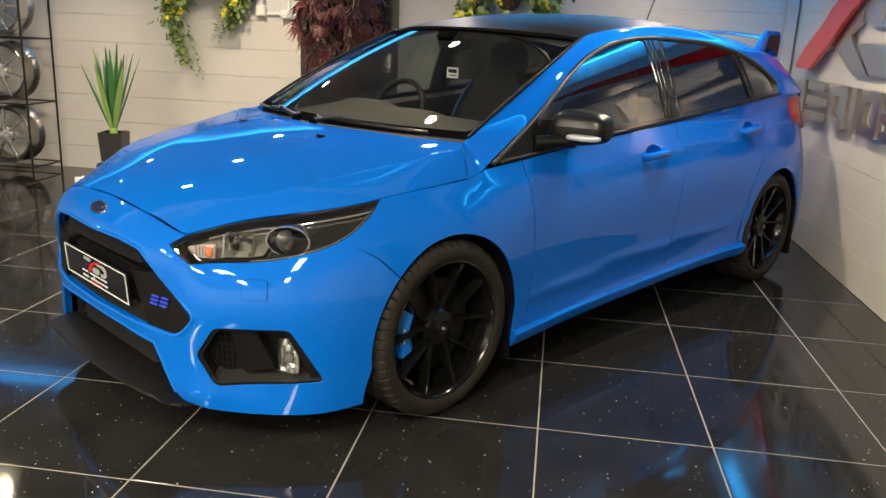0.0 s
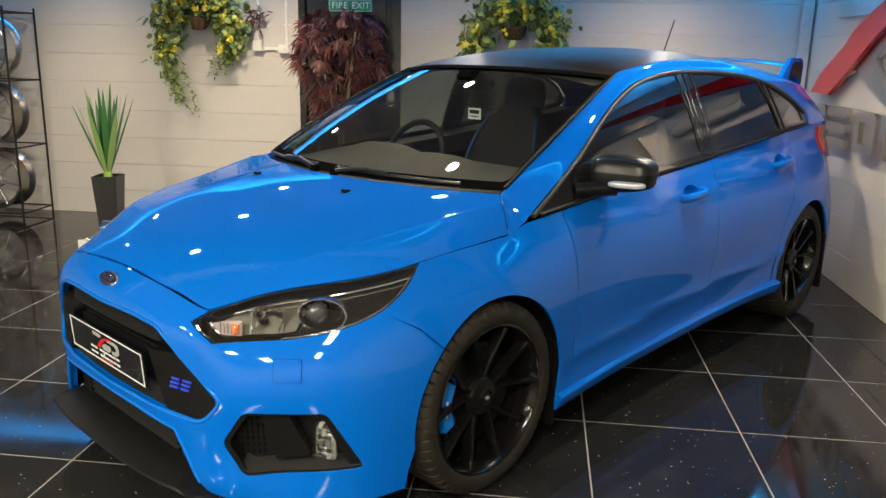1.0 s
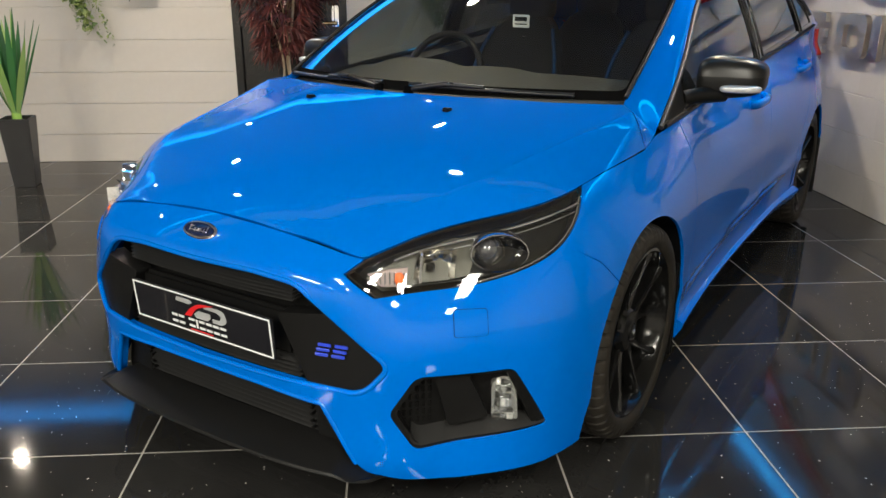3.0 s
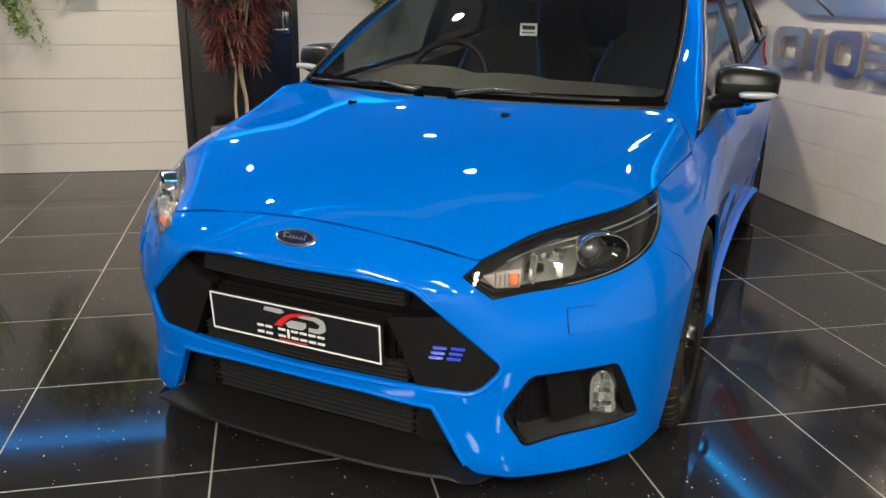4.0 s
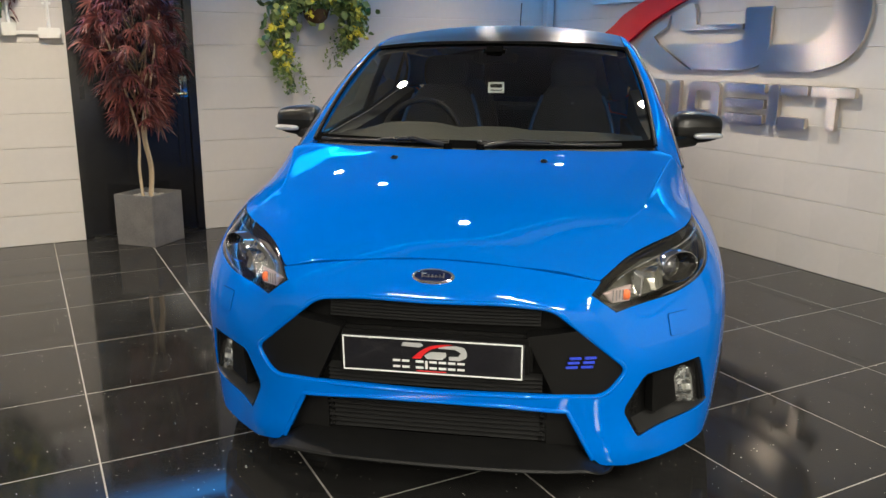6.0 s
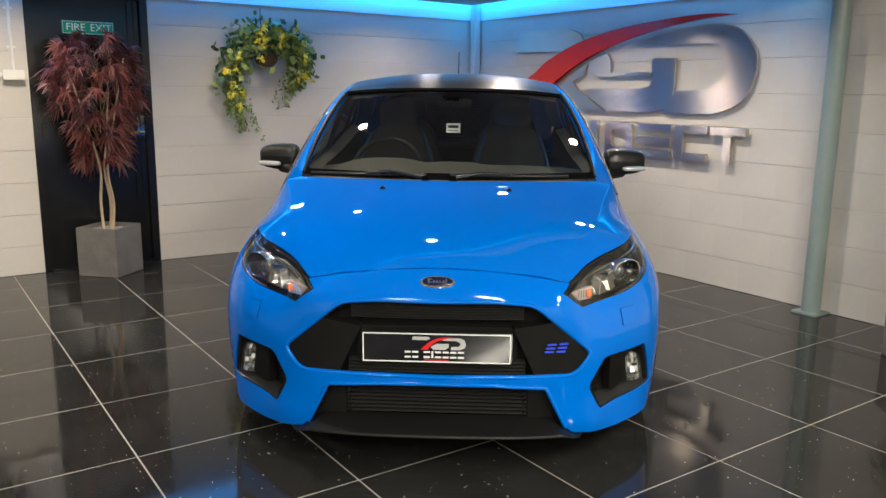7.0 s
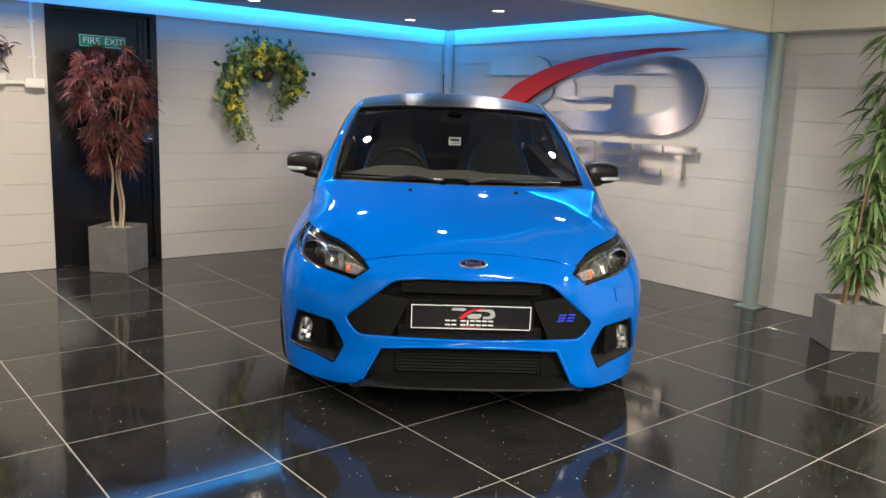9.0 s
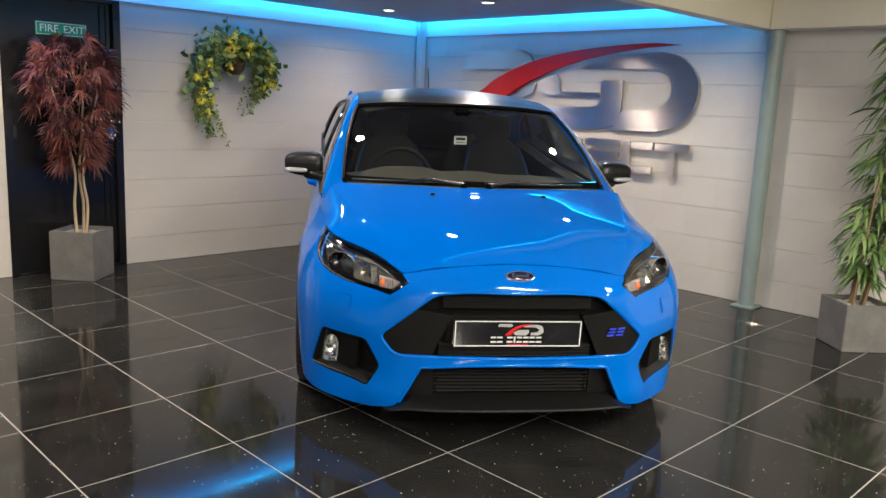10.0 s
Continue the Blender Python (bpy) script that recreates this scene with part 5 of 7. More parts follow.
    wall = prism([(-0.002, -0.036), (0.003, -0.036), (0.009, 0.034), (0.004, 0.034)], 0.034, Matrix.Rotation(radians(38), 4, "Z") @ Matrix.Rotation(radians(90), 4, "X"), 0.001)
    put(wall, Vector((0.553, 0.168, 0.672)), REFLECTOR, "divider", "pale divider beside the indicator")
    # indicator: pale ribbed wedge towards the tip, with an orange bulb
    wedge = prism([(-0.050, 0.010), (-0.020, -0.020), (0.040, -0.020), (0.044, 0.026), (0.0, 0.022)], 0.010, Matrix.Rotation(radians(32), 4, "Z") @ Matrix.Rotation(radians(90), 4, "X"), 0.003)
    cup = put(wedge, Vector((0.506, 0.116, 0.646)), CUP, "indicator", "pale ribbed indicator")
    for k in range(6):
        rib = box(0.0035, 0.006, 0.030, (-0.020 + 0.011 * k, -0.010, 0.002), 0.001)
        bmesh.ops.transform(rib, matrix=Matrix.Rotation(radians(32), 4, "Z"), verts=rib.verts[:])
        put(rib, Vector((0.506, 0.116, 0.646)), REFLECTOR, "rib", "", cup)
    bulb = ball((0.012, 0.010, 0.016), 0.8)
    put(bulb, Vector((0.532, 0.120, 0.647)), AMBER, "bulb", "orange bulb", cup)
    # light blade along the brow, and chrome line round the inner lens
    for pts, r, depth, mat, drop in ((BROW[5:], 0.0040, 0.012, CHROME, -0.024), (BROW[9:], 0.0013, 0.012, REFLECTOR, -0.036), (LAMP_UNDER[10:34], 0.0016, 0.008, REFLECTOR, 0.006)):
        ln = []
        for l, z in pts:
            z2 = z + drop
            p, n = skin(l, z2), normals_on(skin, np.array(l), np.array(z2))
            ln.append(p - n * depth)
        bm = tube(ln, r, 8)
        part("light_blade", bm if s > 0 else flip_x(bm), mat, hl)


def fog(s):
    """The black recess in the bumper's corner, with an upright fog lamp."""
    fr = part("fog_bezel", with_normals(sided(sheet(skin, FOG, [[tuple((np.array(q) - np.mean(FOG, 0)) * 0.90 + np.mean(FOG, 0)) for q in FOG]], 0.015, 0.06, lift=-0.006), s)), SATIN_BLACK, car, "black fog lamp surround")

    def deep(l, z):
        return skin(l, z) + np.array([-0.028, 0.046, 0.0])
    part("recess", with_normals(sided(sheet(deep, FOG, (), 0.03, 0.0), s)), SATIN_BLACK, fr)
    # sloping lower sill of the recess
    lowpts = [q for q in FOG if q[1] < 0.25]
    lowpts = sorted(lowpts)
    v, f = [], []
    for l, z in dense(lowpts, 0.02, closed=False):
        a = skin(l, z + 0.010)
        b = skin(l, z + 0.034) + np.array([-0.028, 0.044, 0.0])
        v += [a * [s, 1, 1], b * [s, 1, 1]]
    f = [(2 * i, 2 * i + 2, 2 * i + 3, 2 * i + 1) for i in range(len(v) // 2 - 1)]
    # lighter grey than the recess: light glancing off the slope, put into the colour
    part("recess_sill", tidy((v, f)), GRILLE_GREY, fr)
    corner = [np.array(at(*q)) for q in ((0.574, 0.116, 0.222), (0.811, 0.353, 0.246), (0.590, 0.10, 0.424), (0.772, 0.247, 0.430))]

    def spot(u, v):
        """A place in the opening's chart: u from its inner to its outer side, v upwards."""
        return tuple((corner[0] * (1 - u) + corner[1] * u) * (1 - v) + (corner[2] * (1 - u) + corner[3] * u) * v)

    def sunk(depth):
        return lambda l, z: skin(l, z) + np.array([-0.45, 0.85, 0.0]) * depth
    plate = sheet(sunk(0.016), rounded([spot(0.18, 0.95), spot(0.51, 0.95), spot(0.57, 0.26), spot(0.25, 0.20)], 0.008), (), 0.015, 0.030)
    part("blanking_plate", with_normals(sided(plate, s)), DARK_GREY, fr, "flat dark plate inside the surround")
    cheek = sheet(sunk(0.010), rounded([spot(0.90, 0.97), spot(0.985, 0.97), spot(0.985, 0.05), spot(0.88, 0.05)], 0.006), (), 0.015, 0.040)
    part("bezel_cheek", with_normals(sided(cheek, s)), SATIN_BLACK, fr)
    roof_v = []
    for u in np.linspace(0.02, 0.98, 14):
        q, r = skin(*spot(u, 0.975)), sunk(0.055)(*spot(u, 0.90))
        roof_v += [q * [s, 1, 1], r * [s, 1, 1]]
    part("recess_roof", tidy((roof_v, [(2 * i, 2 * i + 1, 2 * i + 3, 2 * i + 2) for i in range(13)])), DARK_GREY, fr)
    lm = Matrix.Translation((s * 0.738, 0.262, 0.328)) @ Matrix.Rotation(radians(24 * s), 4, "Z") @ Matrix.Rotation(radians(-6), 4, "X")

    def lamp_bit(name, bm, mat, label=""):
        if s < 0:
            flip_x(bm)
        bmesh.ops.transform(bm, matrix=lm, verts=bm.verts[:])
        return part(name, bm, mat, fr, label)
    upright = Matrix.Rotation(radians(90), 4, "X")
    shape = rounded([(-0.030, -0.054), (0.036, -0.054), (0.026, 0.056), (-0.032, 0.056)], 0.010)
    lamp_bit("fog_lamp", prism(shape, 0.010, Matrix.Translation((0, 0.024, 0)) @ upright, 0.002), REFLECTOR, "upright bright fog lamp")
    rng = np.random.default_rng(21)
    for i in range(3):
        for j in range(6):
            w = 0.9 - 0.05 * j
            b = box(0.018 * w, 0.005, 0.0165, (0, 0, 0), 0.001)
            bmesh.ops.transform(b, matrix=Matrix.Translation(((i - 1) * 0.0185 * w - 0.0005 * j, 0.010, -0.044 + 0.0175 * j)) @ Matrix.Rotation(radians(rng.uniform(-34, 34)), 4, "X")
                                @ Matrix.Rotation(radians(rng.uniform(-34, 34)), 4, "Z"), verts=b.verts[:])
            lamp_bit("lamp_facet", b, CHROME)
    gl = lamp_bit("fog_glass", prism(shape, 0.003, Matrix.Translation((0, 0.001, 0)) @ upright, 0.001), CLEAR)
    gl.visible_shadow = False
    # pierced panel at the inner end
    for i in range(5):
        for j in range(6):
            l, z = along(0.575, 0.06) + 0.016 * i, 0.275 + 0.022 * j
            p = deep(l, z) + np.array([0.0, 0.001, 0.0])
            part("mesh_hole", box(0.010, 0.006, 0.014, (p[0] * s, p[1], p[2]), 0.0), DEEP_BLACK, fr)


for side in (1, -1):
    flank(side)


# nose: grille, plate, badges, splitter
def front_at(x, z, depth=0.0):
    """A point of the nose's skin by its x and height, pushed in by depth."""
    l = np.interp(abs(x), _line[:1500, 0], LENGTHS[:1500])
    p = skin(l, z)
    return np.array([math.copysign(p[0], x) if x else 0.0, p[1] + depth, z])


def nose_patch(outline, depth, name, mat, parent=None, label="", rim=0.01, step=0.02, tilt=0.0):
    def fn(x, z):
        x, z = np.broadcast_arrays(np.asarray(x, float), np.asarray(z, float))
        l = np.interp(np.abs(x), _line[:1500, 0], LENGTHS[:1500])
        p = skin(l, z)
        return np.stack([x, p[..., 1] + depth + tilt * (z - 0.5), z], -1)
    return part(name, with_normals(sheet(fn, outline, (), step, rim)), mat, parent or car, label)


grille = nose_patch(rounded([(-0.56, 0.45), (-0.49, 0.355), (0.49, 0.355), (0.56, 0.45), (0.35, 0.66), (-0.35, 0.66)], 0.03), 0.075, "grille", DEEP_BLACK, car, "dark grille with slim slats and grey side panels")
for s in (1, -1):
    pan = nose_patch(rounded([(s * x, z) for x, z in ((0.262, 0.548), (0.36, 0.561), (0.430, 0.572), (0.556, 0.449), (0.490, 0.362), (0.345, 0.372))], 0.012), 0.012,
                     "grille_panel", DARK_GREY, grille, "dark grey satin panel in the grille", 0.05)
    if s > 0:
        for dx in (-0.021, 0.021):
            for k, h in enumerate((0.013, 0.0, -0.013)):
                p = front_at(0.415 + dx + 0.35 * h, 0.478 + h, 0.006)
                b = box(0.034, 0.006, 0.0075, (0, 0, 0), 0.0015)
                bmesh.ops.transform(b, matrix=Matrix.Translation(p) @ Matrix.Rotation(radians(14), 4, "Z"), verts=b.verts[:])
                part("badge_bar", b, BADGE_BLUE, grille, "small blue badge bar")


def slats(zs, half, depth, name, parent, thick=0.006, deep=0.03):
    for z in zs:
        pts = [front_at(x, z, depth) for x in np.linspace(-half, half, 15)]
        v, f = [], []
        for p in pts:
            for dy, dz in ((0, -thick / 2), (-0.004, 0), (0, thick / 2), (deep, thick / 2 + 0.004), (deep, -thick / 2 + 0.004)):
                v.append((p[0], p[1] + dy, p[2] + dz))
        f = [(i * 5 + j, (i + 1) * 5 + j, (i + 1) * 5 + (j + 1) % 5, i * 5 + (j + 1) % 5) for i in range(len(pts) - 1) for j in range(5)]
        f += [tuple(range(5)), tuple(range((len(pts) - 1) * 5, len(pts) * 5))]
        part(name, tidy((v, f), 30), GRILLE_GREY, parent)


slats(np.linspace(0.578, 0.634, 7), 0.30, 0.030, "grille_slat", grille, 0.004)
slats((0.382, 0.394, 0.406, 0.418), 0.31, 0.028, "grille_slat", grille, 0.004)
part("grille_crossbar", box(0.56, 0.03, 0.12, (0, 0.035, 0.482), 0.01), SATIN_BLACK, grille)
lower = nose_patch([(-0.47, 0.14), (0.47, 0.14), (0.41, 0.36), (-0.41, 0.36)], 0.095, "lower_intake", DEEP_BLACK, car, "black lower intake with slats")
slats(np.linspace(0.215, 0.335, 9), 0.325, 0.055, "intake_slat", lower, 0.005)
for s in (1, -1):
    nose_patch([(s * 0.325, 0.17), (s * 0.47, 0.17), (s * 0.40, 0.352), (s * 0.325, 0.352)], 0.05, "intake_panel", DARK_GREY, lower, "dark grey intake side panel", 0.01)
    for k in range(6):
        part("intake_clip", tube([front_at(s * 0.312, 0.222 + 0.02 * k, 0.045), front_at(s * 0.312, 0.222 + 0.02 * k, 0.06)], 0.005, 8), SATIN_BLACK, lower)


def number_plate():
    m = Matrix.Translation((0, -0.022, 0.4795)) @ Matrix.Rotation(radians(4), 4, "X")
    pl = part("number_plate", box(0.52, 0.008, 0.112, (0, 0, 0), 0.003), PLATE_BLACK, car, "black show plate with a white border and plain marks", m=m)
    part("plate_border", join(box(0.510, 0.002, 0.004, (0, -0.0045, 0.051)), box(0.510, 0.002, 0.004, (0, -0.0045, -0.051)),
                              box(0.004, 0.002, 0.102, (0.253, -0.0045, 0)), box(0.004, 0.002, 0.102, (-0.253, -0.0045, 0))), PLATE_WHITE, pl, "thin white border")
    up = Matrix.Rotation(radians(90), 4, "X")
    def flat(name, pts, mat, y=-0.0042, d=0.0012):
        part(name, prism(pts, d, Matrix.Translation((0, y, 0)) @ up), mat, pl)
    flat("plate_swoosh", catmull([(-0.055, -0.006), (-0.03, 0.018), (0.005, 0.036), (0.06, 0.042)], 6) + catmull([(0.03, 0.034), (0.0, 0.024), (-0.02, 0.008), (-0.03, -0.006)], 6), PLATE_RED, y=-0.0054)
    flat("plate_mark", [(-0.085, 0.030), (-0.080, 0.041), (-0.03, 0.041), (-0.022, 0.034), (-0.034, 0.028)], PLATE_SILVER)
    flat("plate_mark", [(-0.02, 0.004), (-0.012, -0.006), (0.03, -0.006), (0.042, 0.004), (0.042, 0.016), (0.0, 0.016), (-0.008, 0.012)], PLATE_SILVER)
    flat("plate_mark", [(0.05, -0.006)] + catmull([(0.08, -0.006), (0.098, 0.004), (0.10, 0.018), (0.092, 0.033), (0.07, 0.038)], 5) + [(0.02, 0.034), (0.02, 0.028), (0.068, 0.027), (0.084, 0.018), (0.076, 0.006), (0.05, 0.005)], PLATE_SILVER)
    x = -0.110
    for w in (0.021, 0.021, 0.0, 0.022, 0.007, 0.021, 0.021, 0.021, 0.021):
        if w > 0.01:
            for z in (-0.0155, -0.034):
                part("plate_bar", box(w, 0.0012, 0.0065, (x + w / 2, -0.0045, z)), LETTERING, pl)
        elif w:
            part("plate_bar", box(w, 0.0012, 0.025, (x + w / 2, -0.0045, -0.0248)), LETTERING, pl)
        x += w + 0.0052 if w else 0.013
    part("plate_underline", box(0.085, 0.0012, 0.003, (0.0, -0.0045, -0.0445)), PLATE_RED, pl)


number_plate()
bp = front_at(0, 0.703)
bn = normals_on(skin, np.array(0.02), np.array(0.703))
turn = Matrix.Translation(Vector(bp) + Vector(bn) * 0.001) @ Vector((0, bn[1], bn[2])).to_track_quat("Z", "Y").to_matrix().to_4x4()
def oval(a, b, h0, h1, n=40):
    v, f = [], []
    for r, h in ((1.0, -0.006), (1.0, h0), (0.93, h1), (0.0001, h1)):
        for i in range(n):
            t = 2 * math.pi * i / n
            v.append((a * r * math.cos(t), b * r * math.sin(t), h))
    f = [(k * n + i, k * n + (i + 1) % n, (k + 1) * n + (i + 1) % n, (k + 1) * n + i) for k in range(3) for i in range(n)]
    return tidy((v, f), 40)
bd = part("nose_badge", oval(0.060, 0.0245, 0.004, 0.006), CHROME, car, "oval chrome badge with a dark blue centre", m=turn)
part("badge_centre", oval(0.052, 0.0185, 0.0075, 0.0085), OVAL_BLUE, bd, "dark blue centre")
part("badge_mark", join(*[box(0.0045, h, 0.001, (x, y, 0.009)) for x, y, h in ((-0.030, 0.001, 0.017), (-0.012, -0.002, 0.010), (-0.002, -0.002, 0.010), (0.008, -0.002, 0.009), (0.020, -0.002, 0.010), (0.030, 0.001, 0.017))],
                        box(0.060, 0.0028, 0.001, (0.0, -0.004, 0.0092)), box(0.016, 0.003, 0.001, (-0.026, 0.006, 0.0092))), CHROME, bd)

# splitter: a satin black lip that wraps the nose
sv, sf = [], []
prof = [(0.085, 0.208), (0.030, 0.200), (-0.016, 0.188), (-0.042, 0.180), (-0.046, 0.174), (-0.040, 0.168), (0.02, 0.156), (0.16, 0.150)]
ls = np.linspace(0, along(0.535, 0.040), 46)
for l in ls:
    t = l / ls[-1]
    reach = 1 - 0.85 * (max(0.0, t - 0.84) / 0.16) ** 1.6
    base = spline(PLAN, np.interp(l, LENGTHS, STEPS))
    q = spline(PLAN, np.interp(l, LENGTHS, STEPS) + 0.02) - spline(PLAN, max(0.0, np.interp(l, LENGTHS, STEPS) - 0.02))
    q = q / np.linalg.norm(q)
    for d, z in prof:
        dd = d if d > 0.1 else 0.034 + (d - 0.034) * reach
        zz = z if t < 0.78 or z < 0.17 else 0.160 + (z - 0.160) * max(0.0, 1 - (t - 0.78) / 0.16)
        zz -= 0.016 * max(0.0, (t - 0.80) / 0.20)
        sv.append((base[0] - q[1] * dd, base[1] + q[0] * dd, zz))
k = len(prof)
sf = [(i * k + j, (i + 1) * k + j, (i + 1) * k + j + 1, i * k + j + 1) for i in range(len(ls) - 1) for j in range(k - 1)]
sv2 = sv + [(-x, y, z) for x, y, z in sv]
sf2 = sf + [tuple(i + len(sv) for i in q)[::-1] for q in sf]
part("splitter", tidy((sv2, sf2), 32), DARK_GREY, car, "satin black front splitter")


# wheels
def wheel(s, y):
    rim = tidy(lathe([(0.2535, 0.094), (0.2535, 0.107), (0.2465, 0.109), (0.238, 0.097), (0.232, 0.06), (0.220, 0.02), (0.226, -0.09), (0.247, -0.10)], 72, "X"), 30)
    w = part("wheel", rim, WHEEL_BLACK, car, "black forged multi-spoke wheel", m=pose(s * (FACE - 0.1175), y, HUB_Z, 0, 0, 0 if s > 0 else 180))
    prof = [(0.250, 0.100), (0.2555, 0.1095), (0.265, 0.1155), (0.284, 0.1175), (0.302, 0.113), (0.313, 0.104), (0.3195, 0.092), (0.322, 0.078),
            (0.3225, 0.062), (0.316, 0.060), (0.316, 0.053), (0.323, 0.051), (0.3235, 0.012), (0.317, 0.010), (0.317, -0.002), (0.3235, -0.004),
            (0.323, -0.05), (0.316, -0.052), (0.316, -0.06), (0.322, -0.062), (0.318, -0.095), (0.302, -0.113), (0.27, -0.1155), (0.243, -0.10)]
    n, v, f = 432, [], []
    k = len(prof)
    for i in range(n):
        a = 2 * math.pi * i / n
        for j, (r, h) in enumerate(prof):
            cut = 0.009 if i % 8 == 0 and 4 <= j <= 8 else (0.006 if (i + 4) % 8 == 0 and 11 <= j <= 16 else 0.0)
            v.append((h, (r - cut) * math.cos(a), (r - cut) * math.sin(a)))
    f = [(i * k + j, i * k + j + 1, ((i + 1) % n) * k + j + 1, ((i + 1) % n) * k + j) for i in range(n) for j in range(k - 1)]
    part("tyre", tidy((v, f), 40), RUBBER, w, "black tyre with a grooved tread")
    hub = tidy(lathe([(0.001, 0.080), (0.022, 0.080), (0.026, 0.083), (0.030, 0.079), (0.060, 0.074), (0.075, 0.060), (0.072, 0.02), (0.001, 0.02)], 40, "X"), 30)
    part("hub", hub, WHEEL_BLACK, w)
    part("hub_cap", tidy(lathe([(0.001, 0.085), (0.018, 0.084), (0.021, 0.081)], 24, "X")), SATIN_BLACK, w)
    part("cap_mark", join(box(0.002, 0.014, 0.004, (0.0855, 0, 0.003)), box(0.002, 0.014, 0.004, (0.0855, 0.003, -0.004))), PLATE_SILVER, w)
    for i in range(5):
        a0 = 2 * math.pi * i / 5 + 0.3
        nut = tidy(lathe([(0.001, 0.068), (0.008, 0.068), (0.009, 0.05)], 6, "X"), 30)
        bmesh.ops.translate(nut, vec=(0, 0.050 * math.cos(a0 + 0.63), 0.050 * math.sin(a0 + 0.63)), verts=nut.verts[:])
        part("wheel_nut", nut, DISC_STEEL, w)
        for d in (-1, 1):
            v, f = [], []
            for t in np.linspace(0, 1, 9):
                r = 0.046 + t * 0.198
                a = a0 + d * (0.30 - 0.20 * (1 - t) ** 2 + 0.03 * t)
                wd = 0.0125 - 0.0045 * t + 0.007 * max(0, t - 0.8) / 0.2
                front = 0.066 + 0.032 * t ** 1.5
                c, e = np.array([math.cos(a), math.sin(a)]), np.array([-math.sin(a), math.cos(a)])
                for off, h in ((-wd, front - 0.010), (-wd * 0.55, front), (wd * 0.55, front), (wd, front - 0.010), (wd * 0.7, front - 0.040), (-wd * 0.7, front - 0.040)):
                    p = c * r + e * off
                    v.append((h, p[0], p[1]))
            f = [(q * 6 + j, q * 6 + (j + 1) % 6, q * 6 + 6 + (j + 1) % 6, q * 6 + 6 + j) for q in range(8) for j in range(6)] + [tuple(range(6)), tuple(range(48, 54))]
            part("spoke", tidy((v, f), 40), WHEEL_BLACK, w)
    return w


for s in (1, -1):
    for y in (AXLE_F, AXLE_R):
        wheel(s, y)
        dr = 0.172 if y < 2 else 0.150
        disc = tidy(lathe([(0.06, 0.012), (dr, 0.012), (dr, -0.012), (0.06, -0.012)], 48, "X", closed=True), 30)
        part("brake_disc", disc, DISC_STEEL, car, m=pose(s * 0.795, y, HUB_Z))
        v, f = [], []
        arcs = np.linspace(radians(150), radians(206), 12)
        for a in arcs:
            for r, h in ((dr - 0.050, -0.05), (dr - 0.050, 0.026), (dr - 0.03, 0.040), (dr + 0.006, 0.038), (dr + 0.018, 0.024), (dr + 0.018, -0.05)):
                v.append((h * s, r * math.cos(a), r * math.sin(a)))
        f = [(i * 6 + j, i * 6 + (j + 1) % 6, i * 6 + 6 + (j + 1) % 6, i * 6 + 6 + j) for i in range(11) for j in range(6)] + [tuple(range(6)), tuple(range(66, 72))]
        cal = part("brake_caliper", tidy((v, f), 35), CALIPER_BLUE, car, "blue brake caliper", m=pose(s * 0.795, y, HUB_Z))
        part("caliper_mark", box(0.003, 0.008, 0.055, (s * 0.0405, -dr + 0.010, 0)), PLATE_SILVER, cal)

# underside and inner body
part("underbody", join(box(1.36, 3.5, 0.06, (0, 2.2, 0.19), 0.02), box(1.0, 1.0, 0.30, (0, 0.72, 0.30), 0.03), box(0.62, 0.3, 0.46, (0, 0.30, 0.42), 0.02)), DEEP_BLACK, car)
part("inner_shell", join(box(0.04, 2.7, 0.62, (0.72, 2.35, 0.555)), box(0.04, 2.7, 0.62, (-0.72, 2.35, 0.555)), box(1.40, 0.04, 0.60, (0, 1.02, 0.56)), box(1.2, 0.04, 0.7, (0, 3.75, 0.6))), DEEP_BLACK, car)
part("wiper_tray", with_normals(lattice(lambda u, v: np.stack([0.70 * u, 0.845 + 0.225 * u * u + 0.10 * v, 0.925 + 0.012 * v + 0 * u], -1), np.linspace(-1, 1, 21), np.linspace(0, 1, 4))), DEEP_BLACK, car)


def on_screen(u, v, lift=0.012):
    p = screen_at(np.array(u), np.array(v))
    n = normals_on(screen_at, np.array(u), np.array(v))
    return p + n * lift


for u0, u1, v0, v1 in ((-0.93, -0.14, 0.004, 0.026), (0.02, 0.80, 0.030, 0.012)):
    wp = part("wiper", tube([on_screen(u0 + (u1 - u0) * t, v0 + (v1 - v0) * t, 0.010) for t in np.linspace(0, 1, 14)], 0.0075, 8), WIPER, car, "black wiper resting on the windscreen foot")
    part("wiper_arm", tube([on_screen(u0 + 0.02 if u0 > -0.1 else u1, 0.0, 0.010), on_screen(u0 + (u1 - u0) * (0.25 if u0 > -0.1 else 0.75), 0.022, 0.024), on_screen((u0 + u1) / 2, (v0 + v1) / 2, 0.020)], 0.011, 8, 0.007), WIPER, wp)
    part("wiper_cap", tube([on_screen(u0 + 0.02 if u0 > -0.1 else u1, -0.01, 0.0), on_screen(u0 + 0.02 if u0 > -0.1 else u1, 0.004, 0.020)], 0.017, 12, 0.014), FRIT, wp)

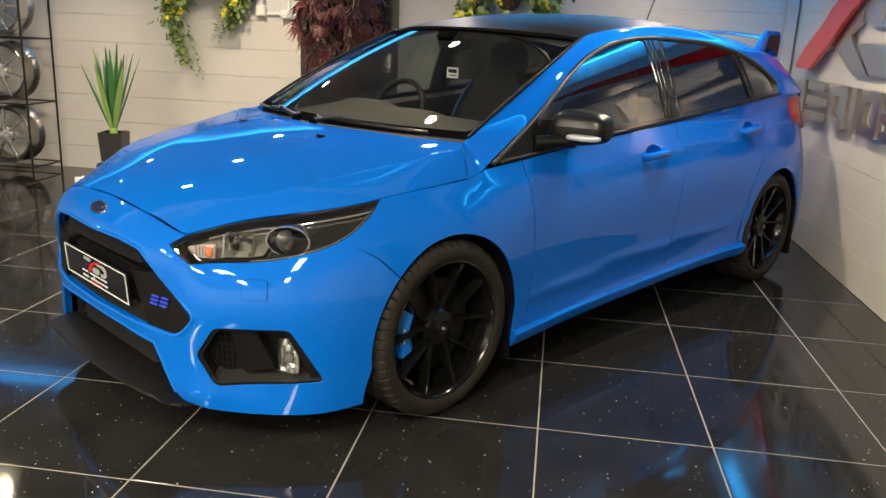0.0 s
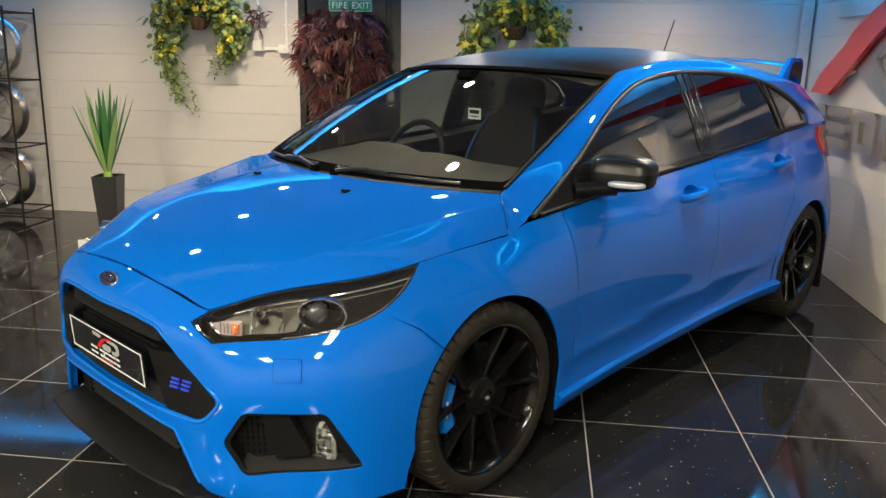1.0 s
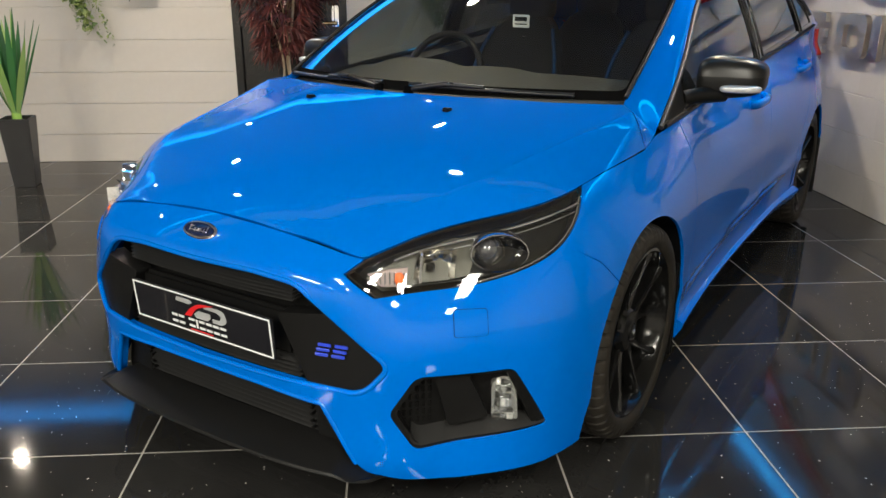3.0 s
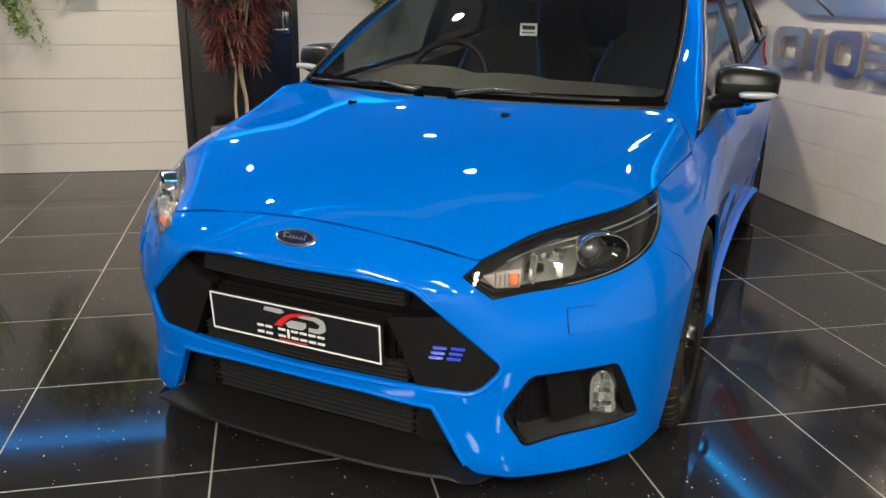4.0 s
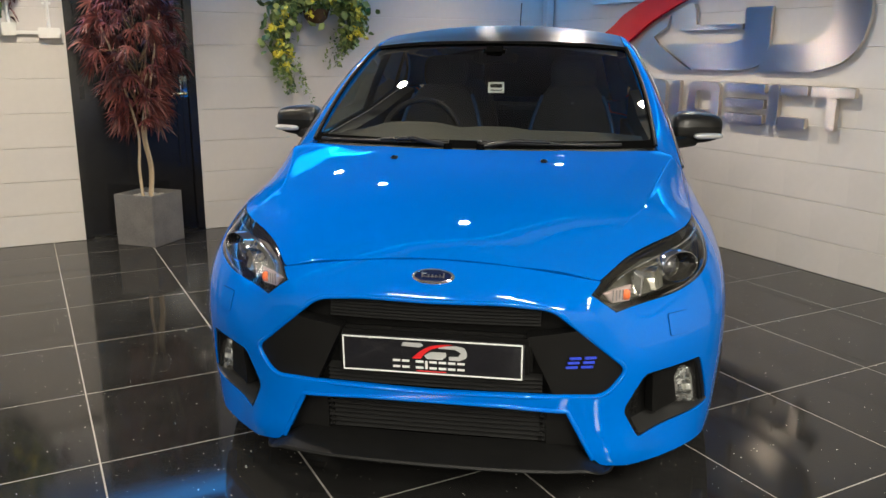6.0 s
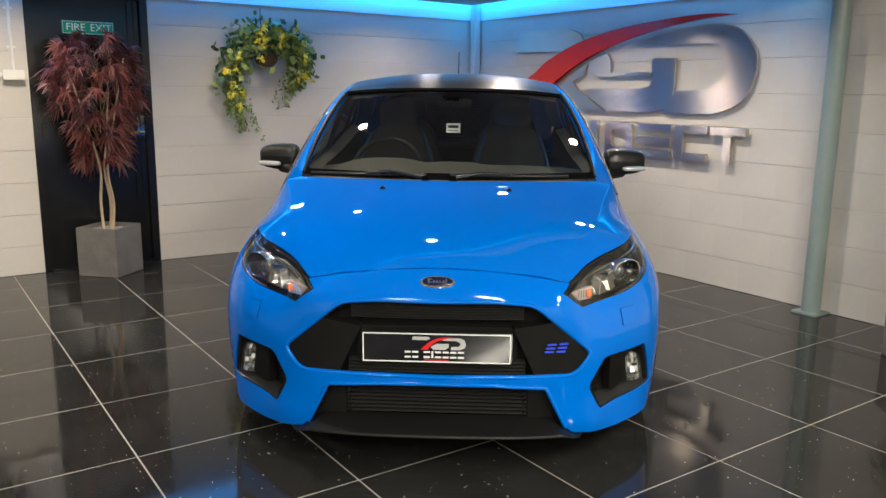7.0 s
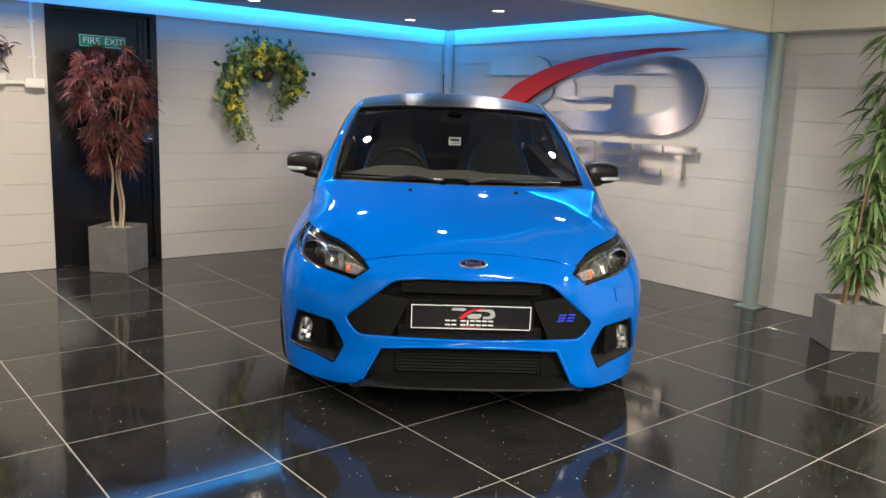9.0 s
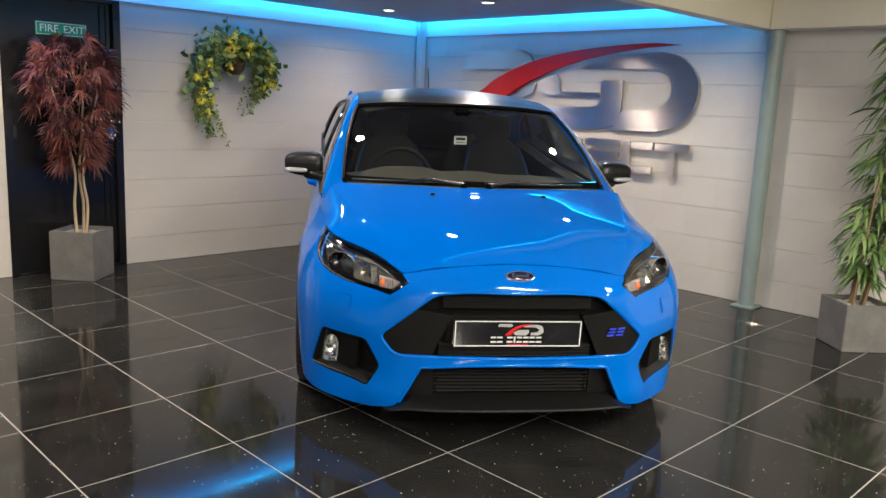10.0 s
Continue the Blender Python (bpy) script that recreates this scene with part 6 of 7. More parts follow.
# rear spoiler on the hatch
spv, spf = [], []
for k, x in enumerate(np.linspace(-0.60, 0.60, 25)):
    z = 1.405 - 0.03 * (x / 0.6) ** 4
    for dy, dz in ((0.0, 0.0), (0.06, 0.014), (0.18, 0.012), (0.205, 0.004), (0.18, -0.006), (0.06, -0.010)):
        spv.append((x, 3.71 + dy - 0.05 * (x / 0.6) ** 2, z + dz))
spf = [(i * 6 + j, i * 6 + (j + 1) % 6, i * 6 + 6 + (j + 1) % 6, i * 6 + 6 + j) for i in range(24) for j in range(6)]
sp = part("rear_spoiler", tidy((spv, spf), 50), PAINT, car, "blue rear spoiler with upright fins")
for s in (1, -1):
    fin = prism(rounded([(3.570, 1.29), (3.670, 1.385), (3.710, 1.425), (3.890, 1.425), (3.910, 1.38), (3.890, 1.25), (3.810, 1.22)], 0.025), 0.025,
                Matrix(((0, 0, s, s * 0.592), (1, 0, 0, 0), (0, 1, 0, 0), (0, 0, 0, 1))), 0.004)
    part("fin", fin, PAINT, sp)
    part("fin_cover", prism(rounded([(3.700, 1.30), (3.740, 1.40), (3.875, 1.405), (3.885, 1.27), (3.810, 1.245)], 0.02), 0.004,
                            Matrix(((0, 0, s, s * 0.6175), (1, 0, 0, 0), (0, 1, 0, 0), (0, 0, 0, 1)))), SATIN_BLACK, sp)

# cabin
def dash_pad(u, v):
    """The pad from the windscreen's foot back to its lip, swelling over the instruments, then down to the knees."""
    u, v = np.broadcast_arrays(np.asarray(u, float), np.asarray(v, float))
    x = 0.665 * u
    y0, y1 = 0.905 + 0.20 * u * u, 1.50 + 0.04 * u * u
    t = np.clip(v / 0.8, 0, 1)
    y = y0 + (y1 - y0) * t + 0.03 * np.clip((v - 0.8) / 0.2, 0, 1)
    z = 0.930 + 0.050 * t ** 0.8 - 0.02 * u ** 4
    z = z + 0.030 * np.exp(-((x + 0.345) / 0.19) ** 4) * np.clip((t - 0.45) / 0.40, 0, 1) ** 1.5
    z = z + 0.014 * np.exp(-((x - 0.02) / 0.13) ** 4) * np.clip((t - 0.55) / 0.35, 0, 1)
    z = z - 0.26 * np.clip((v - 0.8) / 0.2, 0, 1) ** 0.7 - 0.010 * np.clip((t - 0.9) / 0.1, 0, 1) ** 2
    return np.stack([x, y, z], -1)


da = part("dashboard", with_normals(lattice(dash_pad, np.linspace(-1, 1, 61), np.linspace(0, 1, 46))), DASH, car, "dark grey moulded dashboard")
ring = tidy(lathe([(0.185 + 0.015 * math.cos(a), 0.015 * math.sin(a)) for a in np.linspace(0, 2 * math.pi, 11)[:-1]], 40, "Y", closed=True), 60)
bmesh.ops.transform(ring, matrix=Matrix.Translation((-0.345, 1.66, 0.915)) @ Matrix.Rotation(radians(-22), 4, "X"), verts=ring.verts[:])
st = part("steering_wheel", ring, SATIN_BLACK, car, "black steering wheel")
part("wheel_boss", join(box(0.16, 0.05, 0.12, (-0.345, 1.655, 0.905), 0.03), box(0.34, 0.02, 0.035, (-0.345, 1.66, 0.915), 0.008)), SATIN_BLACK, st)


def seat(x, y, front=True):
    cush = ball((0.25, 0.26, 0.10), 0.5)
    bmesh.ops.translate(cush, vec=(0, 0, 0.46), verts=cush.verts[:])
    t = part("front_seat" if front else "rear_seat", cush, SEAT_CLOTH, car, "dark bucket seat with blue trim" if front else "dark rear seat", m=pose(x, y, 0))
    back_ = ball((0.25, 0.075, 0.33), 0.6)
    for v in back_.verts:
        zz = (v.co.z + 0.33) / 0.66
        v.co.x *= 1.0 - 0.28 * max(0, zz - 0.55) / 0.45
        v.co.y += 0.16 * zz - 0.09 * (v.co.x / 0.25) ** 2
    bmesh.ops.translate(back_, vec=(0, 0.22, 0.82), verts=back_.verts[:])
    part("backrest", back_, SEAT_CLOTH, t)
    hr = ball((0.125, 0.055, 0.095), 0.6)
    bmesh.ops.translate(hr, vec=(0, 0.38, 1.20), verts=hr.verts[:])
    part("headrest", hr, SEAT_CLOTH, t)
    if front:
        part("seat_mark", join(box(0.05, 0.004, 0.012, (0.004, 0.286, 1.035)), box(0.05, 0.004, 0.010, (-0.002, 0.282, 1.015))), PLATE_SILVER, t, "small pale embroidered bars")
        for d in (-1, 1):
            part("piping", tube(catmull([(d * 0.215, 0.10, 0.60), (d * 0.235, 0.14, 0.75), (d * 0.215, 0.20, 0.93), (d * 0.165, 0.275, 1.08)], 5), 0.010, 8), SEAT_BLUE, t, "blue piping")


for x in (0.36, -0.36):
    seat(x, 2.15)
for x in (0.36, -0.36):
    seat(x, 3.0, False)
hm = part("inner_mirror", ball((0.105, 0.018, 0.028), 0.6, rot=Matrix.Translation((0.0, 1.71, 1.285))), FRIT, car, "black inner mirror")
part("mirror_mount", box(0.10, 0.10, 0.04, (0, 1.67, 1.318), 0.015), FRIT, hm)
tg = part("windscreen_tag", box(0.075, 0.003, 0.050, (0, 0, 0), 0.001), PLATE_WHITE, car, "small white tag hanging behind the windscreen", m=pose(0.006, 1.70, 1.150))
part("tag_print", join(box(0.055, 0.001, 0.016, (0, -0.002, 0.008)), box(0.055, 0.001, 0.004, (0, -0.002, -0.012))), GLOSS_BLACK, tg)
part("tag_cord", tube([(0, 0, 0.025), (0, 0.0, 0.10)], 0.0012, 6), SATIN_BLACK, tg)


def liner(u, v):
    """Inside of the roof."""
    x, y = 0.56 * np.asarray(u, float), 1.80 + 1.85 * np.asarray(v, float)
    return roof_top(x, y) - np.array([0, 0, 0.035])


part("headliner", with_normals(lattice(liner, np.linspace(-1, 1, 9), np.linspace(0, 1, 12))), HEADLINER, car)
for sx in (1, -1):
    v, f = [], []
    ys = np.linspace(1.16, 3.5, 20)
    for y in ys:
        p = house(y, float(belt(y)) + 0.004)
        v += [((p[0] - 0.012) * sx, y, p[2]), ((p[0] - 0.085) * sx, y, p[2] - 0.015), ((p[0] - 0.10) * sx, y, 0.60)]
    f = [(3 * i + j, 3 * i + j + 1, 3 * i + 4 + j, 3 * i + 3 + j) for i in range(len(ys) - 1) for j in (0, 1)]
    part("door_trim", tidy((v, f), 50), SEAT_CLOTH, car, "dark inner door trim")
part("cabin_floor", box(1.36, 2.6, 0.03, (0, 2.4, 0.30), 0.005), SEAT_CLOTH, car)
part("parcel_shelf", box(1.15, 0.45, 0.03, (0, 3.58, 0.95), 0.008), SEAT_CLOTH, car)


# ---- plants, rack and small things ----
def leaves(specs, bend=0.25, seg=3):
    """Many bent blades as one mesh: each spec is base, direction, length, width, side vector."""
    v, f = [], []
    for base, d, ln, wd, sd in specs:
        d, sd = d / np.linalg.norm(d), sd - d * np.dot(sd, d)
        sd = sd / max(np.linalg.norm(sd), 1e-9)
        k = len(v)
        for i in range(seg + 1):
            t = i / seg
            p = base + d * ln * t + np.array([0, 0, -1.0]) * bend * ln * t * t
            w = wd * math.sin(math.pi * min(0.12 + 0.88 * t, 0.985)) ** 0.8
            v += [p - sd * w / 2, p + np.cross(sd, d) * w * 0.12, p + sd * w / 2]
        for i in range(seg):
            a = k + 3 * i
            f += [(a, a + 1, a + 4, a + 3), (a + 1, a + 2, a + 5, a + 4)]
    return v, f


RNG = np.random.default_rng(7)


def unit():
    d = RNG.normal(size=3)
    return d / np.linalg.norm(d)


def square_pot(t, w, h, taper, mat, wall=0.02, soil=SOIL):
    """A square planter: outside, rim and inner wall, with a fill below the rim."""
    a, b = w / 2 * taper, w / 2
    rings = [(a, 0.0), (b, h), (b - wall, h), (b - wall, h - 0.05)]
    v, f = [], []
    for r, z in rings:
        v += [(-r, -r, z), (r, -r, z), (r, r, z), (-r, r, z)]
    for i in range(3):
        for j in range(4):
            f.append((i * 4 + j, i * 4 + (j + 1) % 4, i * 4 + 4 + (j + 1) % 4, i * 4 + 4 + j))
    f.append((3, 2, 1, 0))
    bm = tidy((v, f), 20)
    bmesh.ops.bevel(bm, geom=[e for e in bm.edges if e.calc_length() > 0.05], offset=0.004, segments=2, affect="EDGES", clamp_overlap=True)
    part("pot", smooth_by_angle(bm, 50), mat, t)
    g = bmesh.new()
    bmesh.ops.create_grid(g, x_segments=14, y_segments=14, size=b - wall + 0.002)
    for q in g.verts:
        q.co.z = h - 0.03 + 0.012 * noise.noise(q.co * 30)
    part("soil", g, soil, t)


def maple():
    t = thing("potted_maple", "artificial dark red maple tree in a square concrete pot", "potted tree", pose(-1.752, 6.325, 0, 0, 0, 43))
    square_pot(t, 0.318, 0.352, 1.0, CONCRETE)
    for k, (x, y) in enumerate(((0.02, 0.0), (-0.025, 0.02), (0.0, -0.03))):
        path = catmull([(x, y, 0.30), (x * 1.6 + 0.012, y * 1.5, 0.52), (x * 0.4 - 0.01, y, 0.75), (x * 2.5, y * 2.4, 1.0), (x * 5, y * 5, 1.32), (x * 8, y * 7, 1.55)], 6)
        part("trunk", tube(path, 0.0115, 9, 0.005), BARK, t)
    def reach(z):
        """Half width of the crown: a broad head above a slimmer skirt."""
        if z > 1.20:
            return 0.39 * math.sqrt(max(0.04, 1 - ((z - 1.36) / 0.40) ** 2))
        return 0.235 * math.sqrt(max(0.15, 1 - ((z - 1.08) / 0.36) ** 2))

    def middle(z):
        return np.array([-0.005, 0.005]) * min(1.0, max(0.0, (z - 0.7) / 0.5))

    for i in range(34):
        a, z0 = RNG.uniform(0, 2 * math.pi), RNG.uniform(0.85, 1.58)
        r, mid = reach(z0) * RNG.uniform(0.5, 0.85), middle(z0)
        e = np.array([mid[0] + r * math.cos(a), mid[1] + r * math.sin(a) * 0.75, z0 + RNG.uniform(0.0, 0.08)])
        part("branch", tube([(0.02 * math.cos(a), 0.02 * math.sin(a), z0 - 0.08), (e[0] * 0.5, e[1] * 0.5, e[2] + 0.01), tuple(e)], 0.004, 6, 0.0015), CANE, t)
    sp = []
    for i in range(330):
        # rosettes of narrow leaves that hang from their twig
        z = RNG.uniform(0.80, 1.70)
        if z < 1.15 and RNG.uniform() < 0.25:
            continue
        a = RNG.uniform(0, 2 * math.pi)
        r, mid = reach(z) * math.sqrt(RNG.uniform(0.12, 1.0)), middle(z)
        c = np.array([mid[0] + r * math.cos(a), mid[1] + r * math.sin(a) * 0.70, z])
        heading = np.array([math.cos(a), math.sin(a), RNG.uniform(-0.9, 0.25)]) + 0.45 * unit()
        heading = heading / np.linalg.norm(heading)
        sd = np.cross(heading, unit())
        sd = sd / np.linalg.norm(sd)
        for k in range(9):
            q = (k - 4) * 0.36
            d = heading * math.cos(q) + sd * math.sin(q) + 0.12 * unit()
            sp.append((c, d, RNG.uniform(0.085, 0.135) * (1 - 0.06 * abs(k - 4)), RNG.uniform(0.009, 0.0135), np.cross(d, np.cross(heading, sd)) + 0.3 * unit()))
    part("crown", leaves(sp, 0.45), RED_LEAF, t, "dense crown of narrow dark red leaves")


maple()


def palm():
    t = thing("potted_palm", "green bamboo palm in a square concrete pot", "potted plant", pose(1.252, 2.012, 0, 0, 0, 49))
    square_pot(t, 0.300, 0.288, 0.985, CONCRETE)
    sp = []
    for x, y, lx, ly, top in ((0.03, 0.03, 0.02, -0.14, 1.82), (-0.04, -0.01, -0.03, -0.24, 1.74), (0.05, -0.06, 0.05, -0.30, 1.80), (-0.02, 0.04, -0.05, -0.06, 1.20), (0.0, -0.03, 0.08, -0.16, 1.46)):
        path = catmull([(x, y, 0.24), (x + lx * 0.2, y + ly * 0.25, 0.6), (x + lx * 0.6, y + ly * 0.6, 1.0), (x + lx, y + ly, top)], 5)
        part("cane", tube(path, 0.011, 9, 0.006), CANE, t)
        # fans of hanging leaves in tiers along the cane
        tiers = [z for z in np.arange(0.46, top + 0.02, 0.135)]
        for z in tiers:
            for i in range(4):
                zz = z + RNG.uniform(-0.05, 0.05)
                q = min(1.0, max(0.0, (zz - 0.24) / (top - 0.24)))
                base = np.array([x + lx * q, y + ly * q, zz])
                a = RNG.uniform(0, 2 * math.pi)
                stem = np.array([math.cos(a), math.sin(a), RNG.uniform(0.2, 0.7)])
                tip = base + stem * RNG.uniform(0.03, 0.09)
                for k in range(RNG.integers(5, 9)):
                    w = a + RNG.uniform(-1.0, 1.0)
                    d = np.array([math.cos(w), math.sin(w), RNG.uniform(-0.9, 0.25)])
                    sp.append((tip + 0.012 * unit(), d, RNG.uniform(0.10, 0.18), RNG.uniform(0.016, 0.025), np.array([-math.sin(w), math.cos(w), 0.0]) + 0.5 * unit()))
    part("foliage", leaves(sp, 0.45, 4), PALM_LEAF, t, "long drooping green leaves")


palm()


def sword_plant():
    t = thing("potted_sword_plant", "tall stiff green sword-leaved plant in a tapered black pot", "potted plant", pose(-3.465, 5.83, 0, 0, 0, 8))
    square_pot(t, 0.188, 0.455, 0.72, POT_BLACK, 0.014, POT_BLACK)
    part("stem", tube([(0, 0, 0.40), (0, 0, 0.50)], 0.032, 12, 0.028), STEM_GREEN, t, "bright pale green stem")
    for i in range(20):
        a, u = 2.4 * i, i / 19
        tilt = 0.03 + 0.42 * u ** 1.1
        d = np.array([math.cos(a) * tilt, math.sin(a) * tilt, 1.0])
        q = (np.array([0.020 * math.cos(a), 0.020 * math.sin(a), 0.47]), d, RNG.uniform(0.62, 0.74) * (1 - 0.12 * u), RNG.uniform(0.036, 0.050), np.array([-math.sin(a), math.cos(a), 0.0]))
        part("blade", leaves([q], 0.03, 6), SPIKE_LEAF if i % 3 else SPIKE_PALE, t)


sword_plant()


def hanging_basket(x, zc, wide, drop_l, drop_r, seed):
    """A wicker basket on a bracket, with ivy and yellow flowers trailing down on both sides."""
    rng = np.random.default_rng(seed)
    t = thing("hanging_basket", "wall basket of trailing ivy with yellow flowers", "hanging basket", pose(x, BACK, zc), group="wall baskets")
    bk = tidy(lathe([(0.001, -0.10), (0.05, -0.095), (0.085, -0.06), (0.10, 0.0), (0.092, 0.004), (0.075, -0.05)], 24))
    bmesh.ops.translate(bk, vec=(0, -0.10, 0), verts=bk.verts[:])
    part("basket", bk, WICKER, t, "small dark wicker basket")
    part("hook", join(tube([(0, -0.003, 0.37), (0, -0.003, 0.10), (0, -0.10, 0.05)], 0.003, 6)), RACK_BLACK, t)
    def spot(k):
        """A place on the arch-shaped growth."""
        u = rng.uniform(-1, 1)
        side = -1 if u < 0 else 1
        s = abs(u)
        px = side * wide * math.sin(min(1, s * 1.7) * math.pi / 2) * (1 - (0.28 if s > 0.62 else 0) * (s - 0.62) / 0.38)
        drop = drop_l if side < 0 else drop_r
        pz = 0.13 * math.cos(min(1, s * 1.7) * math.pi / 2) - drop * max(0, s - 0.34) / 0.66
        thick = 0.100 * (1.0 - 0.72 * max(0, s - 0.4) / 0.6) * (1 if k else 0.9)
        return np.array([px, -0.09 - 0.03 * (1 - s), pz]) + rng.normal(size=3) * [thick * 0.62, thick * 0.5, thick * 0.7], s
    sp = []
    for i in range(1500):
        c, s = spot(1)
        c[1] = min(c[1], -0.012)
        d = np.array([rng.normal() * 0.8, -0.5 + rng.normal() * 0.4, -0.3 + rng.normal() * 0.7])
        big = 1.0 if s < 0.5 else max(0.45, 1.0 - (s - 0.5) * 1.3)      # the trailing ends carry small leaves
        size = rng.uniform(0.042, 0.072) * big
        sp.append((c, d, size, size * rng.uniform(0.8, 1.05), rng.normal(size=3)))
    for side, drop in ((-1, drop_l), (1, drop_r)):
        for k in range(5):                                              # thin strands below the arms
            x0, z0 = side * wide * rng.uniform(0.45, 0.95), -drop * rng.uniform(0.45, 0.7)
            for j in range(26):
                c = np.array([x0 - side * 0.004 * j + rng.normal() * 0.010, -0.07 + rng.normal() * 0.01, z0 - 0.0105 * j * (0.6 + drop)])
                size = rng.uniform(0.018, 0.032)
                sp.append((c, rng.normal(size=3) + [0, -0.4, -0.3], size, size * 0.85, rng.normal(size=3)))
    for i in range(62):
        c, s = spot(0)
        if s > 0.8:
            continue
        c[1] = min(c[1] - 0.06, -0.07)
        fl = []
        for k in range(14):
            d = rng.normal(size=3) + [0, -0.8, 0]
            fl.append((c + rng.normal(size=3) * 0.010, d, rng.uniform(0.024, 0.040), rng.uniform(0.026, 0.038), rng.normal(size=3)))
        part("flower", leaves(fl, 0.1, 2), YELLOW_FLOWER, t)
    part("ivy", leaves(sp, 0.2, 2), IVY_LEAF, t, "trailing green ivy")


hanging_basket(-0.440, 1.615, 0.300, 0.59, 0.28, 3)
hanging_basket(-2.955, 1.65, 0.295, 0.67, 0.35, 5)


def wall_sprig():
    t = thing("wall_sprig", "small spray of dark red and green artificial leaves by the sockets", "artificial plant", pose(-2.50, BACK, 1.60))
    part("stalk", tube([(0, -0.004, -0.02), (0.0, -0.03, 0.05), (0.01, -0.05, 0.10)], 0.004, 6), BARK, t)
    sp, gr = [], []
    for i in range(60):
        d = np.array([RNG.normal(), -0.5, RNG.normal() * 0.8 + 0.1])
        sp.append((np.array([0.04 * RNG.normal(), -0.05, 0.06 + 0.05 * RNG.normal()]), d, RNG.uniform(0.05, 0.09), 0.016, unit()))
    part("leaves", leaves(sp, 0.4), RED_LEAF, t, "dark red leaves")


wall_sprig()


def rack():
    t = thing("wheel_rack", "black steel display rack holding bare alloy wheels", "rack", pose(0, 0, 0))
    x1, x0, ya, yb = -4.386, -5.9, 6.10, 6.50
    for x in (x1, x0):
        for y in (ya, yb):
            part("post", box(0.014, 0.014, 1.70, (x, y, 0.85), 0.002), RACK_BLACK, t)
    for z in (0.06, 0.595, 1.128, 1.66):
        for y in (ya, yb):
            part("rail", box(x1 - x0, 0.012, 0.012, ((x0 + x1) / 2, y, z), 0.002), RACK_BLACK, t)
        for x in (x1, x0, (x0 + x1) / 2):
            part("cross_bar", box(0.012, yb - ya, 0.012, (x, (ya + yb) / 2, z), 0.002), RACK_BLACK, t)


rack()


def alloy(rim_mat, spokes):
    t = thing("alloy_wheel", "bare silver alloy wheel on the rack", "wheel", None, group="rack wheels")
    r = 0.245
    part("barrel", tidy(lathe([(r - 0.012, -0.095), (r, -0.105), (r + 0.004, -0.10), (r - 0.006, -0.085), (r - 0.03, -0.06), (r - 0.025, 0.06), (r - 0.004, 0.085), (r + 0.004, 0.105), (r - 0.008, 0.105),
                                (r - 0.035, 0.06), (r - 0.04, -0.06)], 64, "Y", closed=True), 30), rim_mat, t, "dark polished barrel")
    part("hub", tidy(lathe([(0.001, -0.075), (0.03, -0.078), (0.065, -0.07), (0.07, -0.02), (0.001, -0.02)], 30, "Y"), 30), REFLECTOR, t)
    for i in range(spokes):
        a = 2 * math.pi * i / spokes
        b = box(0.021, 0.03, 0.19, (0, -0.072, 0.14), 0.006)
        for q in b.verts:
            q.co.x *= 1.25 - 1.6 * (q.co.z - 0.045) if q.co.z < 0.2 else 0.9
        bmesh.ops.transform(b, matrix=Matrix.Rotation(a, 4, "Y"), verts=b.verts[:])
        part("spoke", b, ALLOY_SILVER, t)
    return t


ALLOY_SILVER = material("alloy_silver", (0.50, 0.50, 0.51), 0.22, 1.0, vary=0.08)
BARREL_DARK = material("dark_barrel", (0.30, 0.28, 0.26), 0.30, 1.0, vary=0.15)
BARREL_LIGHT = material("light_barrel", (0.55, 0.53, 0.50), 0.25, 0.9, vary=0.1)
a_dark, a_light = alloy(BARREL_DARK, 7), alloy(BARREL_LIGHT, 12)
tagged(a_light, "bare pale alloy wheel on the rack")
for col, x in enumerate((-4.68, -5.25)):
    for row, z in enumerate((0.069, 0.604, 1.137)):
        src = a_light if row == 2 else a_dark
        m = pose(x, 6.27, z + 0.2495, 0, 0, 0)
        if (col, row) in ((0, 0), (0, 2)):
            src.matrix_basis = m
        else:
            copy_thing(src, m)


# ---- wall blocks and floor tiles ----
def block_mesh(w, h, axis):
    """A painted block face with softly rounded edges, 12 mm deep, standing out along -y or -x."""
    b = box(w, 0.014, h)
    bmesh.ops.bevel(b, geom=[e for e in b.edges if abs(e.verts[0].co.x - e.verts[1].co.x) > w * 0.9], offset=0.0036, segments=2, affect="EDGES")
    me = bpy.data.meshes.new("block")
    if axis == "x":
        bmesh.ops.rotate(b, cent=(0, 0, 0), matrix=Matrix.Rotation(radians(90), 3, "Z"), verts=b.verts[:])
    b.to_mesh(me)
    b.free()
    me.materials.append(WALL_PAINT)
    return me


BLOCKS = {}


def block(parent, centre, w, h, axis):
    key = (round(w, 3), round(h, 3), axis)
    if key not in BLOCKS:
        BLOCKS[key] = block_mesh(w, h, axis)
    ob = new("block", BLOCKS[key])
    ob.parent = parent
    ob.matrix_parent_inverse = parent.matrix_basis.inverted()
    ob.matrix_basis = pose(*centre)
    return ob


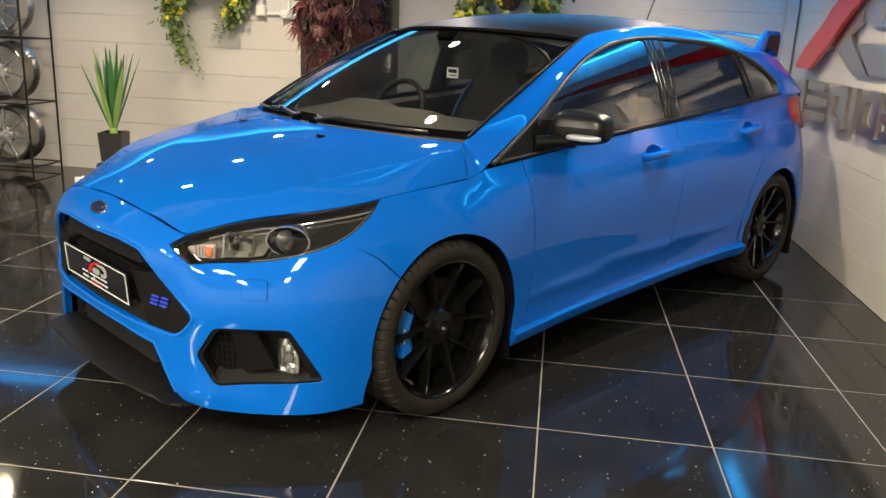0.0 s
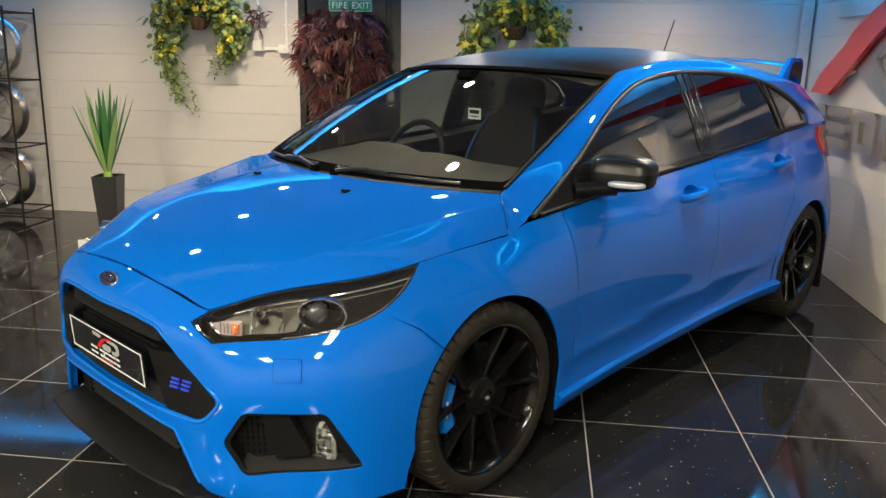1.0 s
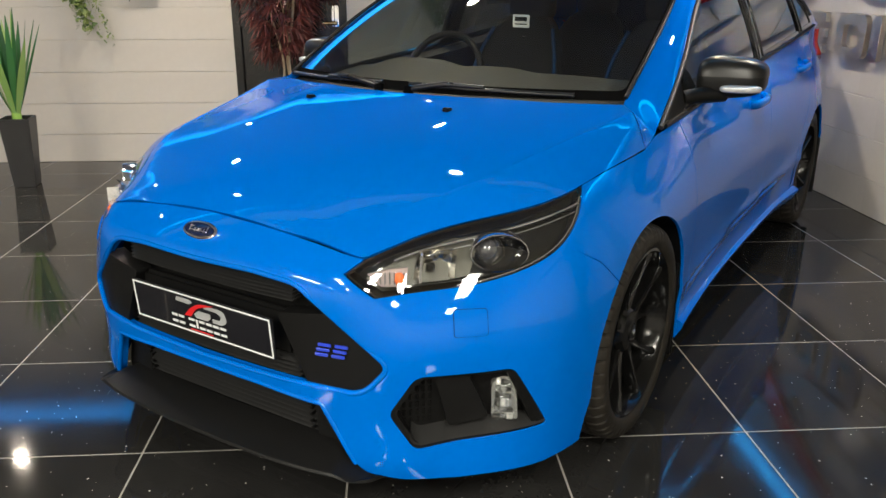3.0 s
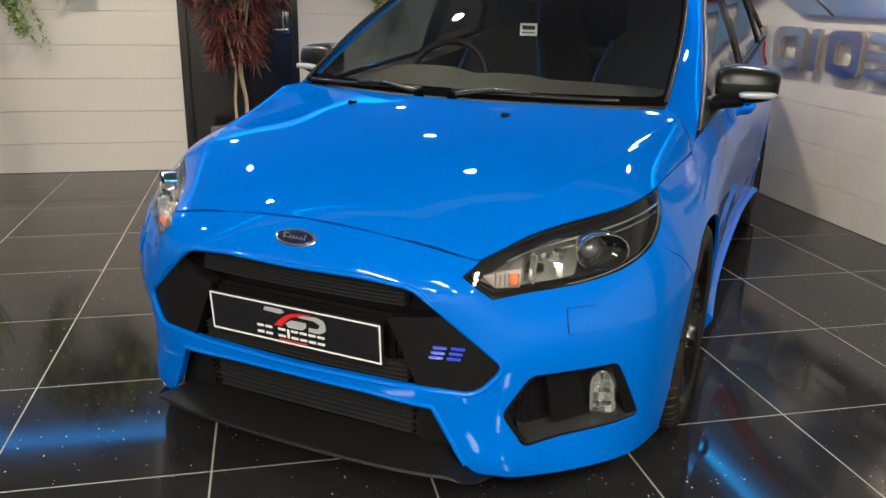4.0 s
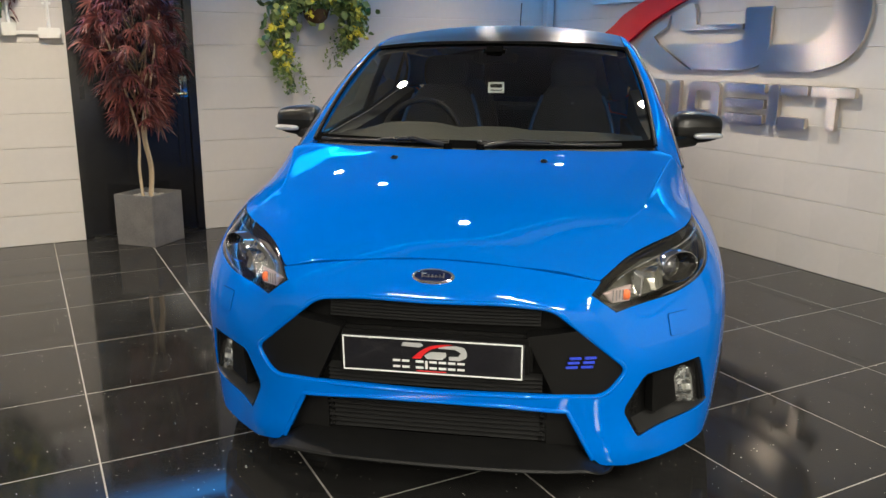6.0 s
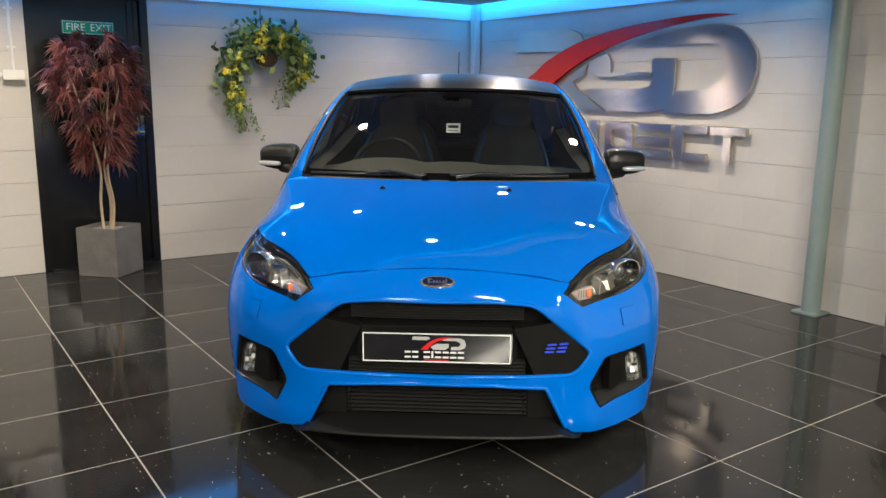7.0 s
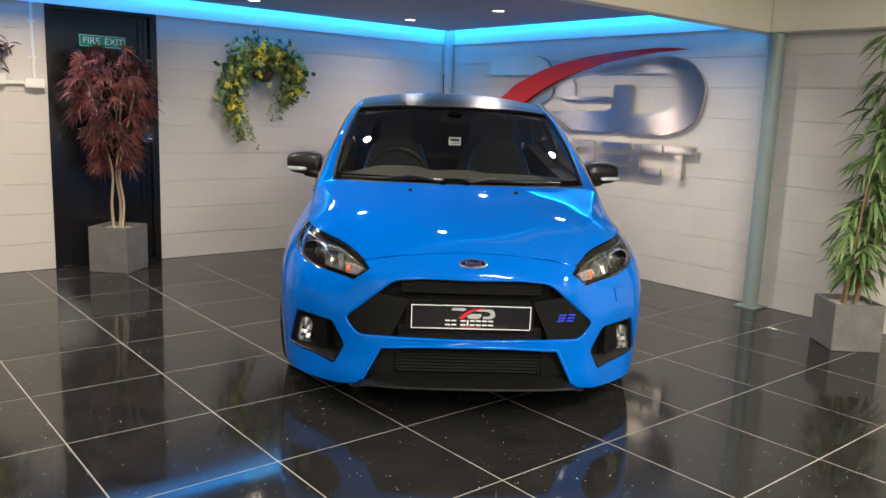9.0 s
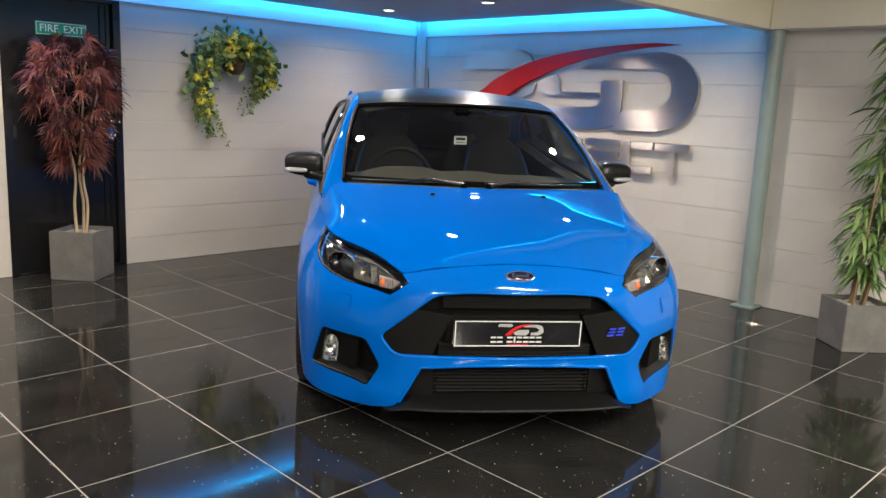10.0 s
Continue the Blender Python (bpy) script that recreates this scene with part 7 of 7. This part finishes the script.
def block_wall(parent, axis, lo, hi, gap=None, top=2.005):
    rows = [(0.0, FIRST)] + [(FIRST + COURSE * k, FIRST + COURSE * (k + 1)) for k in range(8)]
    for r, (z0, z1) in enumerate(rows):
        z1 = min(z1, top)
        if z1 - z0 < 0.02:
            continue
        edges = [lo]
        u = math.floor(lo / BLOCK) * BLOCK + (BLOCK / 2 if r % 2 else 0) - 0.12
        while u < hi:
            if u > lo + 0.05 and u < hi - 0.05:
                edges.append(u)
            u += BLOCK
        edges.append(hi)
        if gap:
            spans = []
            for a, b in zip(edges, edges[1:]):
                if b <= gap[0] or a >= gap[1] or z0 > gap[2]:
                    spans.append((a, b))
                else:
                    if a < gap[0] - 0.02:
                        spans.append((a, gap[0]))
                    if b > gap[1] + 0.02:
                        spans.append((gap[1], b))
        else:
            spans = list(zip(edges, edges[1:]))
        for a, b in spans:
            w, h = b - a, z1 - z0 - 0.0008
            push = 0.0006 * noise.noise(Vector((a * 3.1, r * 1.7, 0.3)))
            if axis == "y":
                block(parent, ((a + b) / 2, BACK + 0.007 + push, (z0 + z1) / 2), w, h, "y")
            else:
                block(parent, (RIGHT + 0.007 + push, (a + b) / 2, (z0 + z1) / 2), w, h, "x")


block_wall(wall_back, "y", LEFT, RIGHT + 0.012, (DX0, DX1, DTOP))
block_wall(wall_right, "x", FRONT, BACK)

# floor tiles, 0.6 m, on the grid of the room
TILE, DEEP, GX, GY = 0.6, 0.607, 0.03, 3.11
tb = box(TILE - 0.0055, DEEP - 0.0055, 0.0125, (0, 0, -0.00625), 0.0006, 1)
tile_mesh = bpy.data.meshes.new("tile")
tb.to_mesh(tile_mesh)
tb.free()
tile_mesh.materials.append(GRANITE)
for i in range(-11, 3):
    for j in range(-12, 6):
        cx, cy = GX + TILE * (i + 0.5), GY + DEEP * (j + 0.5)
        if LEFT - 0.3 < cx < RIGHT + 0.3 and FRONT - 0.3 < cy < BACK + 0.3:
            ob = new("tile", tile_mesh)
            ob.parent = floor
            ob.matrix_parent_inverse = floor.matrix_basis.inverted()
            ob.matrix_basis = pose(cx, cy, 0)
